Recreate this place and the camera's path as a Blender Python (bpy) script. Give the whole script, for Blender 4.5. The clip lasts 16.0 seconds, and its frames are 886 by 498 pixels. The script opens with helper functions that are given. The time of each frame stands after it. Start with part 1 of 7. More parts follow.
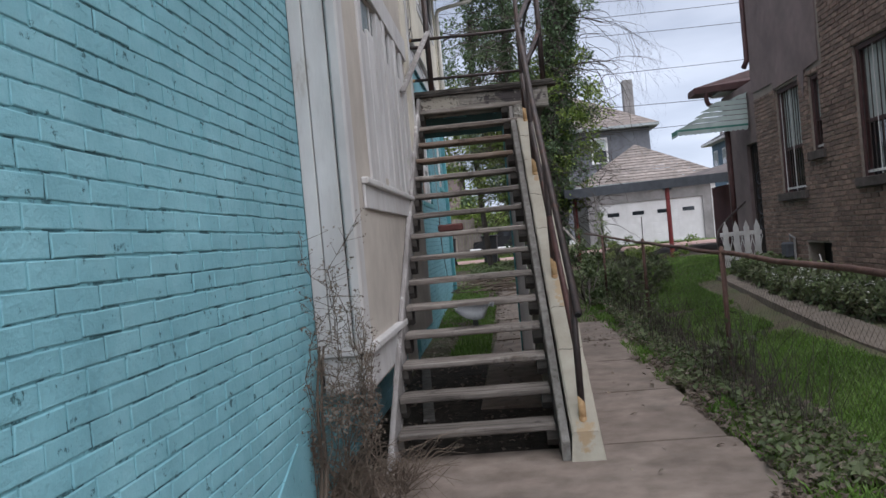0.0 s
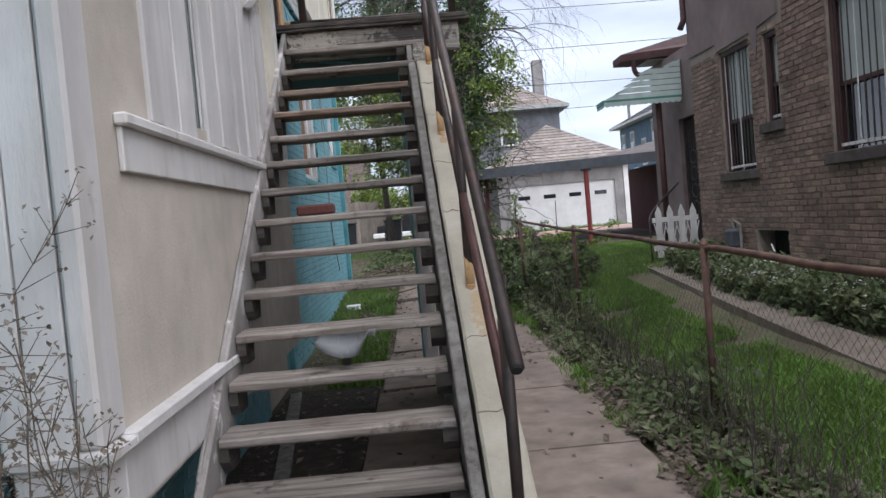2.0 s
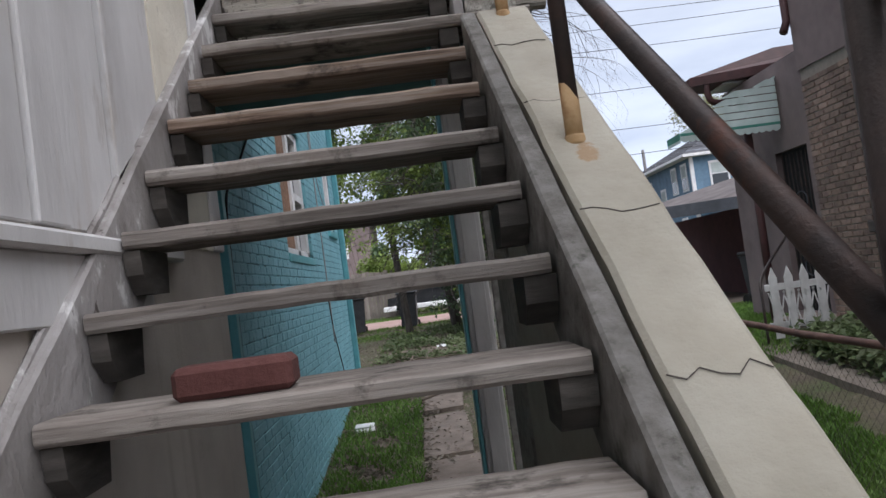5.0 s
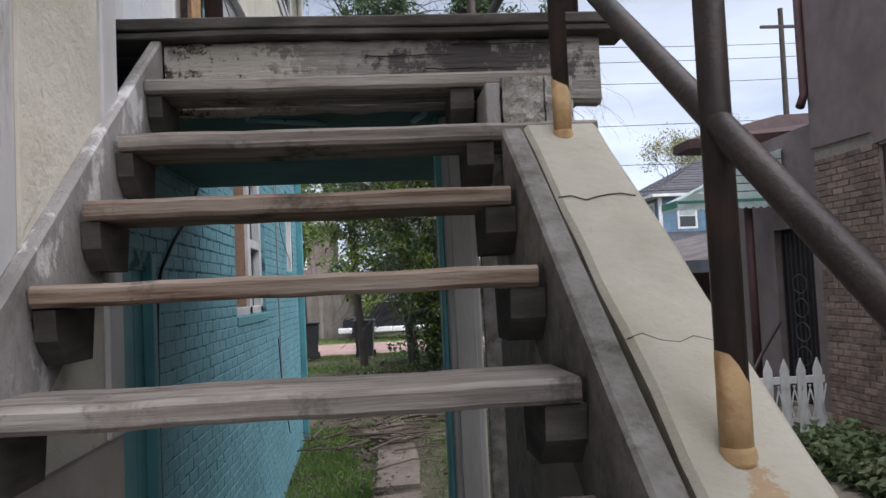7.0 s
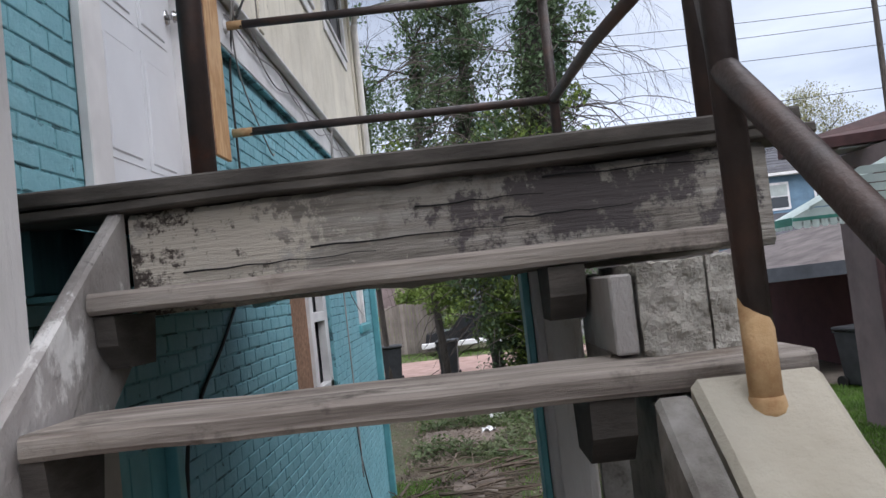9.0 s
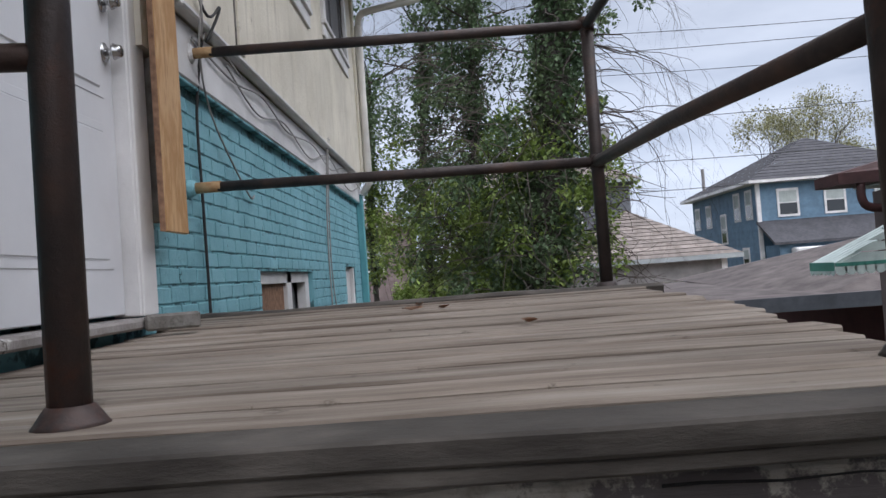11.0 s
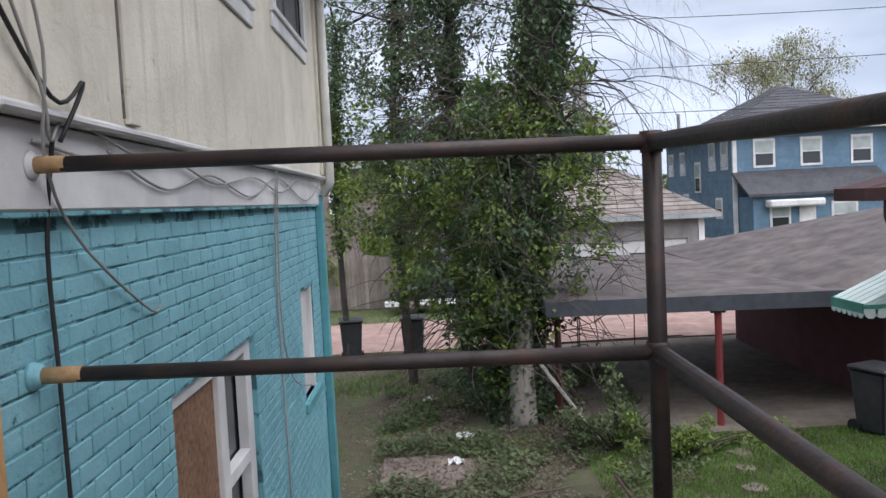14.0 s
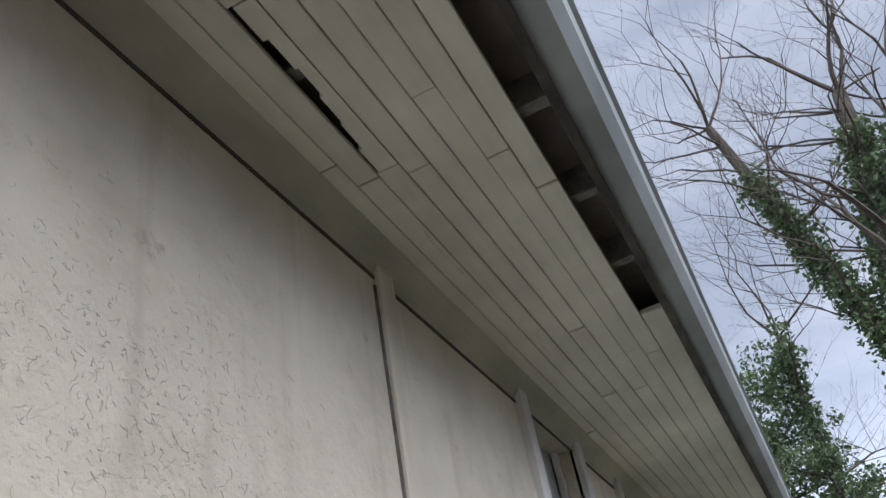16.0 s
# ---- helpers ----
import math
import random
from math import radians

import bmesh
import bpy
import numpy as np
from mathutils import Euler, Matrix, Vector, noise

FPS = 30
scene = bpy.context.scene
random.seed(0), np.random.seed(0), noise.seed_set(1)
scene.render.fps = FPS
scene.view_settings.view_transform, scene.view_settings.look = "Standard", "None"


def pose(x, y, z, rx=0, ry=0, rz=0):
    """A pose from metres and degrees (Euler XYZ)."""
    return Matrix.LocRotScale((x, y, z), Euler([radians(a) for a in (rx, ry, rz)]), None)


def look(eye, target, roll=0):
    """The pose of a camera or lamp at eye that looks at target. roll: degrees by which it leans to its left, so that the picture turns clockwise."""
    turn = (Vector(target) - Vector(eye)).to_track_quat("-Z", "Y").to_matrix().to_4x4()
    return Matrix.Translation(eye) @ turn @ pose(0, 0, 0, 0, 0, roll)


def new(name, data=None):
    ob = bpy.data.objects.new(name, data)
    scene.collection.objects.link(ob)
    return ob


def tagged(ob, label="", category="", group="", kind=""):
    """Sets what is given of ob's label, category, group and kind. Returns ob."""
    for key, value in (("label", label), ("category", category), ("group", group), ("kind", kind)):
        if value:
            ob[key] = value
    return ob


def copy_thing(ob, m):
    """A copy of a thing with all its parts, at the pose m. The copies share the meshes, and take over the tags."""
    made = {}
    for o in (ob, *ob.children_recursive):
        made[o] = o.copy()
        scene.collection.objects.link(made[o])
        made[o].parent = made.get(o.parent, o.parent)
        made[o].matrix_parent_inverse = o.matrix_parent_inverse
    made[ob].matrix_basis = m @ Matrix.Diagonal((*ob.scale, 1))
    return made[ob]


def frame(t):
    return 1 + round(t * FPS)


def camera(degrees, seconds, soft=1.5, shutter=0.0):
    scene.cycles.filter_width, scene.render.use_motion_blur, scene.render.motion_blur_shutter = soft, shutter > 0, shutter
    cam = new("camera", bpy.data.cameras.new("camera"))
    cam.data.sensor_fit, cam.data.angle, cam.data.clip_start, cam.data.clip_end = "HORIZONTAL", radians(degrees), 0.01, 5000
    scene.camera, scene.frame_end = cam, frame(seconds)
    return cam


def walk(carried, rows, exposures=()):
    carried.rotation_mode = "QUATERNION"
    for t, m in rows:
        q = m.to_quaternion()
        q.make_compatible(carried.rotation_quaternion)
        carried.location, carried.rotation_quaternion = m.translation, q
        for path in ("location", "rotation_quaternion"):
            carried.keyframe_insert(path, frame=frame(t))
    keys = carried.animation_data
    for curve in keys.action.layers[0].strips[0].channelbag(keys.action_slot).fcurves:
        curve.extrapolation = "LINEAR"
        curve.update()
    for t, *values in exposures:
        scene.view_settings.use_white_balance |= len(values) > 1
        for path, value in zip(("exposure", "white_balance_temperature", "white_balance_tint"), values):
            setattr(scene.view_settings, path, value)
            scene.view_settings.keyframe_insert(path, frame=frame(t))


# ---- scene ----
cam = camera(58.7, 16.0)
METRES, EYE, TILT, LEAN, TURN = 11.9, 1.5, 0.0, 0.0, 4.7
ROWS = [
    (0.0, 0.0, 0.0, 0.0, -0.04, -0.49, 5.23),
    (0.5, 0.0082, 0.0468, 0.0012, -0.57, -1.14, 5.2),
    (1.0, 0.009, 0.0955, 0.0021, -3.23, -1.27, 4.56),
    (1.5, 0.0199, 0.1437, 0.0006, -4.61, -1.73, 4.96),
    (2.0, 0.0241, 0.1942, 0.0011, -6.73, -2.3, 5.01),
    (2.5, 0.0295, 0.2439, 0.0023, -7.39, -2.35, 3.73),
    (3.0, 0.0325, 0.296, 0.0038, -6.96, -2.74, 4.16),
    (3.5, 0.0317, 0.3434, 0.0064, -6.0, -1.59, 3.37),
    (4.0, 0.0264, 0.3961, 0.0108, -4.96, 1.22, 6.58),
    (6.5, 0.0307, 0.5375, 0.055, -8.69, 2.68, 5.85),
    (7.0, 0.0296, 0.553, 0.071, -9.36, 2.9, 2.69),
    (7.5, 0.037, 0.5717, 0.0794, -7.83, 2.16, 2.23),
    (8.0, 0.0325, 0.5909, 0.0931, -3.87, 2.8, 3.18),
    (8.5, 0.037, 0.6065, 0.1066, -4.06, 3.07, 3.41),
    (9.0, 0.0415, 0.6236, 0.1222, -3.44, 2.92, 6.36),
    (9.5, 0.0392, 0.6403, 0.1331, -4.24, 3.32, 3.89),
    (12.0, 0.0496, 0.7264, 0.1888, -3.15, -0.78, 4.29),
    (12.5, 0.0505, 0.7432, 0.2014, -3.38, -2.83, 2.41),
    (13.0, 0.0538, 0.7612, 0.2176, -3.64, -4.77, 2.41),
    (13.5, 0.0476, 0.7762, 0.2306, -4.29, -3.84, 2.5),
    (14.0, 0.0532, 0.792, 0.2413, -5.89, -3.47, 2.87),
    (14.5, 0.0574, 0.8104, 0.2664, -1.95, 1.32, 4.29),
    (15.0, 0.0427, 0.8359, 0.2955, 2.19, 13.4, 4.04),
    (15.5, 0.0432, 0.8513, 0.3171, 5.91, 26.6, 5.96),
    (16.0, 0.0513, 0.8656, 0.321, 21.84, 36.57, 9.61),
]
walk(cam, [(t, pose(0, 0, EYE, TILT, LEAN, TURN) @ pose(METRES * x, METRES * y, METRES * z, 90 + pitch, roll, yaw)) for t, x, y, z, yaw, pitch, roll in ROWS],
     [(0.0, 1.16, 6200, 13), (2.5, 1.56, 6200, 13), (4.0, 1.34, 6200, 13), (7.0, 1.44, 6200, 13), (9.5, 1.46, 6200, 13), (12.0, 0.98, 6200, 13), (13.0, 1.24, 6200, 13), (13.5, 1.26, 6200, 13), (14.5, 1.3, 6200, 13), (15.0, 1.22, 6200, 13), (15.5, 1.38, 6200, 13), (16.0, 1.66, 6200, 13)])

# ---- world and sun: a bright overcast sky ----
world = bpy.data.worlds.new("overcast_sky")
scene.world = world
world.use_nodes = True
wn, wl = world.node_tree.nodes, world.node_tree.links
sky = wn.new("ShaderNodeTexSky")
sky.sky_type, sky.sun_disc = "NISHITA", False
sky.sun_elevation, sky.sun_rotation = radians(61), radians(140)
sky_co = wn.new("ShaderNodeTexCoord")
sky_map = wn.new("ShaderNodeMapping")
sky_map.inputs["Scale"].default_value = (1.6, 1.6, 6.0)
wl.new(sky_co.outputs["Generated"], sky_map.inputs["Vector"])
clouds = wn.new("ShaderNodeTexNoise")
clouds.inputs["Scale"].default_value, clouds.inputs["Detail"].default_value = 1.6, 7.0
wl.new(sky_map.outputs[0], clouds.inputs["Vector"])
cloud_tone = wn.new("ShaderNodeValToRGB")
cloud_tone.color_ramp.elements[0].position, cloud_tone.color_ramp.elements[0].color = 0.36, (3.9, 4.4, 5.3, 1)
cloud_tone.color_ramp.elements[1].position, cloud_tone.color_ramp.elements[1].color = 0.62, (6.3, 6.8, 7.7, 1)
wl.new(clouds.outputs[0], cloud_tone.inputs[0])
sky_axes = wn.new("ShaderNodeSeparateXYZ")
wl.new(sky_co.outputs["Generated"], sky_axes.inputs[0])
height = wn.new("ShaderNodeMapRange")
height.interpolation_type = "SMOOTHSTEP"
height.inputs["From Min"].default_value, height.inputs["From Max"].default_value = 0.02, 0.52
height.inputs["To Min"].default_value, height.inputs["To Max"].default_value = 1.24, 0.62
wl.new(sky_axes.outputs["Z"], height.inputs["Value"])
thick = wn.new("ShaderNodeMix")
thick.data_type, thick.blend_type = "RGBA", "MULTIPLY"
thick.inputs[0].default_value = 1.0
wl.new(cloud_tone.outputs[0], thick.inputs[6])
wl.new(height.outputs[0], thick.inputs[7])
cover = wn.new("ShaderNodeMix")
cover.data_type = "RGBA"
cover.inputs[0].default_value = 0.9
wl.new(sky.outputs[0], cover.inputs[6])
wl.new(thick.outputs[2], cover.inputs[7])
wl.new(cover.outputs[2], wn["Background"].inputs[0])
wn["Background"].inputs["Strength"].default_value = 0.056
sun = new("sun", bpy.data.lights.new("sun", "SUN"))
sun.data.energy, sun.data.angle, sun.data.color = 2.25, radians(100), (1.0, 0.985, 0.965)
sun.matrix_world = look((0, 0, 0), (-0.30, 0.36, -0.88))


# ---- building helpers ----
def thing(name, label, category, loc=(0, 0, 0), group="", kind=""):
    ob = new(name)
    ob.empty_display_size = 0.1
    ob.location = loc
    return tagged(ob, label, category, group, kind)


def mesh_of(bm, name, smooth=False):
    me = bpy.data.meshes.new(name)
    bm.normal_update()
    bm.to_mesh(me)
    bm.free()
    if smooth:
        me.polygons.foreach_set("use_smooth", [True] * len(me.polygons))
    return me


def part(name, bm, material, parent=None, label="", smooth=False):
    ob = new(name, mesh_of(bm, name, smooth))
    ob.data.materials.append(material)
    if parent is not None:
        ob.parent = parent
        p, off = parent, Vector((0, 0, 0))
        while p is not None:
            off += p.location
            p = p.parent
        ob.location = (0, 0, 0)
        ob.data.transform(Matrix.Translation(-off))
    if label:
        ob["label"] = label
    return ob


def structure(name, bm, material, label, category):
    return tagged(part(name, bm, material), label, category, "", "structure")


def box(bm, x0, x1, y0, y1, z0, z1, bev=0.0, m=None):
    vs = [bm.verts.new((x, y, z)) for x in (x0, x1) for y in (y0, y1) for z in (z0, z1)]
    if m is not None:
        for v in vs:
            v.co = m @ v.co
    q = [(0, 1, 3, 2), (4, 6, 7, 5), (0, 4, 5, 1), (2, 3, 7, 6), (0, 2, 6, 4), (1, 5, 7, 3)]
    fs = [bm.faces.new([vs[i] for i in f]) for f in q]
    if bev > 0:
        es = list({e for f in fs for e in f.edges})
        bmesh.ops.bevel(bm, geom=es, offset=bev, segments=1, affect="EDGES")
    return bm


def new_box(*a, **k):
    return box(bmesh.new(), *a, **k)


def tube(bm, pts, r, seg=10, r_end=None, cap=True):
    pts = [Vector(p) for p in pts]
    rings, n = [], len(pts)
    up = None
    for i, p in enumerate(pts):
        d = (pts[min(i + 1, n - 1)] - pts[max(i - 1, 0)]).normalized()
        if up is None:
            up = Vector((0, 0, 1)) if abs(d.z) < 0.9 else Vector((1, 0, 0))
        a = d.cross(up).normalized()
        b = d.cross(a).normalized()
        up = -b if b.length > 0 else up
        rr = r if r_end is None else r + (r_end - r) * i / max(1, n - 1)
        rings.append([bm.verts.new(p + rr * (math.cos(2 * math.pi * k / seg) * a + math.sin(2 * math.pi * k / seg) * b)) for k in range(seg)])
    for s, e in zip(rings, rings[1:]):
        for k in range(seg):
            bm.faces.new((s[k], s[(k + 1) % seg], e[(k + 1) % seg], e[k]))
    if cap:
        bm.faces.new(rings[0][::-1])
        bm.faces.new(rings[-1])
    return bm


def prism_yz(bm, x0, x1, outline):
    a = [bm.verts.new((x0, y, z)) for y, z in outline]
    b = [bm.verts.new((x1, y, z)) for y, z in outline]
    n = len(outline)
    bm.faces.new(a[::-1])
    bm.faces.new(b)
    for i in range(n):
        bm.faces.new((a[i], a[(i + 1) % n], b[(i + 1) % n], b[i]))
    bmesh.ops.recalc_face_normals(bm, faces=bm.faces)
    return bm


def wall_boxes(bm, fixed, lo, hi, u0, u1, z0, z1, openings):
    """A wall slab with rectangular openings (u0, u1, z0, z1); fixed is the axis it is thin along."""
    us = sorted({u0, u1, *[o[0] for o in openings], *[o[1] for o in openings]})
    for a, b in zip(us, us[1:]):
        cuts = sorted((o[2], o[3]) for o in openings if o[0] <= a + 1e-6 and o[1] >= b - 1e-6)
        z = z0
        for c, d in [*cuts, (z1, z1)]:
            if c > z + 1e-4:
                if fixed == "x":
                    box(bm, lo, hi, a, b, z, c)
                else:
                    box(bm, a, b, lo, hi, z, c)
            z = max(z, d)
    return bm


# ---- materials ----
def surface(name, cols, scale=6.0, rough=0.8, bump=0.3, fine=60.0, stretch=(1, 1, 1), metal=0.0, spots=None, vary=0.0, islands=False,
            coarse=0.25, streak=None, dist=0.01, spec=0.4, knots=None, flakes=None, blots=(), placed=False):
    """A procedural surface: a ramp of colours over noise, coarse tone, patches, streaks, fine relief and a tone of its own for each piece."""
    m = bpy.data.materials.new(name)
    m.use_nodes = True
    n, l = m.node_tree.nodes, m.node_tree.links
    bsdf = n["Principled BSDF"]
    co = n.new("ShaderNodeTexCoord")
    mp = n.new("ShaderNodeMapping")
    mp.inputs["Scale"].default_value = stretch
    at_place = n.new("ShaderNodeNewGeometry").outputs["Position"] if placed else co.outputs["Object"]
    l.new(at_place, mp.inputs["Vector"])

    def noise_at(sc, detail=5.0, vec=mp, rgh=0.6):
        t = n.new("ShaderNodeTexNoise")
        t.inputs["Scale"].default_value, t.inputs["Detail"].default_value, t.inputs["Roughness"].default_value = sc, detail, rgh
        l.new(vec.outputs[0] if vec is mp else at_place, t.inputs["Vector"])
        return t

    def mix(a, b, fac, mode="MIX"):
        x = n.new("ShaderNodeMix")
        x.data_type, x.blend_type = "RGBA", mode
        for sock, val in ((x.inputs[6], a), (x.inputs[7], b), (x.inputs[0], fac)):
            if isinstance(val, (tuple, float, int)):
                sock.default_value = (*val, 1) if isinstance(val, tuple) else val
            else:
                l.new(val, sock)
        return x.outputs[2]

    def ramp(src, a, b):
        r = n.new("ShaderNodeMapRange")
        r.inputs["From Min"].default_value, r.inputs["From Max"].default_value = a, b
        l.new(src, r.inputs["Value"])
        return r.outputs[0]

    base = noise_at(scale)
    cr = n.new("ShaderNodeValToRGB")
    e = cr.color_ramp.elements
    while len(e) < len(cols):
        e.new(0.5)
    for i, c in enumerate(cols):
        e[i].position, e[i].color = 0.3 + 0.4 * i / max(1, len(cols) - 1), (*c, 1)
    l.new(base.outputs[0], cr.inputs[0])
    col = cr.outputs[0]
    if coarse:
        big = noise_at(1.3, 4.0, co)
        tone = n.new("ShaderNodeMapRange")
        tone.inputs["From Min"].default_value, tone.inputs["From Max"].default_value = 0.3, 0.7
        tone.inputs["To Min"].default_value, tone.inputs["To Max"].default_value = 1 - coarse, 1 + coarse * 0.6
        l.new(big.outputs[0], tone.inputs["Value"])
        col = mix(col, tone.outputs[0], 1.0, "MULTIPLY")
    for sp in (spots or []):
        c, lo, hi, sc = sp
        s = noise_at(sc, 8.0, mp, 0.7)
        col = mix(col, c, ramp(s.outputs[0], lo, hi))
    for sp in (knots, flakes):
        if sp:
            c, lo, hi, sc = sp
            s = noise_at(sc, 8.0, co, 0.7)
            col = mix(col, c, ramp(s.outputs[0], lo, hi))
    for c, centre, radii, rough_scale in blots:
        at = n.new("ShaderNodeVectorMath")
        at.operation = "SUBTRACT"
        l.new(n.new("ShaderNodeNewGeometry").outputs["Position"], at.inputs[0])
        at.inputs[1].default_value = centre
        sz = n.new("ShaderNodeVectorMath")
        sz.operation = "DIVIDE"
        l.new(at.outputs[0], sz.inputs[0])
        sz.inputs[1].default_value = radii
        ln = n.new("ShaderNodeVectorMath")
        ln.operation = "LENGTH"
        l.new(sz.outputs[0], ln.inputs[0])
        rag = n.new("ShaderNodeMath")
        rag.operation = "MULTIPLY_ADD"
        l.new(noise_at(rough_scale, 8.0, co, 0.75).outputs[0], rag.inputs[0])
        rag.inputs[1].default_value = 6.0
        l.new(ln.outputs["Value"], rag.inputs[2])
        col = mix(col, c, ramp(rag.outputs[0], 4.0, 3.6))
    if streak:
        c, lo, hi = streak
        sm = n.new("ShaderNodeMapping")
        sm.inputs["Scale"].default_value = (9, 9, 0.7)
        l.new(co.outputs["Object"], sm.inputs["Vector"])
        t = n.new("ShaderNodeTexNoise")
        t.inputs["Scale"].default_value, t.inputs["Detail"].default_value = 1.0, 6.0
        l.new(sm.outputs[0], t.inputs["Vector"])
        col = mix(col, c, ramp(t.outputs[0], lo, hi))
    if vary:
        src = n.new("ShaderNodeNewGeometry").outputs["Random Per Island"] if islands else n.new("ShaderNodeObjectInfo").outputs["Random"]
        v = n.new("ShaderNodeMapRange")
        v.inputs["To Min"].default_value, v.inputs["To Max"].default_value = 1 - vary, 1 + vary
        l.new(src, v.inputs["Value"])
        col = mix(col, v.outputs[0], 1.0, "MULTIPLY")
    l.new(col, bsdf.inputs["Base Color"])
    f = noise_at(fine, 6.0, mp, 0.65)
    rr = n.new("ShaderNodeMapRange")
    rr.inputs["To Min"].default_value, rr.inputs["To Max"].default_value = rough - 0.12, min(1, rough + 0.12)
    l.new(f.outputs[0], rr.inputs["Value"])
    l.new(rr.outputs[0], bsdf.inputs["Roughness"])
    bsdf.inputs["Metallic"].default_value = metal
    bsdf.inputs["Specular IOR Level"].default_value = spec
    if bump:
        b = n.new("ShaderNodeBump")
        b.inputs["Strength"].default_value, b.inputs["Distance"].default_value = bump, dist
        l.new(f.outputs[0], b.inputs["Height"])
        l.new(b.outputs[0], bsdf.inputs["Normal"])
    return m


def glass(name, tint, rough=0.08):
    m = bpy.data.materials.new(name)
    m.use_nodes = True
    b = m.node_tree.nodes["Principled BSDF"]
    b.inputs["Base Color"].default_value = (*tint, 1)
    b.inputs["Roughness"].default_value, b.inputs["Specular IOR Level"].default_value = rough, 0.7
    return m


TURQ = [(0.165, 0.365, 0.425), (0.2, 0.425, 0.49), (0.24, 0.475, 0.54)]
TURQ_CHIPS = [((0.04, 0.115, 0.13), 0.615, 0.66, 16), ((0.30, 0.52, 0.57), 0.66, 0.72, 9)]
TURQ_PAINT = surface("turquoise_paint", TURQ, 3, 0.6, 0.7, 30, spots=TURQ_CHIPS, vary=0.02, dist=0.012, coarse=0.1, placed=True)
TURQ_ISLE = surface("turquoise_paint_joined", TURQ, 3, 0.6, 0.7, 30, spots=TURQ_CHIPS, vary=0.02, islands=True, dist=0.012, coarse=0.1, placed=True)
TURQ_JOINT = surface("turquoise_joint", [(0.14, 0.33, 0.38), (0.18, 0.41, 0.465)], 12, 0.75, 0.6, 40, coarse=0.1, placed=True,
                     spots=[((0.035, 0.10, 0.115), 0.5, 0.56, 7)])
TURQ_TRIM = surface("turquoise_trim", [(0.11, 0.33, 0.37), (0.15, 0.40, 0.44)], 8, 0.4, 0.15, 50)
STUCCO = surface("beige_stucco", [(0.600, 0.556, 0.460), (0.680, 0.636, 0.540), (0.720, 0.677, 0.580)], 3, 0.9, 0.55, 26,
                 streak=((0.46, 0.42, 0.35), 0.55, 0.85), spots=[((0.46, 0.42, 0.35), 0.63, 0.70, 5), ((0.26, 0.24, 0.20), 0.71, 0.74, 26)], dist=0.02, coarse=0.15)
BAY_STUCCO = surface("bay_stucco", [(0.475, 0.425, 0.375), (0.545, 0.495, 0.44)], 4, 0.85, 0.4, 60,
                     spots=[((0.36, 0.32, 0.26), 0.6, 0.75, 3)], streak=((0.36, 0.32, 0.26), 0.6, 0.9), coarse=0.2)
WHITE_PAINT = surface("peeling_white_paint", [(0.505, 0.485, 0.48), (0.585, 0.57, 0.565), (0.645, 0.63, 0.625)], 4, 0.6, 0.5, 30, (1, 1, 0.25),
                      spots=[((0.40, 0.36, 0.325), 0.60, 0.70, 5), ((0.22, 0.19, 0.165), 0.68, 0.71, 11)], streak=((0.50, 0.46, 0.43), 0.58, 0.8), vary=0.05, coarse=0.15)
WHITE_TRIM = surface("white_trim", [(0.64, 0.63, 0.63), (0.72, 0.71, 0.71)], 5, 0.5, 0.2, 40, spots=[((0.42, 0.40, 0.38), 0.67, 0.72, 12)])
# turquoise paint darkened to carry the shade under the landing
TEAL_SHADED = surface("shaded_teal_boarding", [(0.035, 0.10, 0.11), (0.06, 0.15, 0.16)], 6, 0.8, 0.3, 40, (1, 6, 1))
DOOR_WHITE = surface("white_door_paint", [(0.62, 0.63, 0.66), (0.68, 0.69, 0.72)], 3, 0.35, 0.05, 50, coarse=0.06)
STRINGER_PAINT = surface("worn_grey_white_paint", [(0.2, 0.18, 0.17), (0.31, 0.288, 0.278), (0.39, 0.372, 0.365)], 2.5, 0.65, 0.7, 24, (1.6, 1.2, 0.8),
                         spots=[((0.15, 0.13, 0.12), 0.54, 0.70, 3.5), ((0.60, 0.585, 0.575), 0.57, 0.63, 5), ((0.07, 0.058, 0.05), 0.635, 0.67, 9)], dist=0.016)
WOOD = surface("weathered_tread_wood", [(0.095, 0.078, 0.068), (0.205, 0.178, 0.158), (0.30, 0.272, 0.248)], 3.2, 0.8, 0.6, 12, (0.6, 8, 11),
               knots=((0.05, 0.042, 0.036), 0.55, 0.66, 5), flakes=((0.11, 0.082, 0.062), 0.56, 0.72, 2.2), vary=0.24,
               spots=[((0.035, 0.03, 0.026), 0.56, 0.68, 2.0)], dist=0.006, coarse=0.35)
WOOD_BROWN = surface("brown_grained_tread_wood", [(0.075, 0.045, 0.03), (0.215, 0.15, 0.11), (0.29, 0.235, 0.195), (0.17, 0.105, 0.07)], 2.6, 0.75, 0.6, 10, (0.8, 9, 16),
                     knots=((0.05, 0.036, 0.028), 0.58, 0.68, 4), vary=0.12, dist=0.005, coarse=0.3)
# darkest of the woods: cleats, backing, fascia and edge boards
WOOD_DARK = surface("dark_wood", [(0.04, 0.034, 0.03), (0.07, 0.062, 0.055), (0.12, 0.106, 0.095)], 3, 0.8, 0.5, 12, (2, 2, 8),
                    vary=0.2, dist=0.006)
WOOD_SIDE = surface("weathered_stringer_wood", [(0.111, 0.101, 0.090), (0.187, 0.176, 0.162), (0.255, 0.246, 0.234)], 5, 0.85, 0.6, 20, (3, 3, 3),
                    spots=[((0.05, 0.05, 0.035), 0.55, 0.7, 4)], dist=0.008)
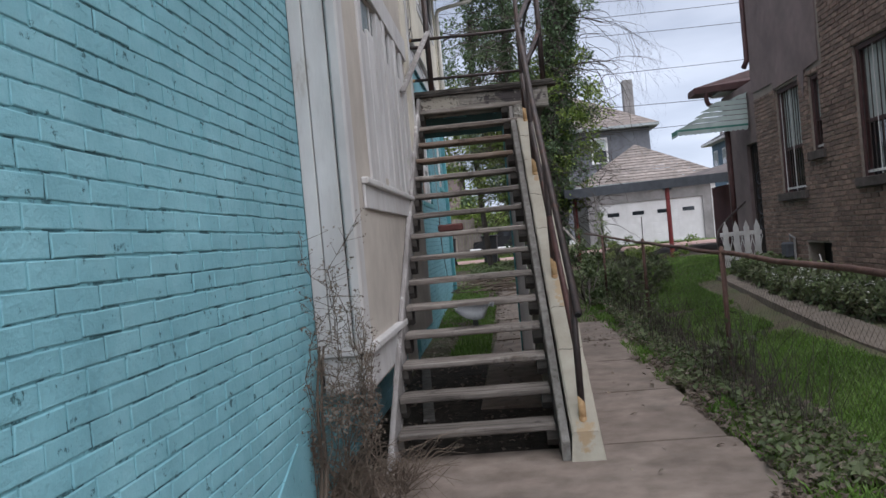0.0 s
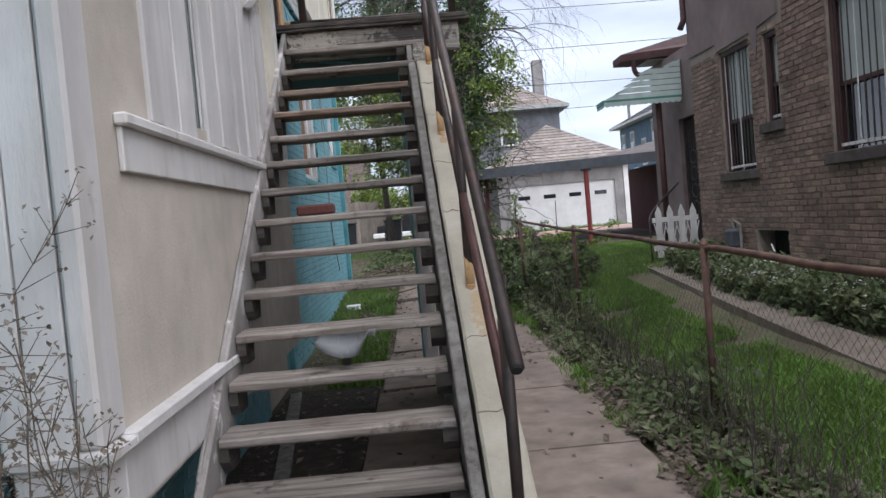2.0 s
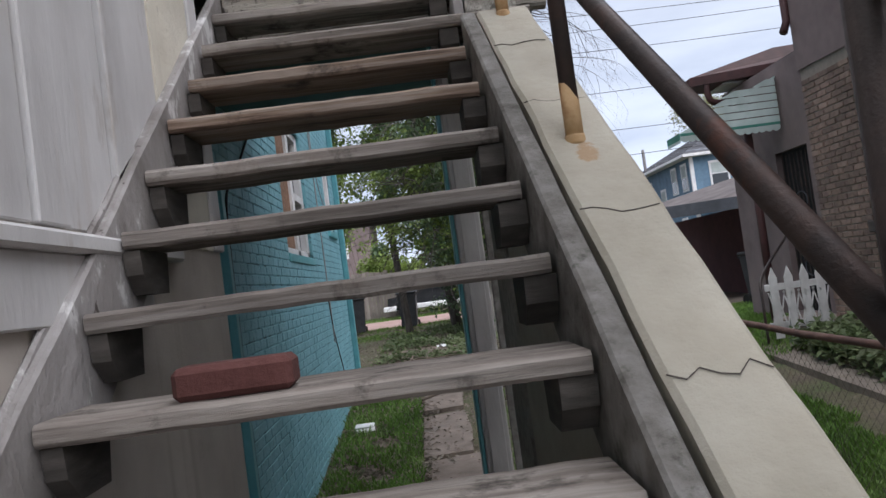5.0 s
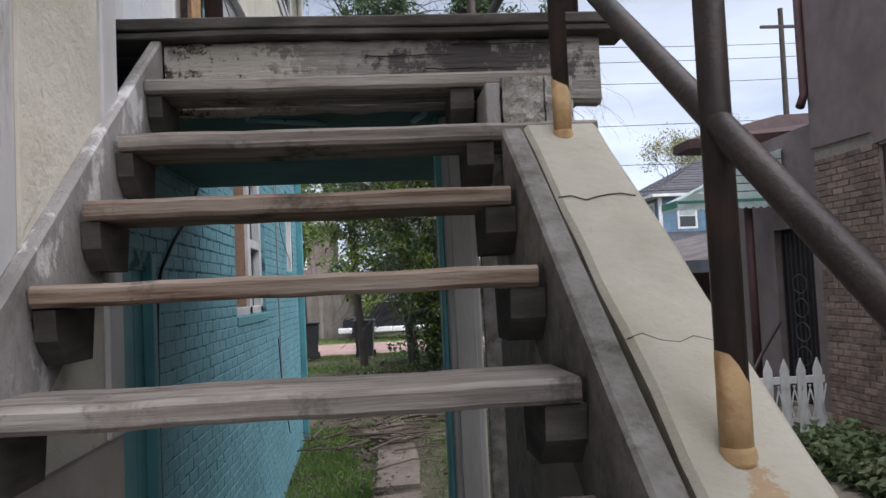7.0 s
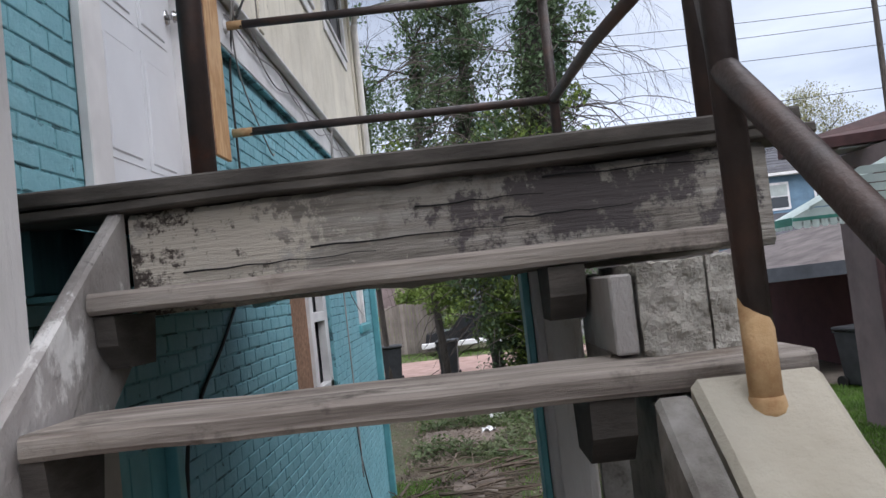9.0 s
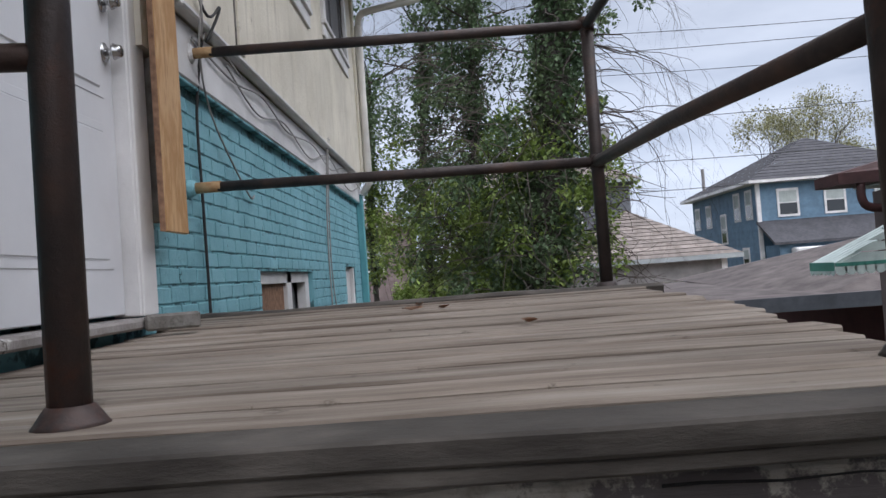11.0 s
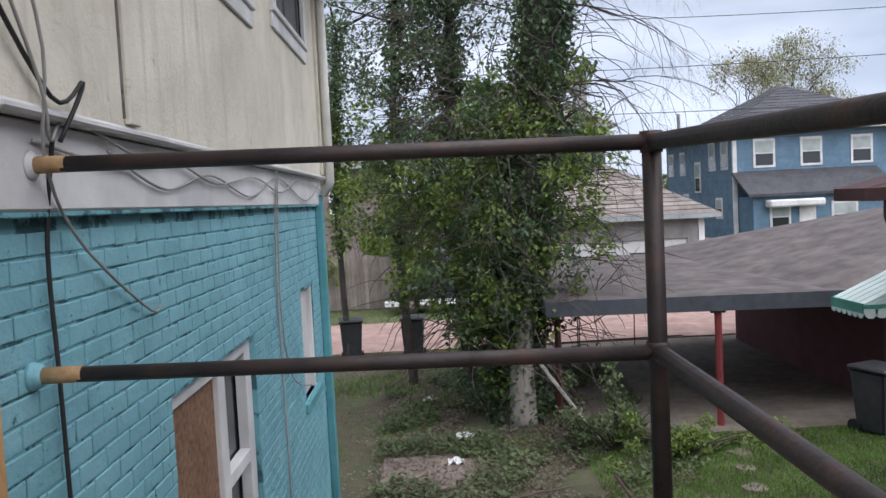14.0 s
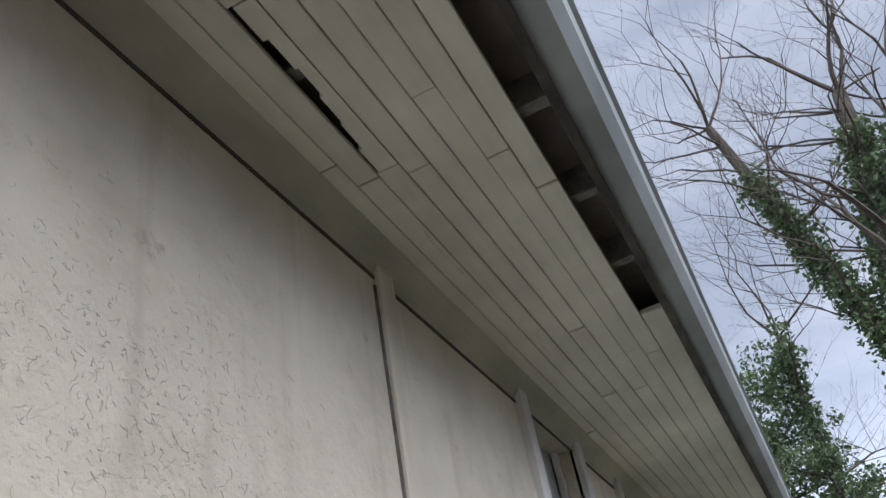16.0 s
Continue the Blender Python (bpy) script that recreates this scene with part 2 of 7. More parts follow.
BEAM_WOOD = surface("rotting_beam_wood", [(0.18, 0.158, 0.138), (0.35, 0.322, 0.29), (0.47, 0.445, 0.41)], 3, 0.9, 0.9, 9, (0.7, 4, 9),
                    knots=((0.09, 0.075, 0.068), 0.56, 0.70, 4), flakes=((0.42, 0.385, 0.33), 0.66, 0.72, 6), dist=0.012, blots=[((0.06, 0.048, 0.042), (-0.77, 9.26, 3.12), (0.17, 0.4, 0.2), 9.0), ((0.46, 0.42, 0.36), (-0.66, 9.26, 3.1), (0.24, 0.9, 0.2), 22.0),
                           ((0.095, 0.084, 0.086), (0.2, 9.26, 3.14), (0.3, 0.9, 0.11), 8.0)])
DECK_WOOD = surface("silvered_deck_wood", [(0.135, 0.105, 0.083), (0.235, 0.195, 0.162), (0.32, 0.282, 0.245)], 2.4, 0.8, 0.6, 9, (0.6, 8, 5),
                    knots=((0.085, 0.068, 0.052), 0.62, 0.69, 9), flakes=((0.10, 0.08, 0.062), 0.66, 0.71, 20), vary=0.13, dist=0.005, coarse=0.2)
PLY = surface("plywood", [(0.30, 0.15, 0.055), (0.56, 0.36, 0.19), (0.40, 0.22, 0.09), (0.62, 0.42, 0.23)], 4.0, 0.65, 0.1, 20, (3, 3, 0.7), coarse=0.12)
OSB = surface("water_stained_board", [(0.13, 0.07, 0.045), (0.25, 0.14, 0.085), (0.33, 0.20, 0.13)], 30, 0.8, 0.3, 60)
CONC = surface("walk_concrete", [(0.15, 0.118, 0.098), (0.215, 0.172, 0.145), (0.27, 0.222, 0.19)], 4, 0.85, 0.4, 70,
               spots=[((0.14, 0.125, 0.11), 0.58, 0.75, 2.2)], coarse=0.25)
CHEEK = surface("cream_painted_concrete", [(0.325, 0.296, 0.238), (0.365, 0.336, 0.276), (0.395, 0.37, 0.31)], 5, 0.75, 0.5, 30,
                spots=[((0.48, 0.33, 0.16), 0.68, 0.80, 1.7), ((0.27, 0.25, 0.21), 0.66, 0.74, 9)], dist=0.01, coarse=0.16,
                blots=[((0.35, 0.265, 0.17), (0.385, 6.3, 1.04), (0.045, 0.24, 0.22), 12.0), ((0.31, 0.215, 0.13), (0.335, 7.66, 2.03), (0.022, 0.07, 0.06), 16.0), ((0.34, 0.25, 0.155), (0.4, 5.13, 0.2), (0.05, 0.1, 0.14), 14.0)])
ROUGH_CONC = surface("broken_concrete", [(0.30, 0.28, 0.25), (0.44, 0.42, 0.38), (0.52, 0.49, 0.45)], 18, 0.95, 1.0, 25, dist=0.04)
RUST_PIPE = surface("rust_brown_pipe", [(0.075, 0.04, 0.033), (0.115, 0.062, 0.05), (0.17, 0.105, 0.08)], 8, 0.65, 0.35, 60, metal=0.15,
                    spots=[((0.19, 0.10, 0.055), 0.60, 0.70, 6)])
MAROON_PIPE = surface("maroon_brown_pipe", [(0.055, 0.024, 0.022), (0.085, 0.038, 0.034), (0.115, 0.056, 0.048)], 6, 0.5, 0.3, 60, metal=0.2)
IRON = surface("rusty_black_pipe", [(0.035, 0.028, 0.028), (0.055, 0.042, 0.040), (0.085, 0.052, 0.043)], 7, 0.5, 0.3, 60, metal=0.3,
               spots=[((0.11, 0.045, 0.03), 0.58, 0.70, 3)])
RUST = surface("ochre_rust", [(0.30, 0.165, 0.075), (0.43, 0.285, 0.15), (0.35, 0.215, 0.10)], 14, 0.85, 0.4, 50)
RED_PAINT = surface("red_painted_steel", [(0.20, 0.035, 0.035), (0.26, 0.05, 0.05)], 6, 0.5, 0.1, 50)
BRICK_RED = surface("brown_brick", [(0.15, 0.10, 0.082), (0.215, 0.148, 0.12), (0.275, 0.198, 0.16)], 14, 0.85, 0.5, 50, vary=0.28, coarse=0.3, placed=True)
BRICK_ISLE = surface("brown_brick_joined", [(0.15, 0.10, 0.082), (0.215, 0.148, 0.12), (0.275, 0.198, 0.16)], 14, 0.85, 0.5, 50, vary=0.28,
                     islands=True, coarse=0.3, placed=True)
MORTAR = surface("grey_mortar", [(0.235, 0.20, 0.175), (0.31, 0.27, 0.235)], 14, 0.95, 0.4, 60, coarse=0.3)
BROWN_STUCCO = surface("brown_stucco", [(0.189, 0.144, 0.142), (0.225, 0.176, 0.171)], 5, 0.9, 0.6, 60)
DARK_TRIM = surface("dark_maroon_trim", [(0.05, 0.022, 0.022), (0.085, 0.035, 0.035)], 6, 0.6, 0.2, 50)
DARK_SILL = surface("dark_stone_sill", [(0.06, 0.05, 0.046), (0.11, 0.092, 0.085)], 10, 0.9, 0.5, 40)
DARK_GLASS = glass("dark_window_glass", (0.02, 0.024, 0.028), 0.06)
GREEN_GLASS = glass("dim_green_window_glass", (0.075, 0.10, 0.10), 0.25)
CURTAIN = surface("pale_curtain", [(0.34, 0.38, 0.37), (0.46, 0.50, 0.49)], 5, 0.9, 0.2, 20, (14, 14, 0.3))
SCREEN = surface("grey_insect_screen", [(0.10, 0.10, 0.105), (0.13, 0.13, 0.135)], 6, 0.7, 0.1, 200)
SOFFIT = surface("dirty_cream_soffit_paint", [(0.68, 0.66, 0.59), (0.75, 0.73, 0.66)], 3, 0.65, 0.2, 40, (8, 0.6, 1),
                 spots=[((0.30, 0.28, 0.23), 0.62, 0.80, 3)], vary=0.03, islands=True)
# stained paint, darkened further to carry the corner shade under the soffit
FRIEZE = surface("stained_shaded_frieze_paint", [(0.33, 0.335, 0.28), (0.45, 0.45, 0.38), (0.56, 0.55, 0.47)], 3, 0.8, 0.4, 40, (1, 0.4, 1), coarse=0.2)
GUTTER = surface("grey_gutter_metal", [(0.29, 0.32, 0.33), (0.36, 0.39, 0.40)], 3, 0.62, 0.1, 40, spec=0.3)
DOWNSPOUT = surface("white_downspout_metal", [(0.60, 0.58, 0.54), (0.68, 0.66, 0.62)], 6, 0.45, 0.1, 40)
# near-black for the painted dark of openings; also splits and a door leaf
BLACK = surface("near_black", [(0.012, 0.012, 0.014), (0.02, 0.02, 0.02)], 4, 0.95, 0.0)
SHINGLE = surface("brown_shingle", [(0.152, 0.124, 0.109), (0.213, 0.184, 0.168), (0.258, 0.224, 0.210)], 5, 0.9, 0.6, 12, vary=0.2, islands=True)
SLATE = surface("dark_shingle", [(0.055, 0.055, 0.065), (0.085, 0.085, 0.095)], 6, 0.9, 0.5, 14, vary=0.15, islands=True)
FLAT_ROOF = surface("worn_rolled_roofing", [(0.075, 0.062, 0.062), (0.115, 0.098, 0.096), (0.15, 0.13, 0.125)], 2.5, 0.85, 0.5, 40)
FASCIA_BLUE = surface("grey_blue_fascia", [(0.062, 0.068, 0.082), (0.092, 0.10, 0.118)], 6, 0.7, 0.2, 40)
BLUE_SIDING = surface("blue_siding", [(0.105, 0.181, 0.263), (0.133, 0.219, 0.302)], 4, 0.7, 0.1, 40, vary=0.06, islands=True)
GREY_SIDING = surface("grey_siding", [(0.125, 0.13, 0.15), (0.16, 0.165, 0.185)], 4, 0.75, 0.1, 40, vary=0.06, islands=True)
GARAGE_GREY = surface("grey_garage_wall", [(0.21, 0.20, 0.20), (0.27, 0.26, 0.26)], 4, 0.8, 0.2, 40)
MAROON_WALL = surface("maroon_garage_wall", [(0.075, 0.026, 0.03), (0.10, 0.036, 0.038)], 4, 0.8, 0.2, 40)
GARAGE_DOOR = surface("white_garage_door", [(0.54, 0.535, 0.54), (0.62, 0.615, 0.62)], 3, 0.5, 0.05, 40, coarse=0.08)
AWNING = surface("pale_green_awning", [(0.45, 0.54, 0.52), (0.54, 0.62, 0.60)], 6, 0.45, 0.1, 50)
AWNING_EDGE = surface("green_awning_edge", [(0.05, 0.20, 0.16), (0.07, 0.25, 0.20)], 6, 0.45, 0.1, 50)
PICKET = surface("worn_white_pickets", [(0.50, 0.49, 0.48), (0.64, 0.63, 0.62)], 6, 0.7, 0.3, 40, spots=[((0.25, 0.24, 0.22), 0.64, 0.72, 7)])
FENCE_WOOD = surface("grey_fence_boards", [(0.17, 0.145, 0.125), (0.25, 0.22, 0.195)], 4, 0.9, 0.4, 20, (3, 3, 0.4), vary=0.2)
ALLEY = surface("pink_brick_alley", [(0.28, 0.18, 0.155), (0.36, 0.24, 0.21), (0.40, 0.28, 0.25)], 3, 0.9, 0.3, 30)
PLASTIC = surface("dark_bin_plastic", [(0.035, 0.037, 0.042), (0.055, 0.057, 0.063)], 5, 0.5, 0.1, 50)
WHITE_PLASTIC = surface("white_plastic", [(0.72, 0.72, 0.73), (0.78, 0.78, 0.79)], 5, 0.4, 0.05, 50)
SHEET_METAL = surface("bent_grey_sheet_metal", [(0.26, 0.27, 0.285), (0.36, 0.37, 0.385)], 5, 0.45, 0.1, 40, metal=0.1)
CHROME = surface("brushed_nickel", [(0.50, 0.50, 0.51), (0.56, 0.56, 0.57)], 8, 0.25, 0.02, 60, metal=1.0)
CABLE = surface("black_cable", [(0.02, 0.02, 0.02), (0.035, 0.035, 0.035)], 8, 0.6, 0.05, 60)
CABLE_GREY = surface("grey_cable", [(0.30, 0.29, 0.28), (0.38, 0.37, 0.36)], 8, 0.6, 0.05, 60)
RED_BRICK = surface("old_red_brick", [(0.080, 0.028, 0.024), (0.120, 0.047, 0.042)], 18, 0.9, 0.5, 50)
EARTH_PATH = surface("earthy_concrete", [(0.15, 0.125, 0.10), (0.23, 0.195, 0.165)], 5, 0.95, 0.6, 40)
BRUSH = surface("dry_brush_stalk", [(0.10, 0.075, 0.058), (0.17, 0.13, 0.10)], 8, 0.9, 0.2, 40)
# dark soil, taken near black to include the shade of the stairs
SOIL = surface("shade_dark_soil", [(0.028, 0.023, 0.019), (0.05, 0.041, 0.034), (0.085, 0.07, 0.057)], 9, 0.95, 1.0, 30, dist=0.03)
GROUND = surface("grass_and_earth", [(0.125, 0.10, 0.075), (0.11, 0.105, 0.06), (0.085, 0.12, 0.045)], 2.0, 0.95, 1.0, 25,
                 spots=[((0.20, 0.17, 0.125), 0.60, 0.72, 5)], dist=0.03, coarse=0.3)
BARK = surface("grey_bark", [(0.04, 0.034, 0.03), (0.07, 0.06, 0.052), (0.10, 0.088, 0.078)], 5, 0.95, 1.0, 14, (3, 3, 0.5), dist=0.03)
PALE_WOOD = surface("barkless_pale_wood", [(0.34, 0.30, 0.27), (0.44, 0.40, 0.37)], 4, 0.9, 0.6, 14, (4, 4, 0.5), dist=0.02)
TWIG = surface("dry_twig", [(0.042, 0.034, 0.03), (0.078, 0.063, 0.054)], 8, 0.9, 0.2, 40)
VEHICLE = surface("dark_vehicle_paint", [(0.02, 0.022, 0.025), (0.03, 0.032, 0.035)], 4, 0.25, 0.02, 40)
RUBBER = surface("black_rubber", [(0.015, 0.015, 0.015), (0.025, 0.025, 0.025)], 6, 0.85, 0.1, 50)


def leaf_material(name, cols, vary=0.35):
    m = surface(name, cols, 1.2, 0.55, 0.0, 30, vary=vary, islands=True, coarse=0.3, placed=True)
    b = m.node_tree.nodes["Principled BSDF"]
    n, l = m.node_tree.nodes, m.node_tree.links
    thin, mixed = n.new("ShaderNodeBsdfTranslucent"), n.new("ShaderNodeMixShader")
    l.new(b.inputs["Base Color"].links[0].from_socket, thin.inputs["Color"])
    mixed.inputs[0].default_value = 0.4
    l.new(b.outputs[0], mixed.inputs[1])
    l.new(thin.outputs[0], mixed.inputs[2])
    l.new(mixed.outputs[0], n["Material Output"].inputs["Surface"])
    return m


IVY = leaf_material("ivy_leaf", [(0.065, 0.112, 0.06), (0.112, 0.168, 0.085), (0.168, 0.218, 0.108)])
FRESH = leaf_material("fresh_leaf", [(0.13, 0.19, 0.04), (0.18, 0.25, 0.06), (0.23, 0.28, 0.08)])
WEED = leaf_material("weed_leaf", [(0.09, 0.13, 0.055), (0.13, 0.17, 0.075), (0.18, 0.20, 0.11)])
DEAD_LEAF = leaf_material("dead_leaf", [(0.15, 0.12, 0.095), (0.23, 0.185, 0.15), (0.30, 0.26, 0.21)])
BLADE = leaf_material("grass_blade", [(0.10, 0.20, 0.035), (0.145, 0.26, 0.05), (0.20, 0.30, 0.085)])
WHITE_PETAL = leaf_material("white_petal", [(0.55, 0.56, 0.53), (0.66, 0.67, 0.64)], 0.1)
SPRING = leaf_material("spring_leaf", [(0.22, 0.22, 0.10), (0.28, 0.27, 0.14)])


# ---- shared builders ----
def rise(x, y):
    """Height of the ground: flat beside the house, climbing to the alley and towards the brick house."""
    def ease(v):
        v = min(1.0, max(0.0, v))
        return v * v * (3 - 2 * v)
    return 0.5 * ease((y - 10) / 12) + 0.32 * ease((x - 1.9) / 2.7) * (1 - ease((y - 16) / 5)) + 0.06 * ease((y - 22) / 8)


def from_lists(name, verts, faces, material, parent=None, label="", smooth=False):
    me = bpy.data.meshes.new(name)
    me.from_pydata(verts, [], faces)
    me.update()
    if smooth:
        me.polygons.foreach_set("use_smooth", [True] * len(me.polygons))
    me.materials.append(material)
    ob = new(name, me)
    if parent is not None:
        ob.parent = parent
        me.transform(Matrix.Translation(-parent.location))
    if label:
        ob["label"] = label
    return ob


def brick_shape(verts, faces, x, sign, y0, y1, z0, z1, depth, rng, e=0.0045):
    """A brick with a worn, slightly skewed face; its sides lie under the paint."""
    j = lambda: rng.uniform(-0.0032, 0.0032)
    k = len(verts)
    d = depth * rng.uniform(0.75, 1.3)
    corners = [(y0 + j(), z0 + j()), (y1 + j(), z0 + j()), (y1 + j(), z1 + j()), (y0 + j(), z1 + j())]
    inset = ((e, e), (-e, e), (-e, -e), (e, -e))
    verts += [(x - sign * 0.002, yy, zz) for yy, zz in corners]
    verts += [(x + sign * d * 0.55, yy + a * 0.25, zz + c * 0.25) for (yy, zz), (a, c) in zip(corners, inset)]
    verts += [(x + sign * d, yy + a, zz + c) for (yy, zz), (a, c) in zip(corners, inset)]
    for a, b in ((0, 4), (4, 8)):
        for i in range(4):
            q = (k + a + i, k + a + (i + 1) % 4, k + b + (i + 1) % 4, k + b + i)
            faces.append(q if sign > 0 else q[::-1])
    q = (k + 8, k + 9, k + 10, k + 11)
    faces.append(q if sign > 0 else q[::-1])


def brick_field(parent, x, sign, y0, y1, z0, z1, length, height, joint, openings, near, mat, mat_joined, depth, seed):
    """Bricks on a wall plane: those inside near (y0, y1, z0, z1) are parts, the others one joined part."""
    rng = random.Random(seed)
    shapes = []
    for s in range(10):
        v, f = [], []
        brick_shape(v, f, 0, sign, -length / 2 + joint / 2, length / 2 - joint / 2, -height / 2 + joint / 2, height / 2 - joint / 2, depth, rng)
        me = bpy.data.meshes.new("brick")
        me.from_pydata(v, [], f)
        me.materials.append(mat)
        shapes.append(me)
    verts, faces, made = [], [], 0
    row, z = 0, z0
    while z + height <= z1 + 1e-6:
        y = y0 - (length / 2 if row % 2 else 0)
        while y < y1:
            a, b = max(y, y0), min(y + length, y1)
            segs = [(a, b)]
            for o in openings:
                if z + height * 0.5 > o[2] and z + height * 0.5 < o[3]:
                    segs = [s for p, q in segs for s in ((p, min(q, o[0])), (max(p, o[1]), q)) if s[1] - s[0] > 0.03]
            for p, q in segs:
                if q - p < 0.03:
                    continue
                if q - p > length - 1e-4 and made < 300 and near[0] <= y and q <= near[1] and near[2] <= z and z + height <= near[3]:
                    ob = new("brick", shapes[rng.randrange(10)])
                    ob.parent = parent
                    ob.location = Vector((x, y + length / 2, z + height / 2)) - parent.location
                    made += 1
                else:
                    brick_shape(verts, faces, x, sign, p + joint / 2, q - joint / 2, z + joint / 2, z + height - joint / 2, depth, rng)
            y += length
        z += height
        row += 1
    return tagged(from_lists("brickwork", verts, faces, mat_joined, parent), "", "", "", "stuff")


def leaves(name, points, size, material, parent, seed, flat=0.0, label="", aspect=0.7, droop=0.0):
    """Many small folded leaves, one at each point."""
    rng = random.Random(seed)
    verts, faces = [], []
    for p in points:
        s = size * rng.uniform(0.55, 1.3)
        a = rng.uniform(0, 2 * math.pi)
        tilt = rng.uniform(-1.2, 1.2) * (1 - flat) - droop
        d = Vector((math.cos(a) * math.cos(tilt), math.sin(a) * math.cos(tilt), math.sin(tilt)))
        side = Vector((-math.sin(a), math.cos(a), rng.uniform(-0.5, 0.5))).normalized() * s * aspect * 0.5
        nrm = d.cross(side).normalized() * s * 0.12
        p = Vector(p)
        k = len(verts)
        verts += [p, p + d * s * 0.45 + side + nrm, p + d * s, p + d * s * 0.45 - side + nrm]
        faces += [(k, k + 1, k + 2), (k, k + 2, k + 3)]
    ob = from_lists(name, verts, faces, material, parent, label)
    return tagged(ob, "", "", "", "stuff") if parent is not None else ob


def plank(name, x0, x1, y0, y1, z0, z1, mat, parent, rng, bev=0.006, wob=0.004, label="", cuts=6, axis=0):
    """A sawn board, slightly warped along its length, with worn edges."""
    bm = bmesh.new()
    lo, hi = [x0, y0, z0], [x1, y1, z1]
    vs = []
    for i in range(cuts + 1):
        t = lo[axis] + (hi[axis] - lo[axis]) * i / cuts
        o = [(axis + 1) % 3, (axis + 2) % 3]
        w = (rng.uniform(-wob, wob), rng.uniform(-wob, wob))
        ring = []
        e = bev
        a0, a1, b0, b1 = lo[o[0]], hi[o[0]], lo[o[1]], hi[o[1]]
        for a, b in ((a0 + e, b0), (a1 - e, b0), (a1, b0 + e), (a1, b1 - e), (a1 - e, b1), (a0 + e, b1), (a0, b1 - e), (a0, b0 + e)):
            c = [0, 0, 0]
            c[axis], c[o[0]], c[o[1]] = t, a + w[0] + rng.uniform(-wob, wob) * 0.4, b + w[1]
            ring.append(bm.verts.new(c))
        vs.append(ring)
    for r, s in zip(vs, vs[1:]):
        for k in range(8):
            bm.faces.new((r[k], r[(k + 1) % 8], s[(k + 1) % 8], s[k]))
    bm.faces.new(vs[0][::-1])
    bm.faces.new(vs[-1])
    return part(name, bm, mat, parent, label)


def curve_points(pts, n=24, sag=0.0):
    """A smooth line through the points."""
    pts = [Vector(p) for p in pts]
    out = []
    m = len(pts) - 1
    for i in range(n + 1):
        u = i / n * m
        k = min(int(u), m - 1)
        t = u - k
        p0, p1, p2, p3 = pts[max(k - 1, 0)], pts[k], pts[k + 1], pts[min(k + 2, m)]
        q = 0.5 * ((2 * p1) + (p2 - p0) * t + (2 * p0 - 5 * p1 + 4 * p2 - p3) * t * t + (3 * p1 - p0 - 3 * p2 + p3) * t ** 3)
        q.z -= sag * 4 * (i / n) * (1 - i / n)
        out.append(q)
    return out


# ---- ground ----
def axis_steps(lo, a, b, hi, fine):
    out = [a + i * fine for i in range(int((b - a) / fine) + 1)]
    v, s = out[-1], fine
    while v < hi:
        s *= 1.6
        v += s
        out.append(v)
    v, s = out[0], fine
    while v > lo:
        s *= 1.6
        v -= s
        out.insert(0, v)
    return out


gx, gy = axis_steps(-900, -3, 8, 900, 0.2), axis_steps(-400, 1, 26, 2500, 0.2)
gv = [(x, y, rise(x, y) + (0.05 * noise.noise((x * 0.7, y * 0.7, 0)) + 0.02 * noise.noise((x * 3, y * 3, 2)) - 0.03 if -3 < x < 20 and 0 < y < 60 else -0.03))
      for x in gx for y in gy]
gn = len(gy)
gf = [(i * gn + j, (i + 1) * gn + j, (i + 1) * gn + j + 1, i * gn + j + 1) for i in range(len(gx) - 1) for j in range(gn - 1)]
ground = tagged(from_lists("ground", gv, gf, GROUND, smooth=True), "patchy lawn and bare earth rising towards the alley", "ground", "", "structure")


def slab_on_ground(name, outline, thick, lift, mat, label, category, parent=None):
    bm = bmesh.new()
    top = [bm.verts.new((x, y, rise(x, y) + lift)) for x, y in outline]
    bot = [bm.verts.new((x, y, rise(x, y) + lift - thick)) for x, y in outline]
    n = len(outline)
    bm.faces.new(top)
    bm.faces.new(bot[::-1])
    for i in range(n):
        bm.faces.new((bot[i], bot[(i + 1) % n], top[(i + 1) % n], top[i]))
    bmesh.ops.recalc_face_normals(bm, faces=bm.faces)
    if parent is not None:
        return part(name, bm, mat, parent, label)
    return structure(name, bm, mat, label, category)


# walk beside the stairs, in cast slabs
walk_thing = thing("pavement", "cracked grey concrete walk beside the stairs", "pavement", kind="structure")
rng = random.Random(3)
walk_edges = [1.2, 3.3, 5.45, 7.15, 8.85, 10.5, 12.3]
for a, b in zip(walk_edges, walk_edges[1:]):
    x0 = -1.0 if b < 5.5 else 0.44
    r = 1.4 + rng.uniform(-0.04, 0.04)
    slab_on_ground("slab", [(x0, a + 0.012), (r, a + 0.012), (r + rng.uniform(-0.04, 0.04), (a + b) / 2), (r, b - 0.012), (x0, b - 0.012)], 0.1,
                   0.018 + rng.uniform(0, 0.006), CONC, "", "", walk_thing)
back_path = thing("back_path", "broken concrete path slabs half buried in leaf litter", "path", kind="structure")
for x0, x1, a, b in ((-0.36, 0.28, 6.9, 9.3), (-0.32, 0.26, 9.33, 11.2), (-0.28, 0.3, 11.25, 13.2), (-0.33, 0.2, 13.3, 15.1), (-0.3, 0.22, 15.3, 17.1),
                     (-0.5, 0.2, 17.3, 18.6), (-1.0, 0.1, 19.9, 21.3), (-0.1, 0.55, 20.2, 21.1)):
    slab_on_ground("slab", [(x0, a), (x1 - 0.05, a + 0.03), (x1, (a + b) / 2), (x1 - 0.03, b), ((x0 + x1) / 2, b - 0.04), (x0 + 0.02, b - 0.1)], 0.1,
                   0.015 + rng.uniform(0, 0.012), CONC, "", "", back_path)
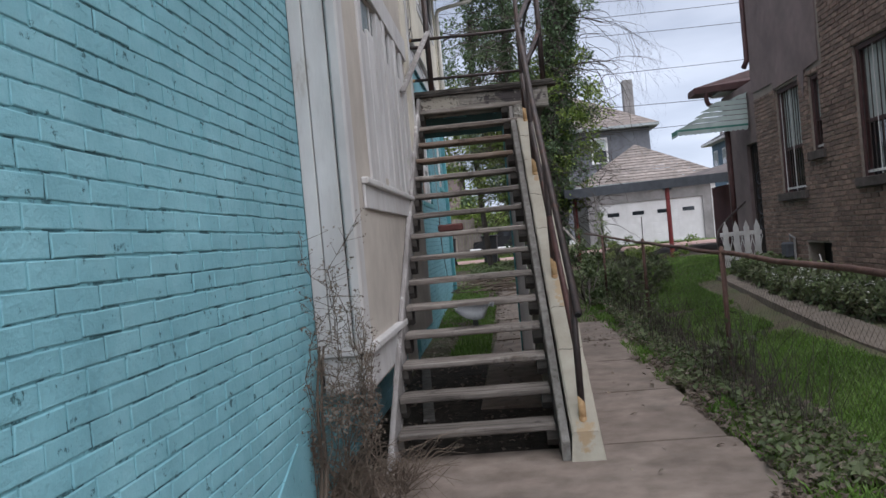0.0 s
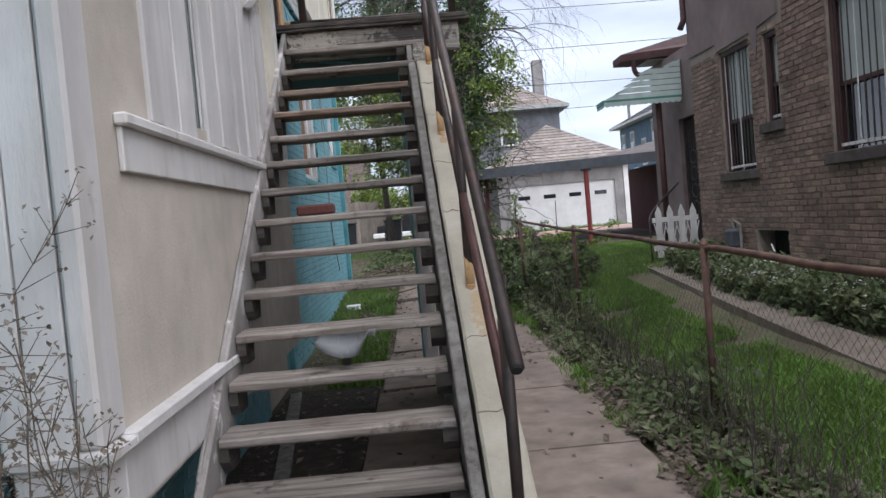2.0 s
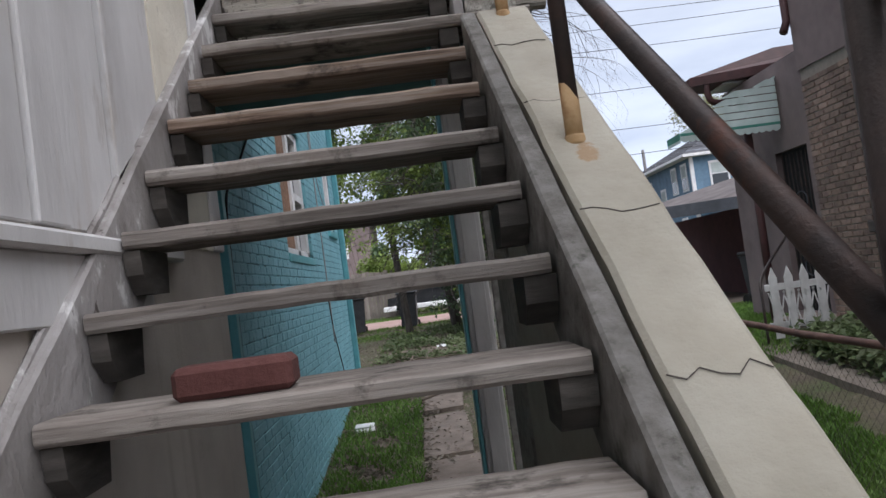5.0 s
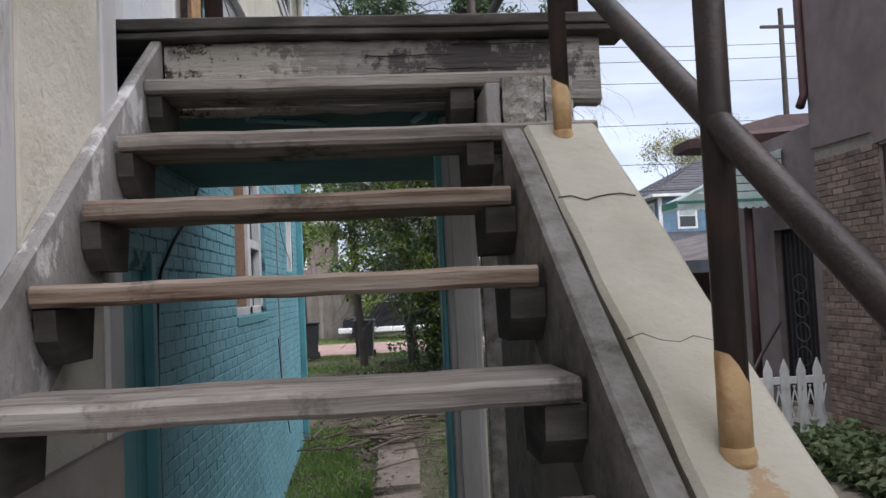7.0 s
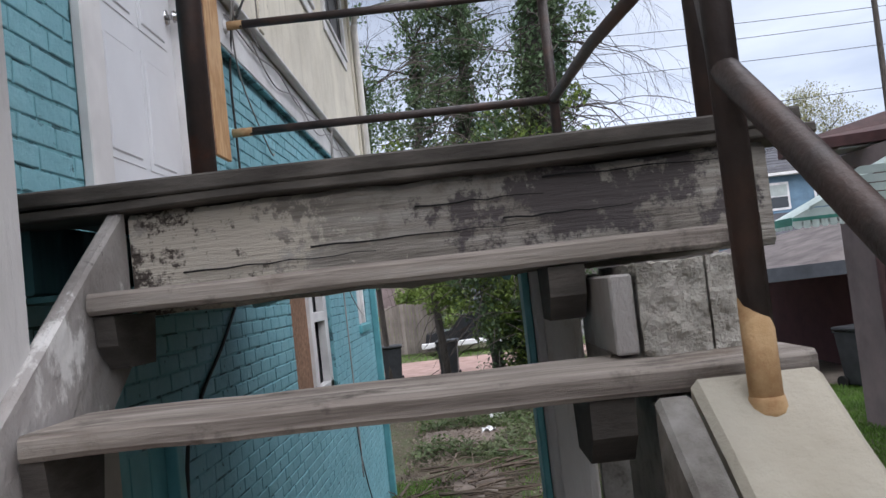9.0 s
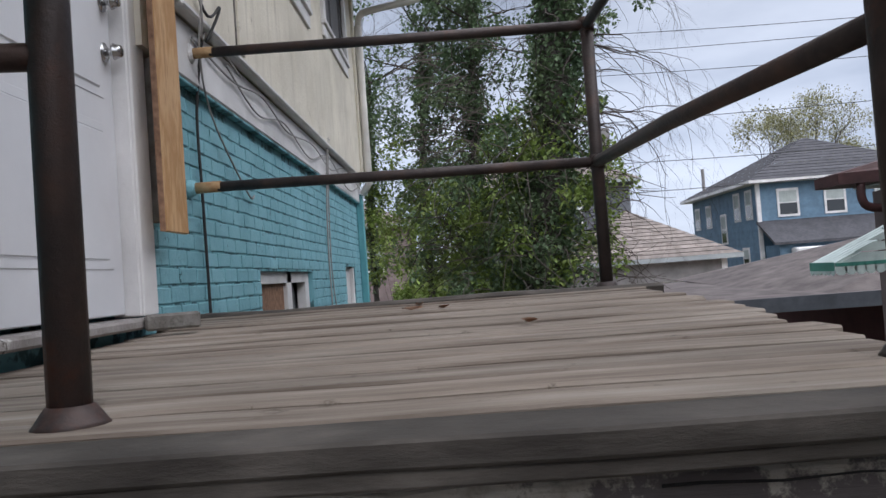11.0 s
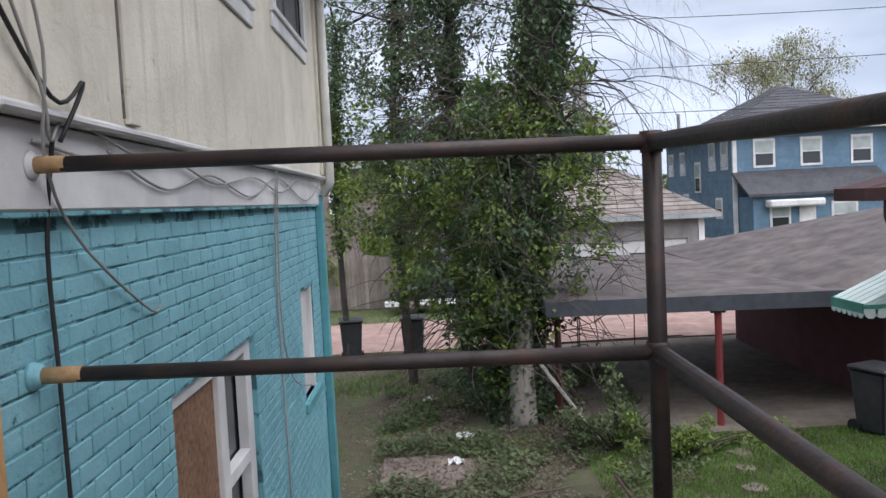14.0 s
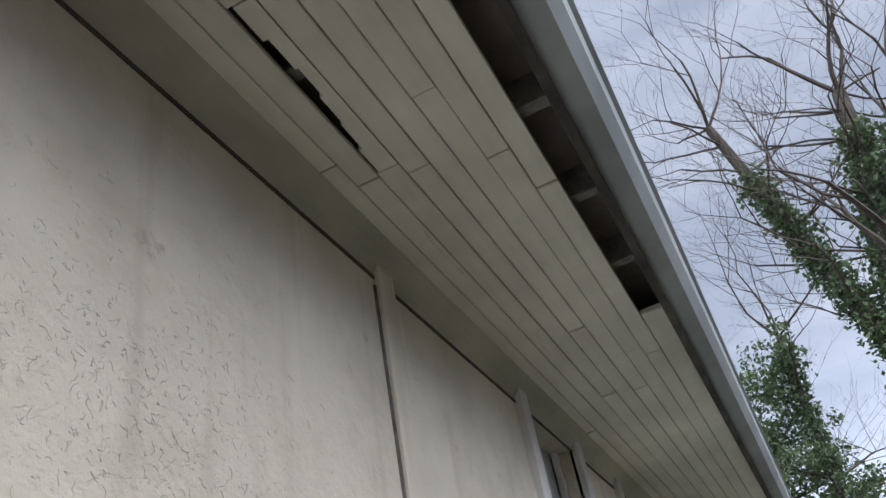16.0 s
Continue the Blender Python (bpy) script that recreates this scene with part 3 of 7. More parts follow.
# soil sheet whose colour also paints the shade beneath the stairs
slab_on_ground("soil_bed", [(-1.25, 5.47), (0.27, 5.47), (0.27, 6.8), (-0.37, 6.9), (-0.37, 9.6), (-1.2, 9.7)], 0.05, 0.006, SOIL,
               "dark damp bare soil under the stairs, with their shade in its colour", "soil")
slab_on_ground("yard_walk", [(3.15, 3), (3.6, 3), (3.65, 8), (3.9, 12), (4.1, 15), (3.75, 15.2), (3.55, 12), (3.3, 8)], 0.06, 0.006, EARTH_PATH,
               "narrow concrete walk along the brick house", "pavement")
slab_on_ground("alley", [(-80, 29.5), (80, 29.5), (80, 34.4), (-80, 34.4)], 0.1, 0.03, ALLEY, "pinkish brick-paved alley behind the yards", "road")
slab_on_ground("carport_floor", [(2.0, 21.6), (11, 21.6), (11, 29.3), (2.0, 29.3)], 0.1, 0.025, EARTH_PATH, "stained concrete slab under the carport", "floor")

# ---- the turquoise house ----
WALL_X = -1.3
NEAR_X = -1.215
house_near = thing("wall_near", "painted turquoise brick wall with thick uneven joints", "wall", (NEAR_X, 2.5, 0), kind="structure")
part("backing", wall_boxes(bmesh.new(), "x", NEAR_X - 0.3, NEAR_X, -4.0, 4.76, -0.1, 4.4, []), TURQ_JOINT, house_near)
WIN1, WIN2 = (12.87, 14.5, 2.2, 3.57), (16.38, 17.1, 2.65, 3.63)
DOOR = (10.12, 11.12, 3.36, 5.66)
LOW = (9.0, 10.5, 0.1, 2.5)
house_far = thing("wall_far", "painted turquoise brick wall with boarded windows", "wall", (WALL_X, 13, 0), kind="structure")
part("backing", wall_boxes(bmesh.new(), "x", WALL_X - 0.3, WALL_X, 8.93, 17.75, -0.1, 4.4, [WIN1, WIN2, (DOOR[0], DOOR[1], DOOR[2], 4.4), LOW]), TURQ_JOINT, house_far)
part("end_face", new_box(-8, WALL_X - 0.3, 17.45, 17.75, -0.1, 4.4), TURQ_JOINT, house_far)
# smooth rendered patch low on the near wall
part("render_patch", prism_yz(bmesh.new(), NEAR_X, NEAR_X + 0.014, [(3.35, 0.0), (4.3, 0.0), (4.32, 0.42), (4.1, 0.5), (3.7, 0.34), (3.4, 0.18)]), TURQ_PAINT, house_near,
     "smooth turquoise patch of render")
ledge = part("ledge", new_box(NEAR_X, NEAR_X + 0.05, 1.7, 2.42, 2.9, 2.97, bev=0.01), TURQ_TRIM, house_near, "projecting painted brick ledge")

# bay
BX = -0.915
bay = thing("bay_window", "white-painted timber bay with boarded windows and peeling paint", "bay window", (BX, 6.9, 0.6), kind="structure")
part("core", wall_boxes(bmesh.new(), "x", WALL_X - 0.3, BX, 4.87, 8.84, 0.62, 4.42, [(5.55, 8.2, 2.05, 3.4)]), BAY_STUCCO, bay)
part("core_back", new_box(WALL_X - 0.35, BX - 0.09, 5.5, 8.3, 2.0, 3.45), WHITE_PAINT, bay)
part("front_board", new_box(NEAR_X + 0.004, -1.125, 4.725, 4.87, 0.9, 4.42, bev=0.004), WHITE_PAINT, bay)
part("front_board", new_box(-1.119, -0.99, 4.73, 4.87, 0.9, 4.42, bev=0.004), WHITE_PAINT, bay)
part("corner_board", new_box(-0.98, BX + 0.012, 4.715, 4.92, 0.9, 4.42, bev=0.014), WHITE_PAINT, bay)
part("corner_backing", new_box(NEAR_X + 0.01, BX - 0.012, 4.76, 4.87, 0.64, 4.42), WOOD_DARK, bay)
part("skirt", new_box(NEAR_X + 0.03, BX + 0.01, 4.725, 4.88, 0.635, 0.86, bev=0.008), WHITE_PAINT, bay)
part("skirt", new_box(BX - 0.03, BX + 0.01, 4.882, 6.6, 0.635, 0.86, bev=0.006), WHITE_PAINT, bay)
part("sill", new_box(NEAR_X + 0.01, BX + 0.05, 4.685, 4.9, 0.86, 0.9, bev=0.008), WHITE_PAINT, bay)
part("sill", new_box(BX - 0.02, BX + 0.05, 4.9, 6.7, 0.86, 0.91, bev=0.008), WHITE_PAINT, bay)
part("lower_band", new_box(BX, BX + 0.022, 5.12, 7.95, 1.77, 1.93, bev=0.005), WHITE_PAINT, bay)
part("upper_sill", new_box(BX, BX + 0.05, 5.1, 8.2, 1.93, 1.975, bev=0.008), WHITE_PAINT, bay)
part("head_band", new_box(BX, BX + 0.03, 5.2, 8.24, 3.42, 3.64, bev=0.006), WHITE_PAINT, bay)
part("end_board", new_box(BX - 0.02, BX + 0.02, 8.725, 8.845, 1.99, 4.42, bev=0.005), WHITE_PAINT, bay)
part("end_stucco", new_box(BX - 0.03, BX + 0.008, 8.25, 8.722, 1.99, 4.42), STUCCO, bay, "cream stucco at the end of the bay")
for y0, y1, dz, dx in ((5.48, 5.62, 0, 0.02), (5.63, 5.9, 0.32, 0.004), (5.91, 6.17, 0.26, 0.008), (6.37, 6.62, 0, 0.014), (6.63, 6.78, 0, 0.024),
                       (6.79, 7.04, 0.3, 0.005), (7.09, 7.3, 0, 0.012), (7.31, 7.46, 0, 0.024), (7.47, 7.78, 0.28, 0.004), (7.79, 7.94, 0, 0.02),
                       (7.95, 8.24, 0.3, 0.004)):
    part("window_board", new_box(BX - 0.018 + dx * 0.3, BX + dx, y0, y1, 1.99, 3.42 - dz, bev=0.004), WHITE_PAINT, bay)
part("pane", new_box(BX - 0.03, BX - 0.02, 5.6, 8.2, 2.0, 3.42), GREEN_GLASS, bay, "dim grey-green window glass")
for y in (6.18, 6.34):
    part("sash_bar", new_box(BX - 0.019, BX - 0.008, y - 0.012, y + 0.012, 1.99, 3.42, bev=0.002), WHITE_PAINT, bay)
stub = thing("pipe_stub", "short turquoise-painted pipe stub low on the wall", "pipe", (NEAR_X, 4.66, 0.5))
part("pipe", tube(bmesh.new(), [(NEAR_X - 0.01, 4.66, 0.5), (NEAR_X + 0.085, 4.66, 0.5)], 0.03, 14), TURQ_PAINT, stub, "", True)
part("rim", tube(bmesh.new(), [(NEAR_X + 0.085, 4.66, 0.5), (NEAR_X + 0.1, 4.66, 0.5)], 0.036, 14), TURQ_PAINT, stub, "", True)
# under the bay, set back foundation, and boarded cellar bulkhead behind the stairs
structure("wall_foundation", new_box(WALL_X - 0.3, NEAR_X - 0.03, 4.762, 8.93, -0.1, 0.62), TURQ_PAINT, "shaded turquoise foundation below the bay", "wall")
structure("wall_bulkhead", new_box(WALL_X - 0.2, WALL_X + 0.045, 8.95, 9.95, 0.0, 2.75), BAY_STUCCO, "dull beige rendered wall beneath the landing", "wall")
cellar = thing("cellar_door", "turquoise boarded cellar door under the landing", "door", (WALL_X, 10.2, 0.1))
for y in (10.0, 10.17, 10.34):
    part("board", new_box(WALL_X - 0.06, WALL_X - 0.02, y, y + 0.165, 0.1, 2.5, bev=0.004), TURQ_TRIM, cellar)
part("jamb", new_box(WALL_X - 0.02, WALL_X + 0.03, 9.96, 10.04, 0.05, 2.56, bev=0.004), TURQ_TRIM, cellar)
part("jamb", new_box(WALL_X - 0.02, WALL_X + 0.03, 10.48, 10.55, 0.05, 2.56, bev=0.004), TURQ_TRIM, cellar)

# white band and upper storey
structure("trim_band", new_box(WALL_X - 0.3, -1.25, 11.35, 17.8, 4.4, 4.66, bev=0.008), WHITE_TRIM, "white painted band board with flaking paint", "trim")
structure("trim_ledge", new_box(-1.25, -1.185, 11.45, 17.8, 4.66, 4.692, bev=0.01), WHITE_TRIM, "thin white drip ledge over the band", "trim")
structure("trim_lip", new_box(-1.298, -1.255, 11.42, 17.76, 4.382, 4.4, bev=0.004), TURQ_JOINT, "dark turquoise strip under the band", "trim")
UW, US = (13.68, 14.42, 5.68, 6.86), (15.33, 16.7, 5.85, 6.9)
upper = thing("wall_upper", "rough beige stucco upper wall with stains", "wall", (-1.2, 12, 4.7), kind="structure")
part("stucco", wall_boxes(bmesh.new(), "x", -1.6, -1.2, -4.0, 17.6, 4.68, 7.0, [UW, US, (DOOR[0], DOOR[1], 4.68, 5.66)]), STUCCO, upper)
part("stucco_low", wall_boxes(bmesh.new(), "x", -1.6, -1.24, 8.93, 11.35, 4.4, 4.68, [(DOOR[0], DOOR[1], 4.4, 4.68)]), STUCCO, upper)
part("end_face", new_box(-8, -1.6, 17.3, 17.6, 4.4, 7.0), STUCCO, upper)
rng = random.Random(53)
bm = bmesh.new()
for i in range(900):
    y, z = rng.gauss(11.25, 0.26), rng.gauss(5.95, 0.24)
    if not (10.7 < y < 12.0 and 5.2 < z < 6.6):
        continue
    a, q = rng.uniform(0, 6.28), []
    for k in range(rng.randrange(2, 6)):
        q.append((-1.1995, y, z))
        a += rng.gauss(0, 0.9)
        y, z = y + 0.007 * math.cos(a), z + 0.007 * math.sin(a)
    if len(q) > 1:
        tube(bm, q, rng.uniform(0.0005, 0.0013), 4, 0.0003, False)
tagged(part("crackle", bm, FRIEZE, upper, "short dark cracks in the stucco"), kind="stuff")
# thin dark strip drawn as the shadow line below the frieze
part("caulk_line", new_box(-1.2, -1.194, -4, 17.4, 6.84, 6.853), DARK_SILL, upper, "dark strip drawn as the shadow line under the frieze")
for y in (12.3, 9.3, 6.0):
    part("seam", new_box(-1.2, -1.192, y - 0.02, y - 0.011, 4.72, 6.81), WOOD_SIDE, upper, "dark open seam beside the batten")
    part("batten", new_box(-1.2, -1.178, y - 0.01, y + 0.1, 4.7, 6.95, bev=0.004), STUCCO, upper)
part("corner_board", new_box(-1.2, -1.17, 17.45, 17.62, 4.7, 6.95, bev=0.004), STUCCO, upper)


def upper_window(name, y0, y1, z0, z1, screen):
    w = thing(name, "white double-hung window with dim glass" if not screen else "wide window behind a grey insect screen", "window", (-1.2, y0, z0), kind="structure")
    part("pane", new_box(-1.33, -1.32, y0, y1, z0, z1), CURTAIN if not screen else SCREEN, w, "" if screen else "pale blind behind glass")
    for a, b in ((y0 - 0.1, y0), (y1, y1 + 0.1)):
        part("casing", new_box(-1.22, -1.165, a, b, z0 - 0.004, z1 + 0.06, bev=0.005), WHITE_TRIM, w)
    part("sill", new_box(-1.3, -1.155, y0 - 0.11, y1 + 0.11, z0 - 0.05, z0 - 0.005, bev=0.006), WHITE_TRIM, w)
    part("apron", new_box(-1.2, -1.178, y0 - 0.1, y1 + 0.1, z0 - 0.16, z0 - 0.051, bev=0.004), WHITE_TRIM, w)
    if screen:
        for a, b in ((y0, y0 + 0.04), (y1 - 0.04, y1), ((y0 + y1) / 2 - 0.02, (y0 + y1) / 2 + 0.02)):
            part("screen_frame", new_box(-1.25, -1.215, a, b, z0, z1, bev=0.003), SCREEN, w)
        part("mesh", new_box(-1.238, -1.234, y0, y1, z0, z1), SCREEN, w)
    else:
        zm = (z0 + z1) / 2
        for zz, xx in ((z0, -1.31), (zm, -1.28)):
            part("rail", new_box(xx, xx + 0.035, y0, y1, zz, zz + 0.06, bev=0.003), WHITE_TRIM, w)
        for a in (y0, y1 - 0.045):
            part("stile", new_box(-1.31, -1.275, a, a + 0.045, z0, z1, bev=0.003), WHITE_TRIM, w)


upper_window("window_upper", *UW, False)
upper_window("window_screen", *US, True)

# eave: boarded soffit with a missing board, fascia, gutter, roof
bm = bmesh.new()
rng = random.Random(11)
xs = [-1.13 + 0.0775 * i for i in range(9)]
for i, x in enumerate(xs[:-1]):
    ys = [-4.0, rng.uniform(7, 9), rng.uniform(10.9, 12.6), rng.uniform(13.3, 14.6), 17.6] if i != 2 else [-4.0, 11.25, 11.95, 14.0, 17.6]
    for k, (a, b) in enumerate(zip(ys, ys[1:])):
        if i == 2 and k == 1:
            for q in range(6):
                s0, s1 = a + (b - a) * q / 6, a + (b - a) * (q + 1) / 6
                box(bm, x + (0.018, 0.032, 0.04, 0.03, 0.022, 0.01)[q], x + 0.0745, s0, s1, 6.948, 6.97)
            continue
        d = rng.uniform(-0.004, 0.003)
        box(bm, x + 0.0015, x + 0.076, a + 0.003, b - 0.003, 6.95 + d, 6.972 + d, bev=0.003)
for a, b in ((13.42, 17.6), (-4.0, 9.6)):
    box(bm, -0.508, -0.415, a, b, 6.95, 6.972)
structure("ceiling_soffit", bm, SOFFIT, "dirty cream board soffit with a broken and a missing board", "soffit")
# added black sheet: paints the unlit roof space seen through the missing board
structure("soffit_void", new_box(-1.2, -0.4, -4, 17.58, 7.12, 7.14), BLACK, "added black sheet painting the dark of the roof space", "roof")
# cove whose dark colour includes the shade where wall meets soffit
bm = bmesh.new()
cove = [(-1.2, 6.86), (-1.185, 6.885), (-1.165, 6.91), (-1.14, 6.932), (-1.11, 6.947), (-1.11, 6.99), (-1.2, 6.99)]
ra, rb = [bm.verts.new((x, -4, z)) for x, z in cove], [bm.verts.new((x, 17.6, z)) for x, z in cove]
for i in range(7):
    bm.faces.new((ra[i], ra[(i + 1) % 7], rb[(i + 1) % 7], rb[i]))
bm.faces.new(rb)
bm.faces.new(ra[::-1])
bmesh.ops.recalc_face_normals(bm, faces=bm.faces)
structure("trim_frieze", bm, FRIEZE, "stained frieze board under the eave, corner shade put into its colour", "trim")
eave = thing("eave", "grey metal gutter and fascia along the eave", "eave", (-0.35, 12, 7.0), kind="structure")
part("fascia", new_box(-0.41, -0.38, -4, 17.6, 6.9, 7.14, bev=0.004), WOOD_DARK, eave, "bare brown fascia timber")
bm = bmesh.new()
prof = [(-0.378, 6.93), (-0.30, 6.93), (-0.265, 6.98), (-0.255, 7.06), (-0.24, 7.07), (-0.25, 7.085), (-0.27, 7.08), (-0.28, 6.985), (-0.31, 6.945), (-0.378, 6.945)]
ra, rb = [bm.verts.new((x, -4, z)) for x, z in prof], [bm.verts.new((x, 17.68, z)) for x, z in prof]
for i in range(len(prof)):
    bm.faces.new((ra[i], ra[(i + 1) % len(prof)], rb[(i + 1) % len(prof)], rb[i]))
bm.faces.new(rb)
bm.faces.new(ra[::-1])
bmesh.ops.recalc_face_normals(bm, faces=bm.faces)
part("gutter", bm, GUTTER, eave)
for i in range(8):
    y = 9.5 + i * 0.5
    part("rafter", new_box(-1.2, -0.41, y, y + 0.05, 6.985, 7.11, bev=0.004), WOOD_SIDE, eave)
part("end_cap", new_box(-1.2, -0.38, 17.6, 17.64, 6.9, 7.14), SOFFIT, eave)
bm = bmesh.new()
prism = [(-0.3, 7.1), (-0.3, 7.14), (-8, 10.2), (-8, 7.1)]
ra, rb = [bm.verts.new((x, -4, z)) for x, z in prism], [bm.verts.new((x, 17.7, z)) for x, z in prism]
for i in range(4):
    bm.faces.new((ra[i], ra[(i + 1) % 4], rb[(i + 1) % 4], rb[i]))
bm.faces.new(rb)
bm.faces.new(ra[::-1])
bmesh.ops.recalc_face_normals(bm, faces=bm.faces)
structure("roof", bm, SHINGLE, "shingled roof of the turquoise house", "roof")
structure("wall_house_back", new_box(-8.3, -8, -4, 17.6, 0, 7), STUCCO, "far side wall of the house", "wall")
structure("wall_house_front", new_box(-8, -1.6, -4.3, -4, 0, 7), STUCCO, "street side wall of the house", "wall")
spout = thing("downspout", "white metal downspout turning turquoise below the band", "downspout", (-1.12, 17.55, 0.3))
part("elbow", tube(bmesh.new(), curve_points([(-0.31, 17.5, 6.95), (-0.32, 17.52, 6.83), (-0.42, 17.53, 6.76), (-0.95, 17.55, 6.68), (-1.09, 17.55, 6.62), (-1.12, 17.55, 6.45)], 18), 0.042), DOWNSPOUT, spout, smooth=True)
part("pipe", tube(bmesh.new(), [(-1.12, 17.55, 6.5), (-1.12, 17.55, 5.3), (-1.115, 17.55, 4.62), (-1.2, 17.6, 4.5)], 0.045), DOWNSPOUT, spout, smooth=True)
part("lower_pipe", new_box(-1.298, -1.215, 17.6, 17.7, 0.4, 4.5, bev=0.012), TURQ_TRIM, spout, "turquoise painted lower pipe")

# windows of the brick storey
w1 = thing("window_1", "white sash window partly boarded with stained chipboard", "window", (WALL_X, 12.87, 2.2), kind="structure")
part("board", new_box(-1.38, -1.36, 12.87, 13.72, 2.2, 3.5), OSB, w1, "water-stained brown chipboard")
part("pane", new_box(-1.42, -1.41, 13.65, 14.5, 2.2, 3.57), DARK_GLASS, w1)
for a, b, c, d in ((12.87, 12.95, 2.2, 3.57), (13.72, 13.86, 2.2, 3.57), (14.36, 14.5, 2.2, 3.57), (12.95, 14.36, 3.49, 3.57), (13.86, 14.36, 2.8, 2.88), (12.87, 14.5, 2.2, 2.27)):
    part("frame", new_box(-1.4, -1.33, a, b, c, d, bev=0.004), WHITE_TRIM, w1)
part("sill", new_box(-1.4, -1.283, 12.86, 14.51, 2.12, 2.2, bev=0.008), TURQ_TRIM, w1)
part("jamb_board", new_box(-1.36, -1.33, 12.88, 12.93, 2.22, 3.5, bev=0.003), PLY, w1)
w2 = thing("window_2", "small white-boarded window in the turquoise wall", "window", (WALL_X, 16.38, 2.65), kind="structure")
part("board", new_box(-1.38, -1.35, 16.38, 17.1, 2.65, 3.63), WHITE_PAINT, w2)
for a, b in ((16.38, 16.46), (17.02, 17.1)):
    part("frame", new_box(-1.35, -1.31, a, b, 2.65, 3.63, bev=0.004), WHITE_TRIM, w2)
part("sill", new_box(-1.4, -1.26, 16.3, 17.18, 2.56, 2.65, bev=0.01), TURQ_TRIM, w2)

# entrance door on the landing
door = thing("door_landing", "white six-panel door with nickel knob and deadbolt", "door", (WALL_X, 10.2, 3.4))
bm = new_box(-1.375, -1.33, 10.17, 11.05, 3.41, 5.63, bev=0.004)
part("leaf", bm, DOOR_WHITE, door)
for y0, y1 in ((10.28, 10.56), (10.67, 10.94)):
    for z0, z1 in ((3.6, 4.05), (4.2, 4.9), (5.05, 5.5)):
        pm = part("panel", new_box(-1.332, -1.322, y0, y1, z0, z1, bev=0.007), DOOR_WHITE, door)
        part("moulding", new_box(-1.331, -1.3265, y0 - 0.03, y1 + 0.03, z0 - 0.03, z1 + 0.03, bev=0.002), DOOR_WHITE, door)
for z in (4.34, 4.52):
    bm = bmesh.new()
    tube(bm, [(-1.33, 10.99, z), (-1.322, 10.99, z)], 0.034, 16)
    tube(bm, [(-1.322, 10.99, z), (-1.29, 10.99, z)], 0.013, 10)
    tube(bm, curve_points([(-1.292, 10.99, z), (-1.28, 10.99, z), (-1.265, 10.99, z)], 4), 0.03, 14, 0.02)
    part("knob" if z < 4.4 else "deadbolt", bm, CHROME, door, "nickel hardware", True)
frame_d = thing("door_frame", "white painted door frame with worn sill", "door frame", (WALL_X, 10.1, 3.36), kind="structure")
for a, b in ((10.06, 10.165), (11.055, 11.2)):
    part("jamb", new_box(-1.38, -1.275, a, b, 3.4, 5.76, bev=0.006), WHITE_TRIM, frame_d)
part("casing", new_box(-1.199, -1.168, 11.09, 11.205, 5.095, 5.76, bev=0.005), WHITE_TRIM, frame_d)
part("casing", new_box(-1.298, -1.264, 11.06, 11.19, 3.4, 5.63, bev=0.005), WHITE_TRIM, frame_d)
part("casing", new_box(-1.298, -1.26, 9.97, 10.06, 3.4, 5.76, bev=0.005), WHITE_TRIM, frame_d)
part("head", new_box(-1.38, -1.182, 10.06, 11.075, 5.64, 5.76, bev=0.006), WHITE_TRIM, frame_d)
part("sill", new_box(-1.4, -1.2, 10.04, 11.14, 3.36, 3.395, bev=0.008), STRINGER_PAINT, frame_d, "worn dirty door sill")
ply = thing("plywood_strip", "raw plywood strip screwed beside the door", "board", (-1.24, 11.3, 3.7))
part("sheet", new_box(-1.196, -1.174, 11.075, 11.31, 3.7, 5.09, bev=0.003), PLY, ply)
part("batten", new_box(-1.299, -1.197, 11.22, 11.3, 3.75, 4.38), WOOD_SIDE, ply)
part("edge_lip", new_box(-1.196, -1.176, 11.068, 11.0745, 3.7, 5.09), OSB, ply, "dark plywood edge")

# ---- landing ----
landing = thing("landing", "weathered timber landing on a rotting beam", "landing", (-0.3, 10.4, 3.3))
rng = random.Random(5)
yb = 9.2


def deck_z(y):
    return 3.275 + (y - 9.2) * 0.034


i = 0
while yb < 11.6:
    w = 0.14
    plank("deck_board", -1.27 + rng.uniform(0, 0.03), 0.66 + rng.uniform(-0.05, 0.05), yb, min(yb + w, 11.6), deck_z(yb) - 0.037, deck_z(yb) + rng.uniform(-0.002, 0.003),
          DECK_WOOD if i else WOOD_DARK, landing, rng, 0.005, 0.0025)
    yb += w + 0.008
    i += 1
plank("edge_board", -1.25, 0.72, 11.59, 11.72, 3.325, 3.375, WOOD_DARK, landing, rng, 0.012, 0.008, "dark rotting edge board")
plank("front_beam", -0.87, 0.62, 9.26, 9.34, 2.97, 3.212, BEAM_WOOD, landing, rng, 0.014, 0.006, "large rotting front beam with flaking paint", 14)
plank("top_plate", -1.28, 0.72, 9.21, 9.4, 3.212, 3.236, WOOD_DARK, landing, rng, 0.004, 0.004)
plank("side_beam", 0.5, 0.58, 9.35, 11.6, 3.0, 3.23, WOOD_SIDE, landing, rng, 0.01, 0.005, axis=1)
plank("back_beam", -1.25, 0.58, 11.5, 11.58, 3.08, 3.31, WOOD_SIDE, landing, rng, 0.01, 0.005)
# joists and boarding take the turquoise with the deck's shade painted in
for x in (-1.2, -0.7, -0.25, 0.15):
    plank("joist", x, x + 0.045, 9.35, 11.5, 3.05, 3.232, TEAL_SHADED, landing, rng, 0.005, 0.003, axis=1)
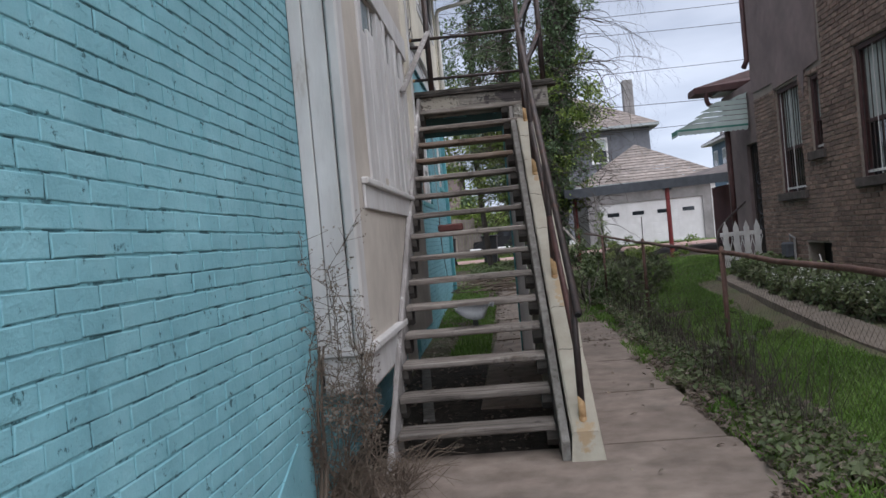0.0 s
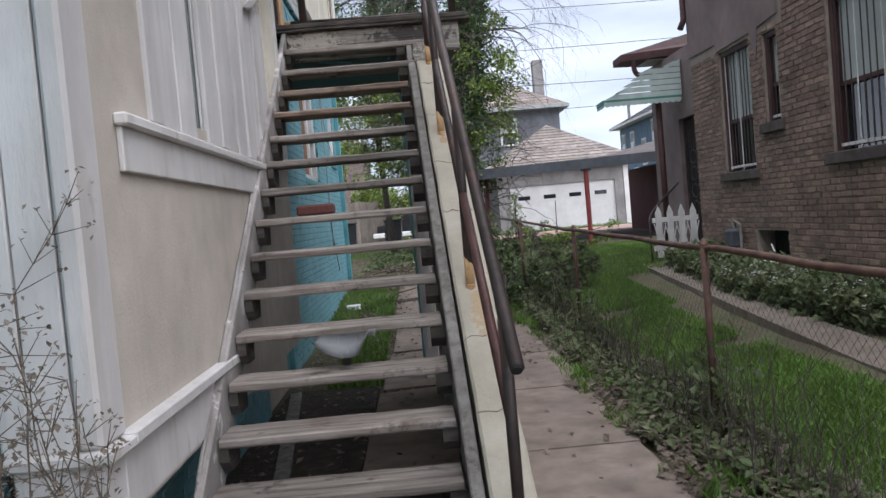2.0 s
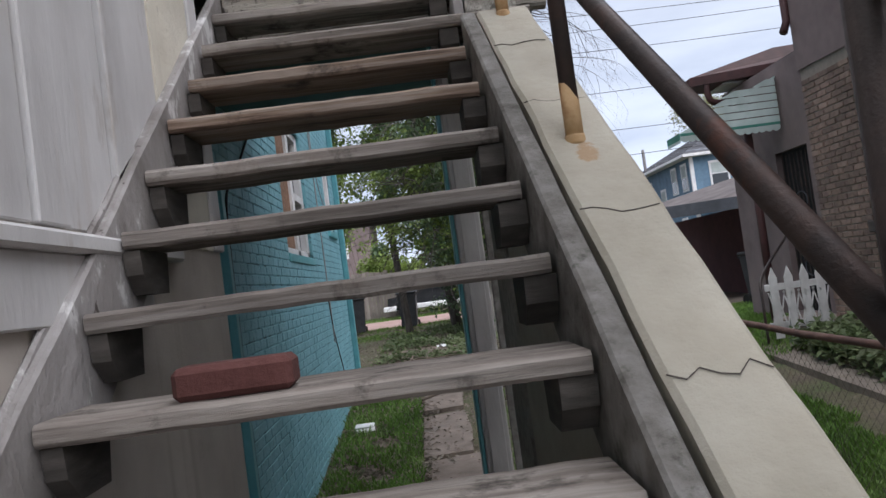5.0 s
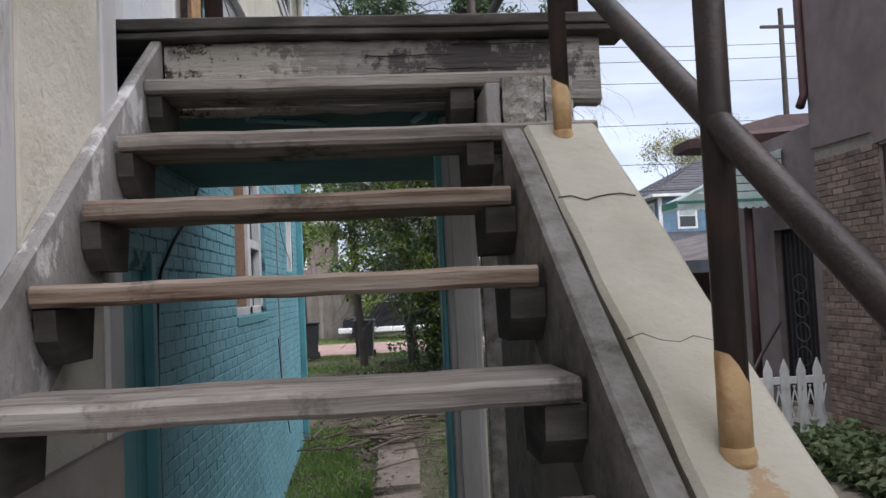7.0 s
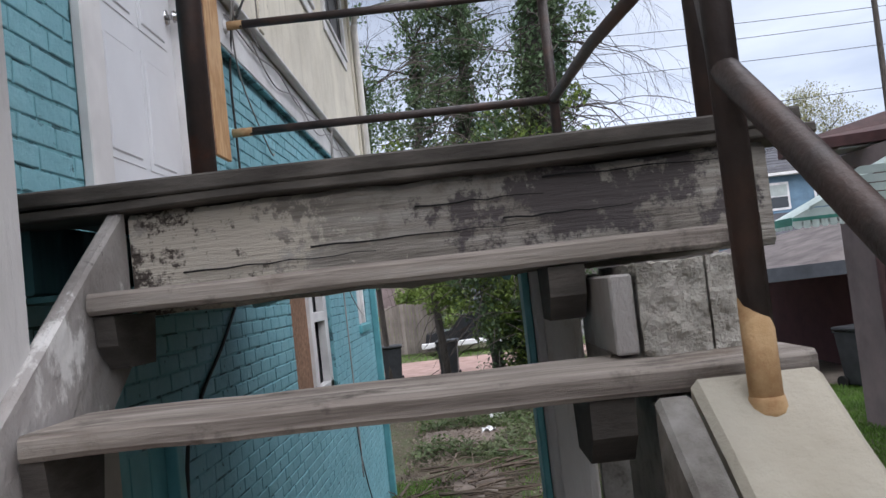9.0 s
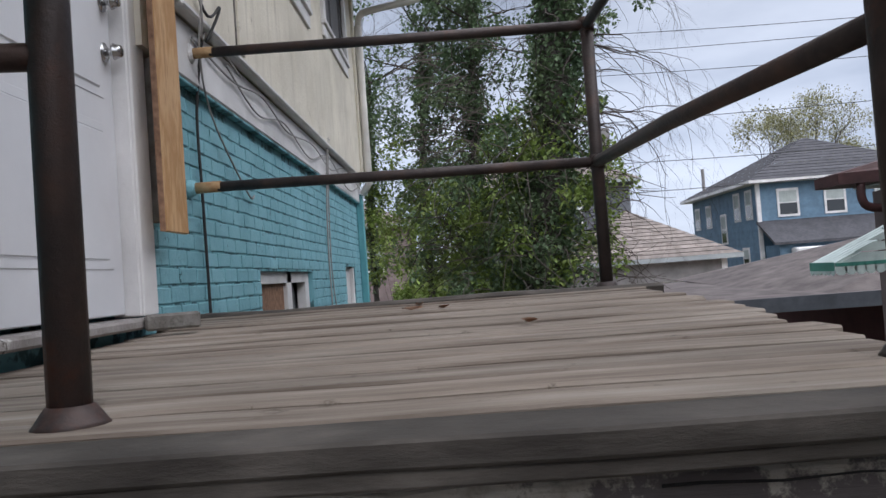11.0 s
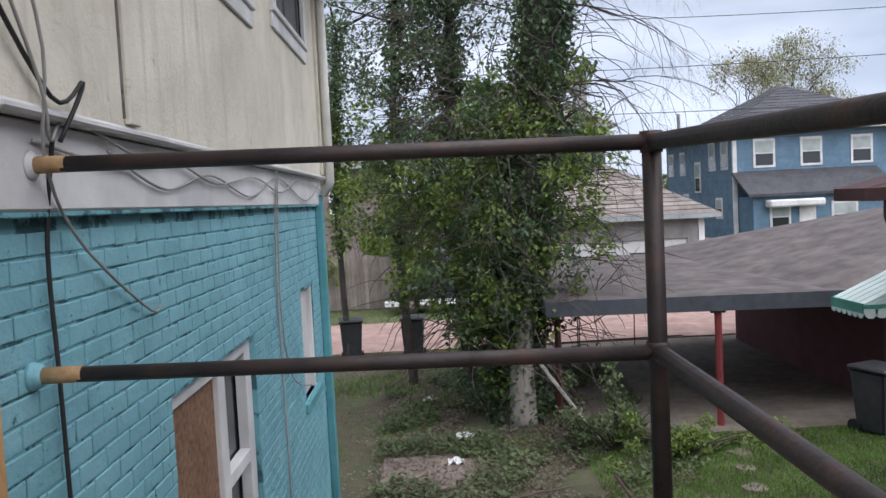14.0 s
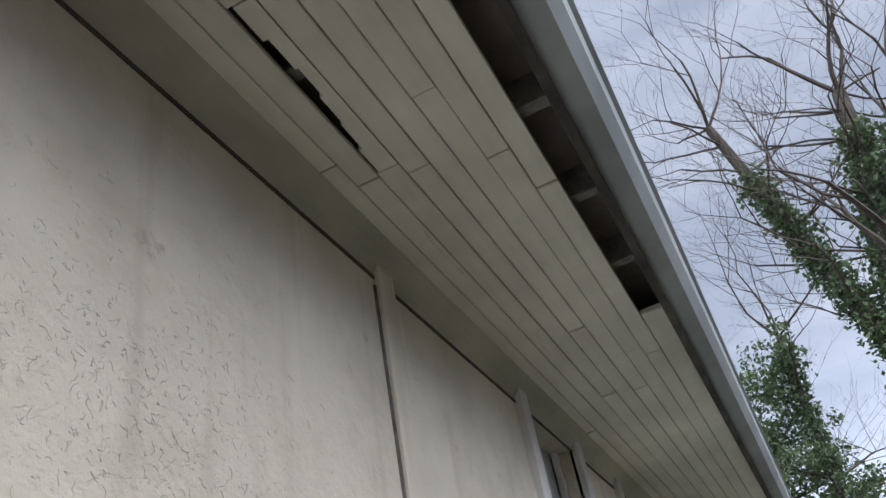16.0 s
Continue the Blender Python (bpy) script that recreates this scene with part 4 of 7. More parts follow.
part("ceiling_board", new_box(-1.25, 0.5, 9.36, 11.48, 3.03, 3.045), TEAL_SHADED, landing, "turquoise boarding under the deck, shade put into its colour")
for x, t in ((-0.62, -0.25), (0.0, 0.02)):
    bm = tube(bmesh.new(), [(x, 9.36, 2.97), (x - t, 9.75, 3.03)], 0.012, 6)
    part("strap", bm, TURQ_PAINT, landing, "pale turquoise strap")
for x0, x1, z in ((-0.45, 0.05, 3.085), (0.0, 0.3, 3.1), (-0.75, -0.3, 3.06), (-0.2, 0.1, 3.15), (0.1, 0.55, 3.185)):
    pts = [(x0 + (x1 - x0) * q / 9, 9.252, z + rng.uniform(-0.003, 0.003)) for q in range(10)]
    part("split", tube(bmesh.new(), pts, 0.0026, 5, 0.0008), BLACK, landing, "dark split in the beam")
column = thing("landing_post", "cream boxed timber post under the landing", "post", (0.15, 9.72, 0))
part("shaft", new_box(0.08, 0.21, 9.66, 9.8, 0.0, 3.03, bev=0.008), WHITE_PAINT, column)
part("side_strip", new_box(0.058, 0.078, 9.67, 9.79, 0.0, 3.03, bev=0.004), TURQ_TRIM, column, "turquoise edge strip")
part("front_strip", new_box(0.105, 0.185, 9.645, 9.658, 0.3, 3.0, bev=0.003), WHITE_PAINT, column)
screen_wall = thing("plank_screen", "grey vertical planks closing the side under the landing", "screen", (0.35, 9.75, 0))
for k in range(3):
    plank("plank", 0.23 + k * 0.105, 0.33 + k * 0.105, 9.74, 9.765, 0.0, 2.95, WOOD_SIDE, screen_wall, rng, 0.004, 0.003, axis=2)

# ---- stairs ----
N_TREAD = 15


def tread_at(k):
    return 5.031 + 0.2625 * k + (0.045 if k == 15 else 0.0), 0.025 + 0.1962 * k + {12: 0.008, 13: 0.01, 14: 0.022, 15: 0.055}.get(k, 0.0)


stairs = thing("staircase", "steep open timber staircase with worn grey treads", "stairs", (-0.33, 5.3, 0))
rng = random.Random(8)
for k in range(1, N_TREAD + 1):
    y, z = tread_at(k)
    depth = 0.26 if k < N_TREAD else 0.22
    right = 0.212 - (y - 5.2) * 0.0225 + rng.uniform(-0.006, 0.004)
    if k == 14:
        right = 0.436
    if k == 15:
        right = 0.44
    plank("tread", -0.865 + rng.uniform(-0.005, 0.01), right, y, y + depth, z - 0.045, z, WOOD if k not in (12, 13) else WOOD_BROWN, stairs, rng, 0.009, 0.0018, cuts=12)
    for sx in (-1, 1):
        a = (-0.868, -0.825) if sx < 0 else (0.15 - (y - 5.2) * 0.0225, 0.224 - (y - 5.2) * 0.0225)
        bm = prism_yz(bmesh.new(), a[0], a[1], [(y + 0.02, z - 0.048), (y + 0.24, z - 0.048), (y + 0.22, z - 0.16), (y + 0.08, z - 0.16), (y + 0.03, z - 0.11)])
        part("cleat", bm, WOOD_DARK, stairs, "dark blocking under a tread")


def stringer(name, x0, x1, off, under, y0, y1, mat, label, skew=0.0):
    """A sloping plank whose top edge runs off above the nosing line."""
    bm = bmesh.new()
    n = 22
    rows = []
    slope = 0.1962 / 0.2625
    for i in range(n + 1):
        y = y0 + (y1 - y0) * i / n
        zt = 0.025 + (y - 5.031) * slope + off + rng.uniform(-0.006, 0.006)
        zb = max(zt - under, 0.0)
        e = 0.008
        sx = skew * (y - 5.2)
        rows.append([bm.verts.new((c[0] + sx, c[1], c[2])) for c in ((x0, y, zb), (x1, y, zb), (x1, y, zt - e), (x1 - e, y, zt), (x0 + e, y, zt), (x0, y, zt - e))])
    for r, s in zip(rows, rows[1:]):
        for k in range(6):
            bm.faces.new((r[k], r[(k + 1) % 6], s[(k + 1) % 6], s[k]))
    bm.faces.new(rows[0][::-1])
    bm.faces.new(rows[-1])
    bmesh.ops.recalc_face_normals(bm, faces=bm.faces)
    return part(name, bm, mat, stairs, label)


stringer("stringer", -0.91, -0.872, 0.05, 0.34, 5.0, 9.24, STRINGER_PAINT, "paint-worn grey-white side stringer")
stringer("lath", -0.912 + 0.001, -0.895, 0.066, 0.05, 5.6, 7.9, STRINGER_PAINT, "thin grey-white lath along the bay wall")
stringer("stringer", 0.228, 0.284, 0.055, 0.34, 5.12, 8.62, WOOD_SIDE, "mouldy grey timber stringer", -0.0225)
part("cracked_block", new_box(0.15, 0.192, 8.86, 9.22, 2.80, 2.945, bev=0.004), STRINGER_PAINT, stairs, "pale painted upright board")



def cheek_z(y):
    return 0.28 + (y - 5.24) * 0.7285


cheek = thing("stair_cheek_wall", "cream-painted concrete cheek wall with cracks and rust stains", "wall", (0.4, 5.3, 0))
bm = bmesh.new()
rng = random.Random(9)
rows = []
for i in range(31):
    u = i / 30
    y = 5.13 + 3.53 * u
    zt = cheek_z(y) + rng.uniform(-0.004, 0.004)
    e = 0.012
    w0, w1 = 0.303 - (y - 5.2) * 0.0245 + rng.uniform(-0.003, 0.003), 0.484 - (y - 5.2) * 0.0185 + rng.uniform(-0.005, 0.005)
    foot = 0.05 if i == 0 else 0.0
    rows.append([bm.verts.new(c) for c in ((w0 - foot * 0.4, y - foot, 0), (w1 + foot * 0.5, y - foot, 0), (w1, y, zt - e), (w1 - e, y, zt), (w0 + e, y, zt), (w0, y, zt - e))])
for r, s in zip(rows, rows[1:]):
    for k in range(6):
        bm.faces.new((r[k], r[(k + 1) % 6], s[(k + 1) % 6], s[k]))
bm.faces.new(rows[0][::-1])
bm.faces.new(rows[-1])
bmesh.ops.recalc_face_normals(bm, faces=bm.faces)
part("body", bm, CHEEK, cheek)


def crack(ys, xs, parent):
    pts = [(x, y, cheek_z(y) + 0.0012) for x, y in zip(xs, ys)]
    part("crack", tube(bmesh.new(), pts, 0.0016, 4), DARK_SILL, parent, "dark hairline crack")


for y0 in (5.75, 6.12, 6.5, 6.98, 7.42, 7.93, 8.34):
    n = 7
    crack([y0 + rng.uniform(-0.014, 0.014) for _ in range(n)], [0.305 - (y0 - 5.2) * 0.0245 + 0.178 * i / (n - 1) for i in range(n)], cheek)
block = thing("concrete_block", "split rough concrete block under the landing beam", "block", (0.4, 9.05, 2.79))
for x0, x1 in ((0.2, 0.322), (0.327, 0.41)):
    bm = new_box(x0, x1, 8.86, 9.24, 2.775, 2.96)
    bmesh.ops.subdivide_edges(bm, edges=bm.edges, cuts=11, use_grid_fill=True)
    for v in bm.verts:
        c = v.co.copy()
        v.co += Vector((0.003, 0.007, 0.005)) * noise.noise(c * 90) + Vector((0.005, 0.012, 0.006)) * noise.noise(c * 22)
    part("lump", bm, ROUGH_CONC, block)
pillar = thing("landing_pier", "concrete pier under the upper end of the stairs", "pier", (0.4, 9.1, 0))
part("body", new_box(0.21, 0.42, 8.68, 9.2, 0, 2.72, bev=0.01), ROUGH_CONC, pillar)

# ---- pipe railings ----
rail = thing("stair_railing", "rusty black iron pipe railing on the cheek wall", "railing", (0.4, 5.3, 0.3))


RAIL_X = [(5.05, 0.402), (5.22, 0.388), (6.43, 0.355), (7.72, 0.326), (8.615, 0.314)]


def rail_x(y):
    for (a, xa), (b, xb) in zip(RAIL_X, RAIL_X[1:]):
        if y <= b:
            break
    return xa + (xb - xa) * (y - a) / (b - a)


def top_z(y):
    return 0.985 + (y - 5.05) * 0.785


def mid_z(y):
    return 1.675 + (y - 6.5) * 0.738


part("top_rail", tube(bmesh.new(), [(rail_x(5.03), 5.03, top_z(5.03)), (rail_x(7), 7, top_z(7)), (rail_x(8.6), 8.6, top_z(8.6)), (0.6, 9.55, top_z(9.55))], 0.0265, 14), IRON, rail, "", True)
# black plug on the solid rail, painting the dark inside of the pipe
part("rail_mouth", tube(bmesh.new(), [(0.4, 5.031, top_z(5.03)), (0.4, 5.022, top_z(5.02))], 0.021, 12), BLACK, rail, "black plug painting the dark inside of the pipe end")
part("mid_rail", tube(bmesh.new(), [(rail_x(5.25), 5.25, mid_z(5.25)), (rail_x(6.45), 6.45, mid_z(6.45))], 0.0225, 14), MAROON_PIPE, rail, "maroon-brown lower length of pipe", True)
part("mid_rail", tube(bmesh.new(), [(rail_x(6.45), 6.45, mid_z(6.45)), (rail_x(7.6), 7.6, mid_z(7.6)), (rail_x(8.61), 8.61, mid_z(8.61)), (0.6, 9.55, mid_z(9.55))], 0.0225, 14), IRON, rail, "", True)
for y in (5.22, 6.43, 7.72, 8.615):
    RX = rail_x(y)
    zf = cheek_z(y)
    part("post", tube(bmesh.new(), [(RX, y, zf + 0.03), (RX, y, top_z(y) + (0.5 if y > 8.5 else 0.0))], 0.0235, 12), IRON, rail, "", True)
    foot = tube(bmesh.new(), [(RX, y, zf - 0.03), (RX, y, zf + 0.125)], 0.0245, 12)
    for v in foot.verts:
        if v.co.z > zf:
            v.co.z += (v.co.x - RX) * -0.9 + 0.02 * noise.noise(v.co * 60)
    part("post_foot", foot, RUST, rail, "ochre rusted post foot", True)
    part("collar", tube(bmesh.new(), curve_points([(RX, y, zf - 0.02), (RX, y, zf + 0.008)], 3), 0.031, 12, 0.026), RUST, rail, "", True)

guard = thing("landing_railing", "dark iron pipe railing round the landing", "railing", (0.5, 11.6, 3.35))
for z, zl in ((4.51, 4.53), (3.91, 3.93)):
    part("rail", tube(bmesh.new(), [(-1.25, 11.7, zl), (-0.4, 11.69, (z + zl) / 2), (0.5, 11.67, z)], 0.023, 12), IRON, guard, "", True)
    part("rail", tube(bmesh.new(), [(0.5, 11.67, z), (0.52, 10.6, z - 0.036), (0.6, 9.55, z - 0.075)], 0.023 if z > 4 else 0.026, 12), IRON, guard, "", True)
    part("rusty_end", tube(bmesh.new(), [(-1.275, 11.7, zl), (-1.15, 11.7, zl)], 0.0245, 12), RUST, guard, "orange rusted rail end", True)
    part("flange", tube(bmesh.new(), curve_points([(-1.298 if z < 4 else -1.25, 11.7, zl), (-1.262 if z < 4 else -1.235, 11.7, zl)], 3), 0.045, 12, 0.03), TURQ_PAINT if z < 4 else WHITE_TRIM, guard, "painted wall flange", True)
    part("elbow", tube(bmesh.new(), curve_points([(0.5, 11.67, z - 0.03), (0.5, 11.67, z + 0.03)], 3), 0.033, 12), IRON, guard, "", True)
    part("rail", tube(bmesh.new(), [(-0.74, 9.45, z - 0.06), (BX + 0.01, 9.42, z - 0.06), (-1.28, 9.4, z - 0.06)], 0.022, 10), IRON, guard, "", True)
for x, y, top in ((0.5, 11.67, 4.53), (0.6, 9.55, 4.55), (-0.74, 9.45, 4.6)):
    part("post", tube(bmesh.new(), [(x, y, deck_z(y) - 0.005), (x, y, top)], 0.028 if y > 10 else 0.033, 12), IRON, guard, "", True)
    part("base_flange", tube(bmesh.new(), curve_points([(x, y, deck_z(y) - 0.005), (x, y, deck_z(y) + 0.012), (x, y, deck_z(y) + 0.03)], 3), 0.062, 14, 0.036), IRON, guard, "", True)
brace = thing("brace_board", "worn grey-white diagonal timber brace at the landing", "board", (-0.85, 9.1, 3.6))
foot, head = Vector((-0.88, 7.6, 2.99)), Vector((-0.72, 9.4, 4.02))
bm = new_box(-0.012, 0.012, -0.03, 0.03, 0, (head - foot).length, bev=0.004, m=Matrix.Translation(foot) @ (head - foot).to_track_quat("Z", "X").to_matrix().to_4x4())
part("board", bm, STRINGER_PAINT, brace)


# ---- chain-link fence ----
fence = thing("chain_link_fence", "rusty chain-link fence with a pipe top rail, overgrown", "fence", (1.9, 8, 0))


def fence_z(y):
    return 1.1 + 0.0145 * (y - 2.0)


part("top_rail", tube(bmesh.new(), [(1.9 + 0.012 * math.sin(y * 2), y, fence_z(y) + 0.008 * math.sin(y * 3)) for y in [1.0 + 0.6 * i for i in range(19)]] + [(1.91, 12.4, fence_z(12.4))], 0.021, 8),
     RUST_PIPE, fence, "rusty brown top rail", True)
part("far_rail", tube(bmesh.new(), [(1.91, 12.35, fence_z(12.3)), (1.75, 15.6, 1.36), (1.7, 17.5, 1.4)], 0.018, 8), RUST_PIPE, fence, "", True)
for y in (7.25, 11.35, 14.8):
    x = 1.9 if y < 12 else 1.75
    part("post", tube(bmesh.new(), [(x, y, rise(x, y) - 0.05), (x, y, fence_z(y) + 0.03)], 0.023, 10), RUST_PIPE, fence, "", True)
    part("post_cap", tube(bmesh.new(), curve_points([(x, y, fence_z(y) + 0.02), (x, y, fence_z(y) + 0.06)], 3), 0.032, 8, 0.012), RUST_PIPE, fence, "", True)
wv, wf = [], []
step = 0.064
n = int(14.5 / step)
for i in range(n):
    for s in (1, -1):
        ya = 1.2 + i * step
        yb_ = ya + s * 1.12
        a, b = Vector((1.9, ya, 0.03 + rise(1.9, ya))), Vector((1.9, yb_, 1.13 + rise(1.9, yb_) * 0.6))
        o = Vector((0.004 * s, 0, 0))
        k = len(wv)
        r = 0.0011
        for p in (a + o, b + o):
            wv += [p + Vector((r, 0, 0)), p + Vector((-r * 0.5, r, 0)), p + Vector((-r * 0.5, -r, 0))]
        wf += [(k, k + 1, k + 4, k + 3), (k + 1, k + 2, k + 5, k + 4), (k + 2, k, k + 3, k + 5)]
tagged(from_lists("wire_mesh", wv, wf, IRON, fence, "thin rusted diamond wire"), "", "", "", "stuff")

# ---- brick house next door ----
HX = 4.75
W_A, W_B, W_N = (9.35, 10.85, 1.85, 3.58), (12.83, 13.86, 1.80, 3.55), (12.02, 12.42, 2.36, 3.5)
W_C = (12.05, 12.98, 0.62, 0.97)
nh = thing("wall_brick_house", "brown brick house wall with barred windows", "wall", (HX, 10, 0), kind="structure")
part("backing", wall_boxes(bmesh.new(), "x", HX, HX + 0.3, 1.0, 15.0, 0, 7.5, [W_A, W_B, W_N, W_C]), MORTAR, nh)
part("end_face", new_box(HX + 0.3, 13, 14.7, 15.0, 0, 7.5), MORTAR, nh)
part("near_face", new_box(HX + 0.3, 13, 1.0, 1.3, 0, 7.5), MORTAR, nh)
part("stucco_patch", prism_yz(bmesh.new(), HX - 0.024, HX + 0.002, [(15.02, 3.72), (13.95, 3.70), (13.9, 3.58), (12.75, 3.60), (12.6, 3.2), (12.5, 3.62), (11.95, 3.66), (11.9, 5.2), (11.7, 7.5), (15.02, 7.5)]), BROWN_STUCCO, nh,
     "dull brown stucco patch over the brick")
structure("roof_brick_house", new_box(HX - 0.4, 13.4, 0.6, 15.4, 7.5, 7.7), SLATE, "dark eave of the brick house", "roof")


def barred_window(name, y0, y1, z0, z1, bars, curtain, label):
    w = thing(name, label, "window", (HX, y0, z0), kind="structure")
    part("pane", new_box(HX + 0.12, HX + 0.13, y0, y1, z0, z1), DARK_GLASS, w)
    if curtain:
        zc = z0 + (z1 - z0) * 0.42
        part("curtain", new_box(HX + 0.105, HX + 0.115, y0 + 0.06, y1 - 0.06, zc, z1 - 0.05), CURTAIN, w, "pale curtain behind the upper sash")
        part("meeting_rail", new_box(HX + 0.07, HX + 0.115, y0 + 0.05, y1 - 0.05, zc - 0.03, zc + 0.02, bev=0.003), DARK_TRIM, w)
    for a, b in ((y0, y0 + 0.07), (y1 - 0.07, y1)):
        part("casing", new_box(HX + 0.03, HX + 0.12, a, b, z0, z1, bev=0.005), DARK_TRIM, w)
    part("head", new_box(HX + 0.03, HX + 0.12, y0 + 0.07, y1 - 0.07, z1 - 0.07, z1, bev=0.005), DARK_TRIM, w)
    part("sill", new_box(HX - 0.07, HX + 0.12, y0 - 0.1, y1 + 0.1, z0 - 0.13, z0, bev=0.01), DARK_SILL, w)
    for i in range(bars):
        y = y0 + 0.1 + (y1 - y0 - 0.2) * i / max(1, bars - 1)
        part("bar", tube(bmesh.new(), [(HX + 0.045, y, z0 + 0.02), (HX + 0.045, y, z1 - 0.02)], 0.0075, 6), IRON if i % 4 else PICKET, w)
    part("cross_bar", new_box(HX + 0.04, HX + 0.052, y0 + 0.07, y1 - 0.07, z0 + 0.05, z0 + 0.085, bev=0.002), PICKET, w, "white lower cross bar")


barred_window("window_brick_house_1", *W_A, 12, True, "large barred window with a pale curtain")
barred_window("window_brick_house_2", *W_B, 9, True, "tall barred window in a dark frame")
barred_window("window_brick_house_3", *W_N, 3, True, "narrow barred window")
cw = thing("cellar_window", "broken dark cellar window opening at ground level", "window", (HX, 12.05, 0.62), kind="structure")
# black panel added at the back, painting the unlit cellar
part("void", new_box(HX + 0.25, HX + 0.27, 12.05, 12.98, 0.6, 1.0), BLACK, cw)
part("stick", tube(bmesh.new(), [(HX - 0.05, 12.3, 0.6), (HX + 0.02, 12.6, 0.78)], 0.012, 6), PICKET, cw)
meter = thing("gas_meter", "grey gas meter on the brick wall", "meter", (4.6, 13.5, 0.7))
part("body", new_box(4.55, 4.72, 13.4, 13.65, 0.72, 0.98, bev=0.03), FASCIA_BLUE, meter)
part("pipe", tube(bmesh.new(), [(4.66, 13.3, 0.4), (4.66, 13.3, 1.05), (4.66, 13.5, 1.1), (4.66, 13.5, 0.95)], 0.02, 8), GARAGE_GREY, meter)
rainpipe = thing("rain_pipe", "dark red rain pipe at the house corner", "downspout", (4.68, 15.0, 4.0))
part("pipe", tube(bmesh.new(), [(4.7, 15.04, 7.4), (4.7, 15.04, 4.35), (4.62, 15.0, 4.2)], 0.05, 10), DARK_TRIM, rainpipe, "", True)

# rear wing with eave, awning, iron door
wing = thing("wall_rear_wing", "shaded brown stucco rear wing with a dark entrance", "wall", (5.0, 15, 0), kind="structure")
part("wall", wall_boxes(bmesh.new(), "x", 5.0, 5.25, 15.0, 18.0, 0.3, 4.1, [(15.6, 16.5, 0.7, 2.9)]), BROWN_STUCCO, wing)
part("end_face", new_box(5.25, 9, 17.8, 18.0, 0.3, 4.1), BROWN_STUCCO, wing)
part("step", new_box(4.4, 5.0, 15.02, 16.0, 0.45, 0.7, bev=0.01), CONC, wing)
gate = thing("security_door", "dark iron security door with scrollwork", "door", (5.05, 16.05, 0.7))
part("leaf", new_box(5.1, 5.14, 15.6, 16.5, 0.7, 2.9), BLACK, gate)
for i in range(8):
    y = 15.66 + i * 0.11
    part("bar", tube(bmesh.new(), [(5.06, y, 0.75), (5.06, y, 2.85)], 0.009, 6), IRON, gate)
for z in (1.3, 1.6, 1.9, 2.2):
    part("scroll", tube(bmesh.new(), [(5.055, 16.05 + 0.16 * math.cos(a * 0.52), z + 0.12 * math.sin(a * 0.52)) for a in range(13)], 0.007, 5, cap=False), FASCIA_BLUE, gate, "grey iron scroll")
eave_p = thing("porch_eave", "dark red porch eave with a pale grey soffit", "roof", (4.5, 16, 4.0), kind="structure")
bm = bmesh.new()
pv = [(4.26, 17.3, 4.16), (8, 16.1, 4.16), (8, 18.5, 4.16), (4.26, 17.9, 4.16), (4.26, 17.3, 4.29), (8, 16.1, 4.29), (8, 18.5, 4.29), (4.26, 17.9, 4.29), (5.6, 17.3, 4.6), (8, 16.9, 4.6), (8, 18.1, 4.6), (5.6, 17.7, 4.6)]
vv = [bm.verts.new(p) for p in pv]
for f in ((0, 3, 2, 1), (0, 1, 5, 4), (1, 2, 6, 5), (2, 3, 7, 6), (3, 0, 4, 7), (4, 5, 9, 8), (5, 6, 10, 9), (6, 7, 11, 10), (7, 4, 8, 11), (8, 9, 10, 11)):
    bm.faces.new([vv[i] for i in f])
part("roof", bm, DARK_TRIM, eave_p)
part("soffit", new_box(4.75, 8, 17.25, 17.95, 4.135, 4.155), WHITE_TRIM, eave_p, "pale grey soffit")
part("gutter_elbow", tube(bmesh.new(), curve_points([(4.5, 17.28, 4.16), (4.5, 17.28, 3.98), (4.6, 17.3, 3.88), (4.98, 17.4, 3.86)], 10), 0.05, 8), DARK_TRIM, eave_p, "", True)
awn = thing("awning", "ribbed pale green metal awning with a scalloped edge", "awning", (4.3, 16.4, 3.3))
AX, AY0, AY1 = 3.58, 16.12, 16.66
nr = 5
for i in range(nr):
    a = AY0 + (AY1 - AY0) * i / nr
    b = AY0 + (AY1 - AY0) * (i + 1) / nr - 0.014
    bm = bmesh.new()
    q = [bm.verts.new(p) for p in ((AX, a, 3.28), (AX, b, 3.28), (4.98, b, 3.9), (4.98, a, 3.9), (AX, a, 3.305), (AX, b, 3.305), (4.98, b, 3.925), (4.98, a, 3.925))]
    for f in ((0, 3, 2, 1), (4, 5, 6, 7), (0, 1, 5, 4), (1, 2, 6, 5), (2, 3, 7, 6), (3, 0, 4, 7)):
        bm.faces.new([q[j] for j in f])
    part("rib", bm, AWNING, awn)
part("edge", new_box(AX - 0.012, AX - 0.001, AY0, AY1, 3.22, 3.31, bev=0.003), AWNING_EDGE, awn, "dark green edge")
for i in range(6):
    y = AY0 + (AY1 - AY0) * (i + 0.5) / 6
    part("scallop", tube(bmesh.new(), [(AX - 0.01, y, 3.22), (AX - 0.002, y, 3.22)], 0.045, 10), AWNING, awn, "pale scallop")
for k in range(6):
    z = 3.3 + k * 0.1
    xa = AX + 0.02 + (z - 3.28) * (1.4 if z < 3.7 else 2.0)
    bm = bmesh.new()
    q = [bm.verts.new((x, y, zz)) for y in (AY0 - 0.012, AY0 - 0.002) for x, zz in ((xa, z), (4.96, z), (4.96, z + 0.088), (min(4.9, xa + 0.2), z + 0.088))]
    for f in ((0, 1, 2, 3), (7, 6, 5, 4), (0, 4, 5, 1), (1, 5, 6, 2), (2, 6, 7, 3), (3, 7, 4, 0)):
        bm.faces.new([q[m] for m in f])
    part("side_rib", bm, AWNING, awn)
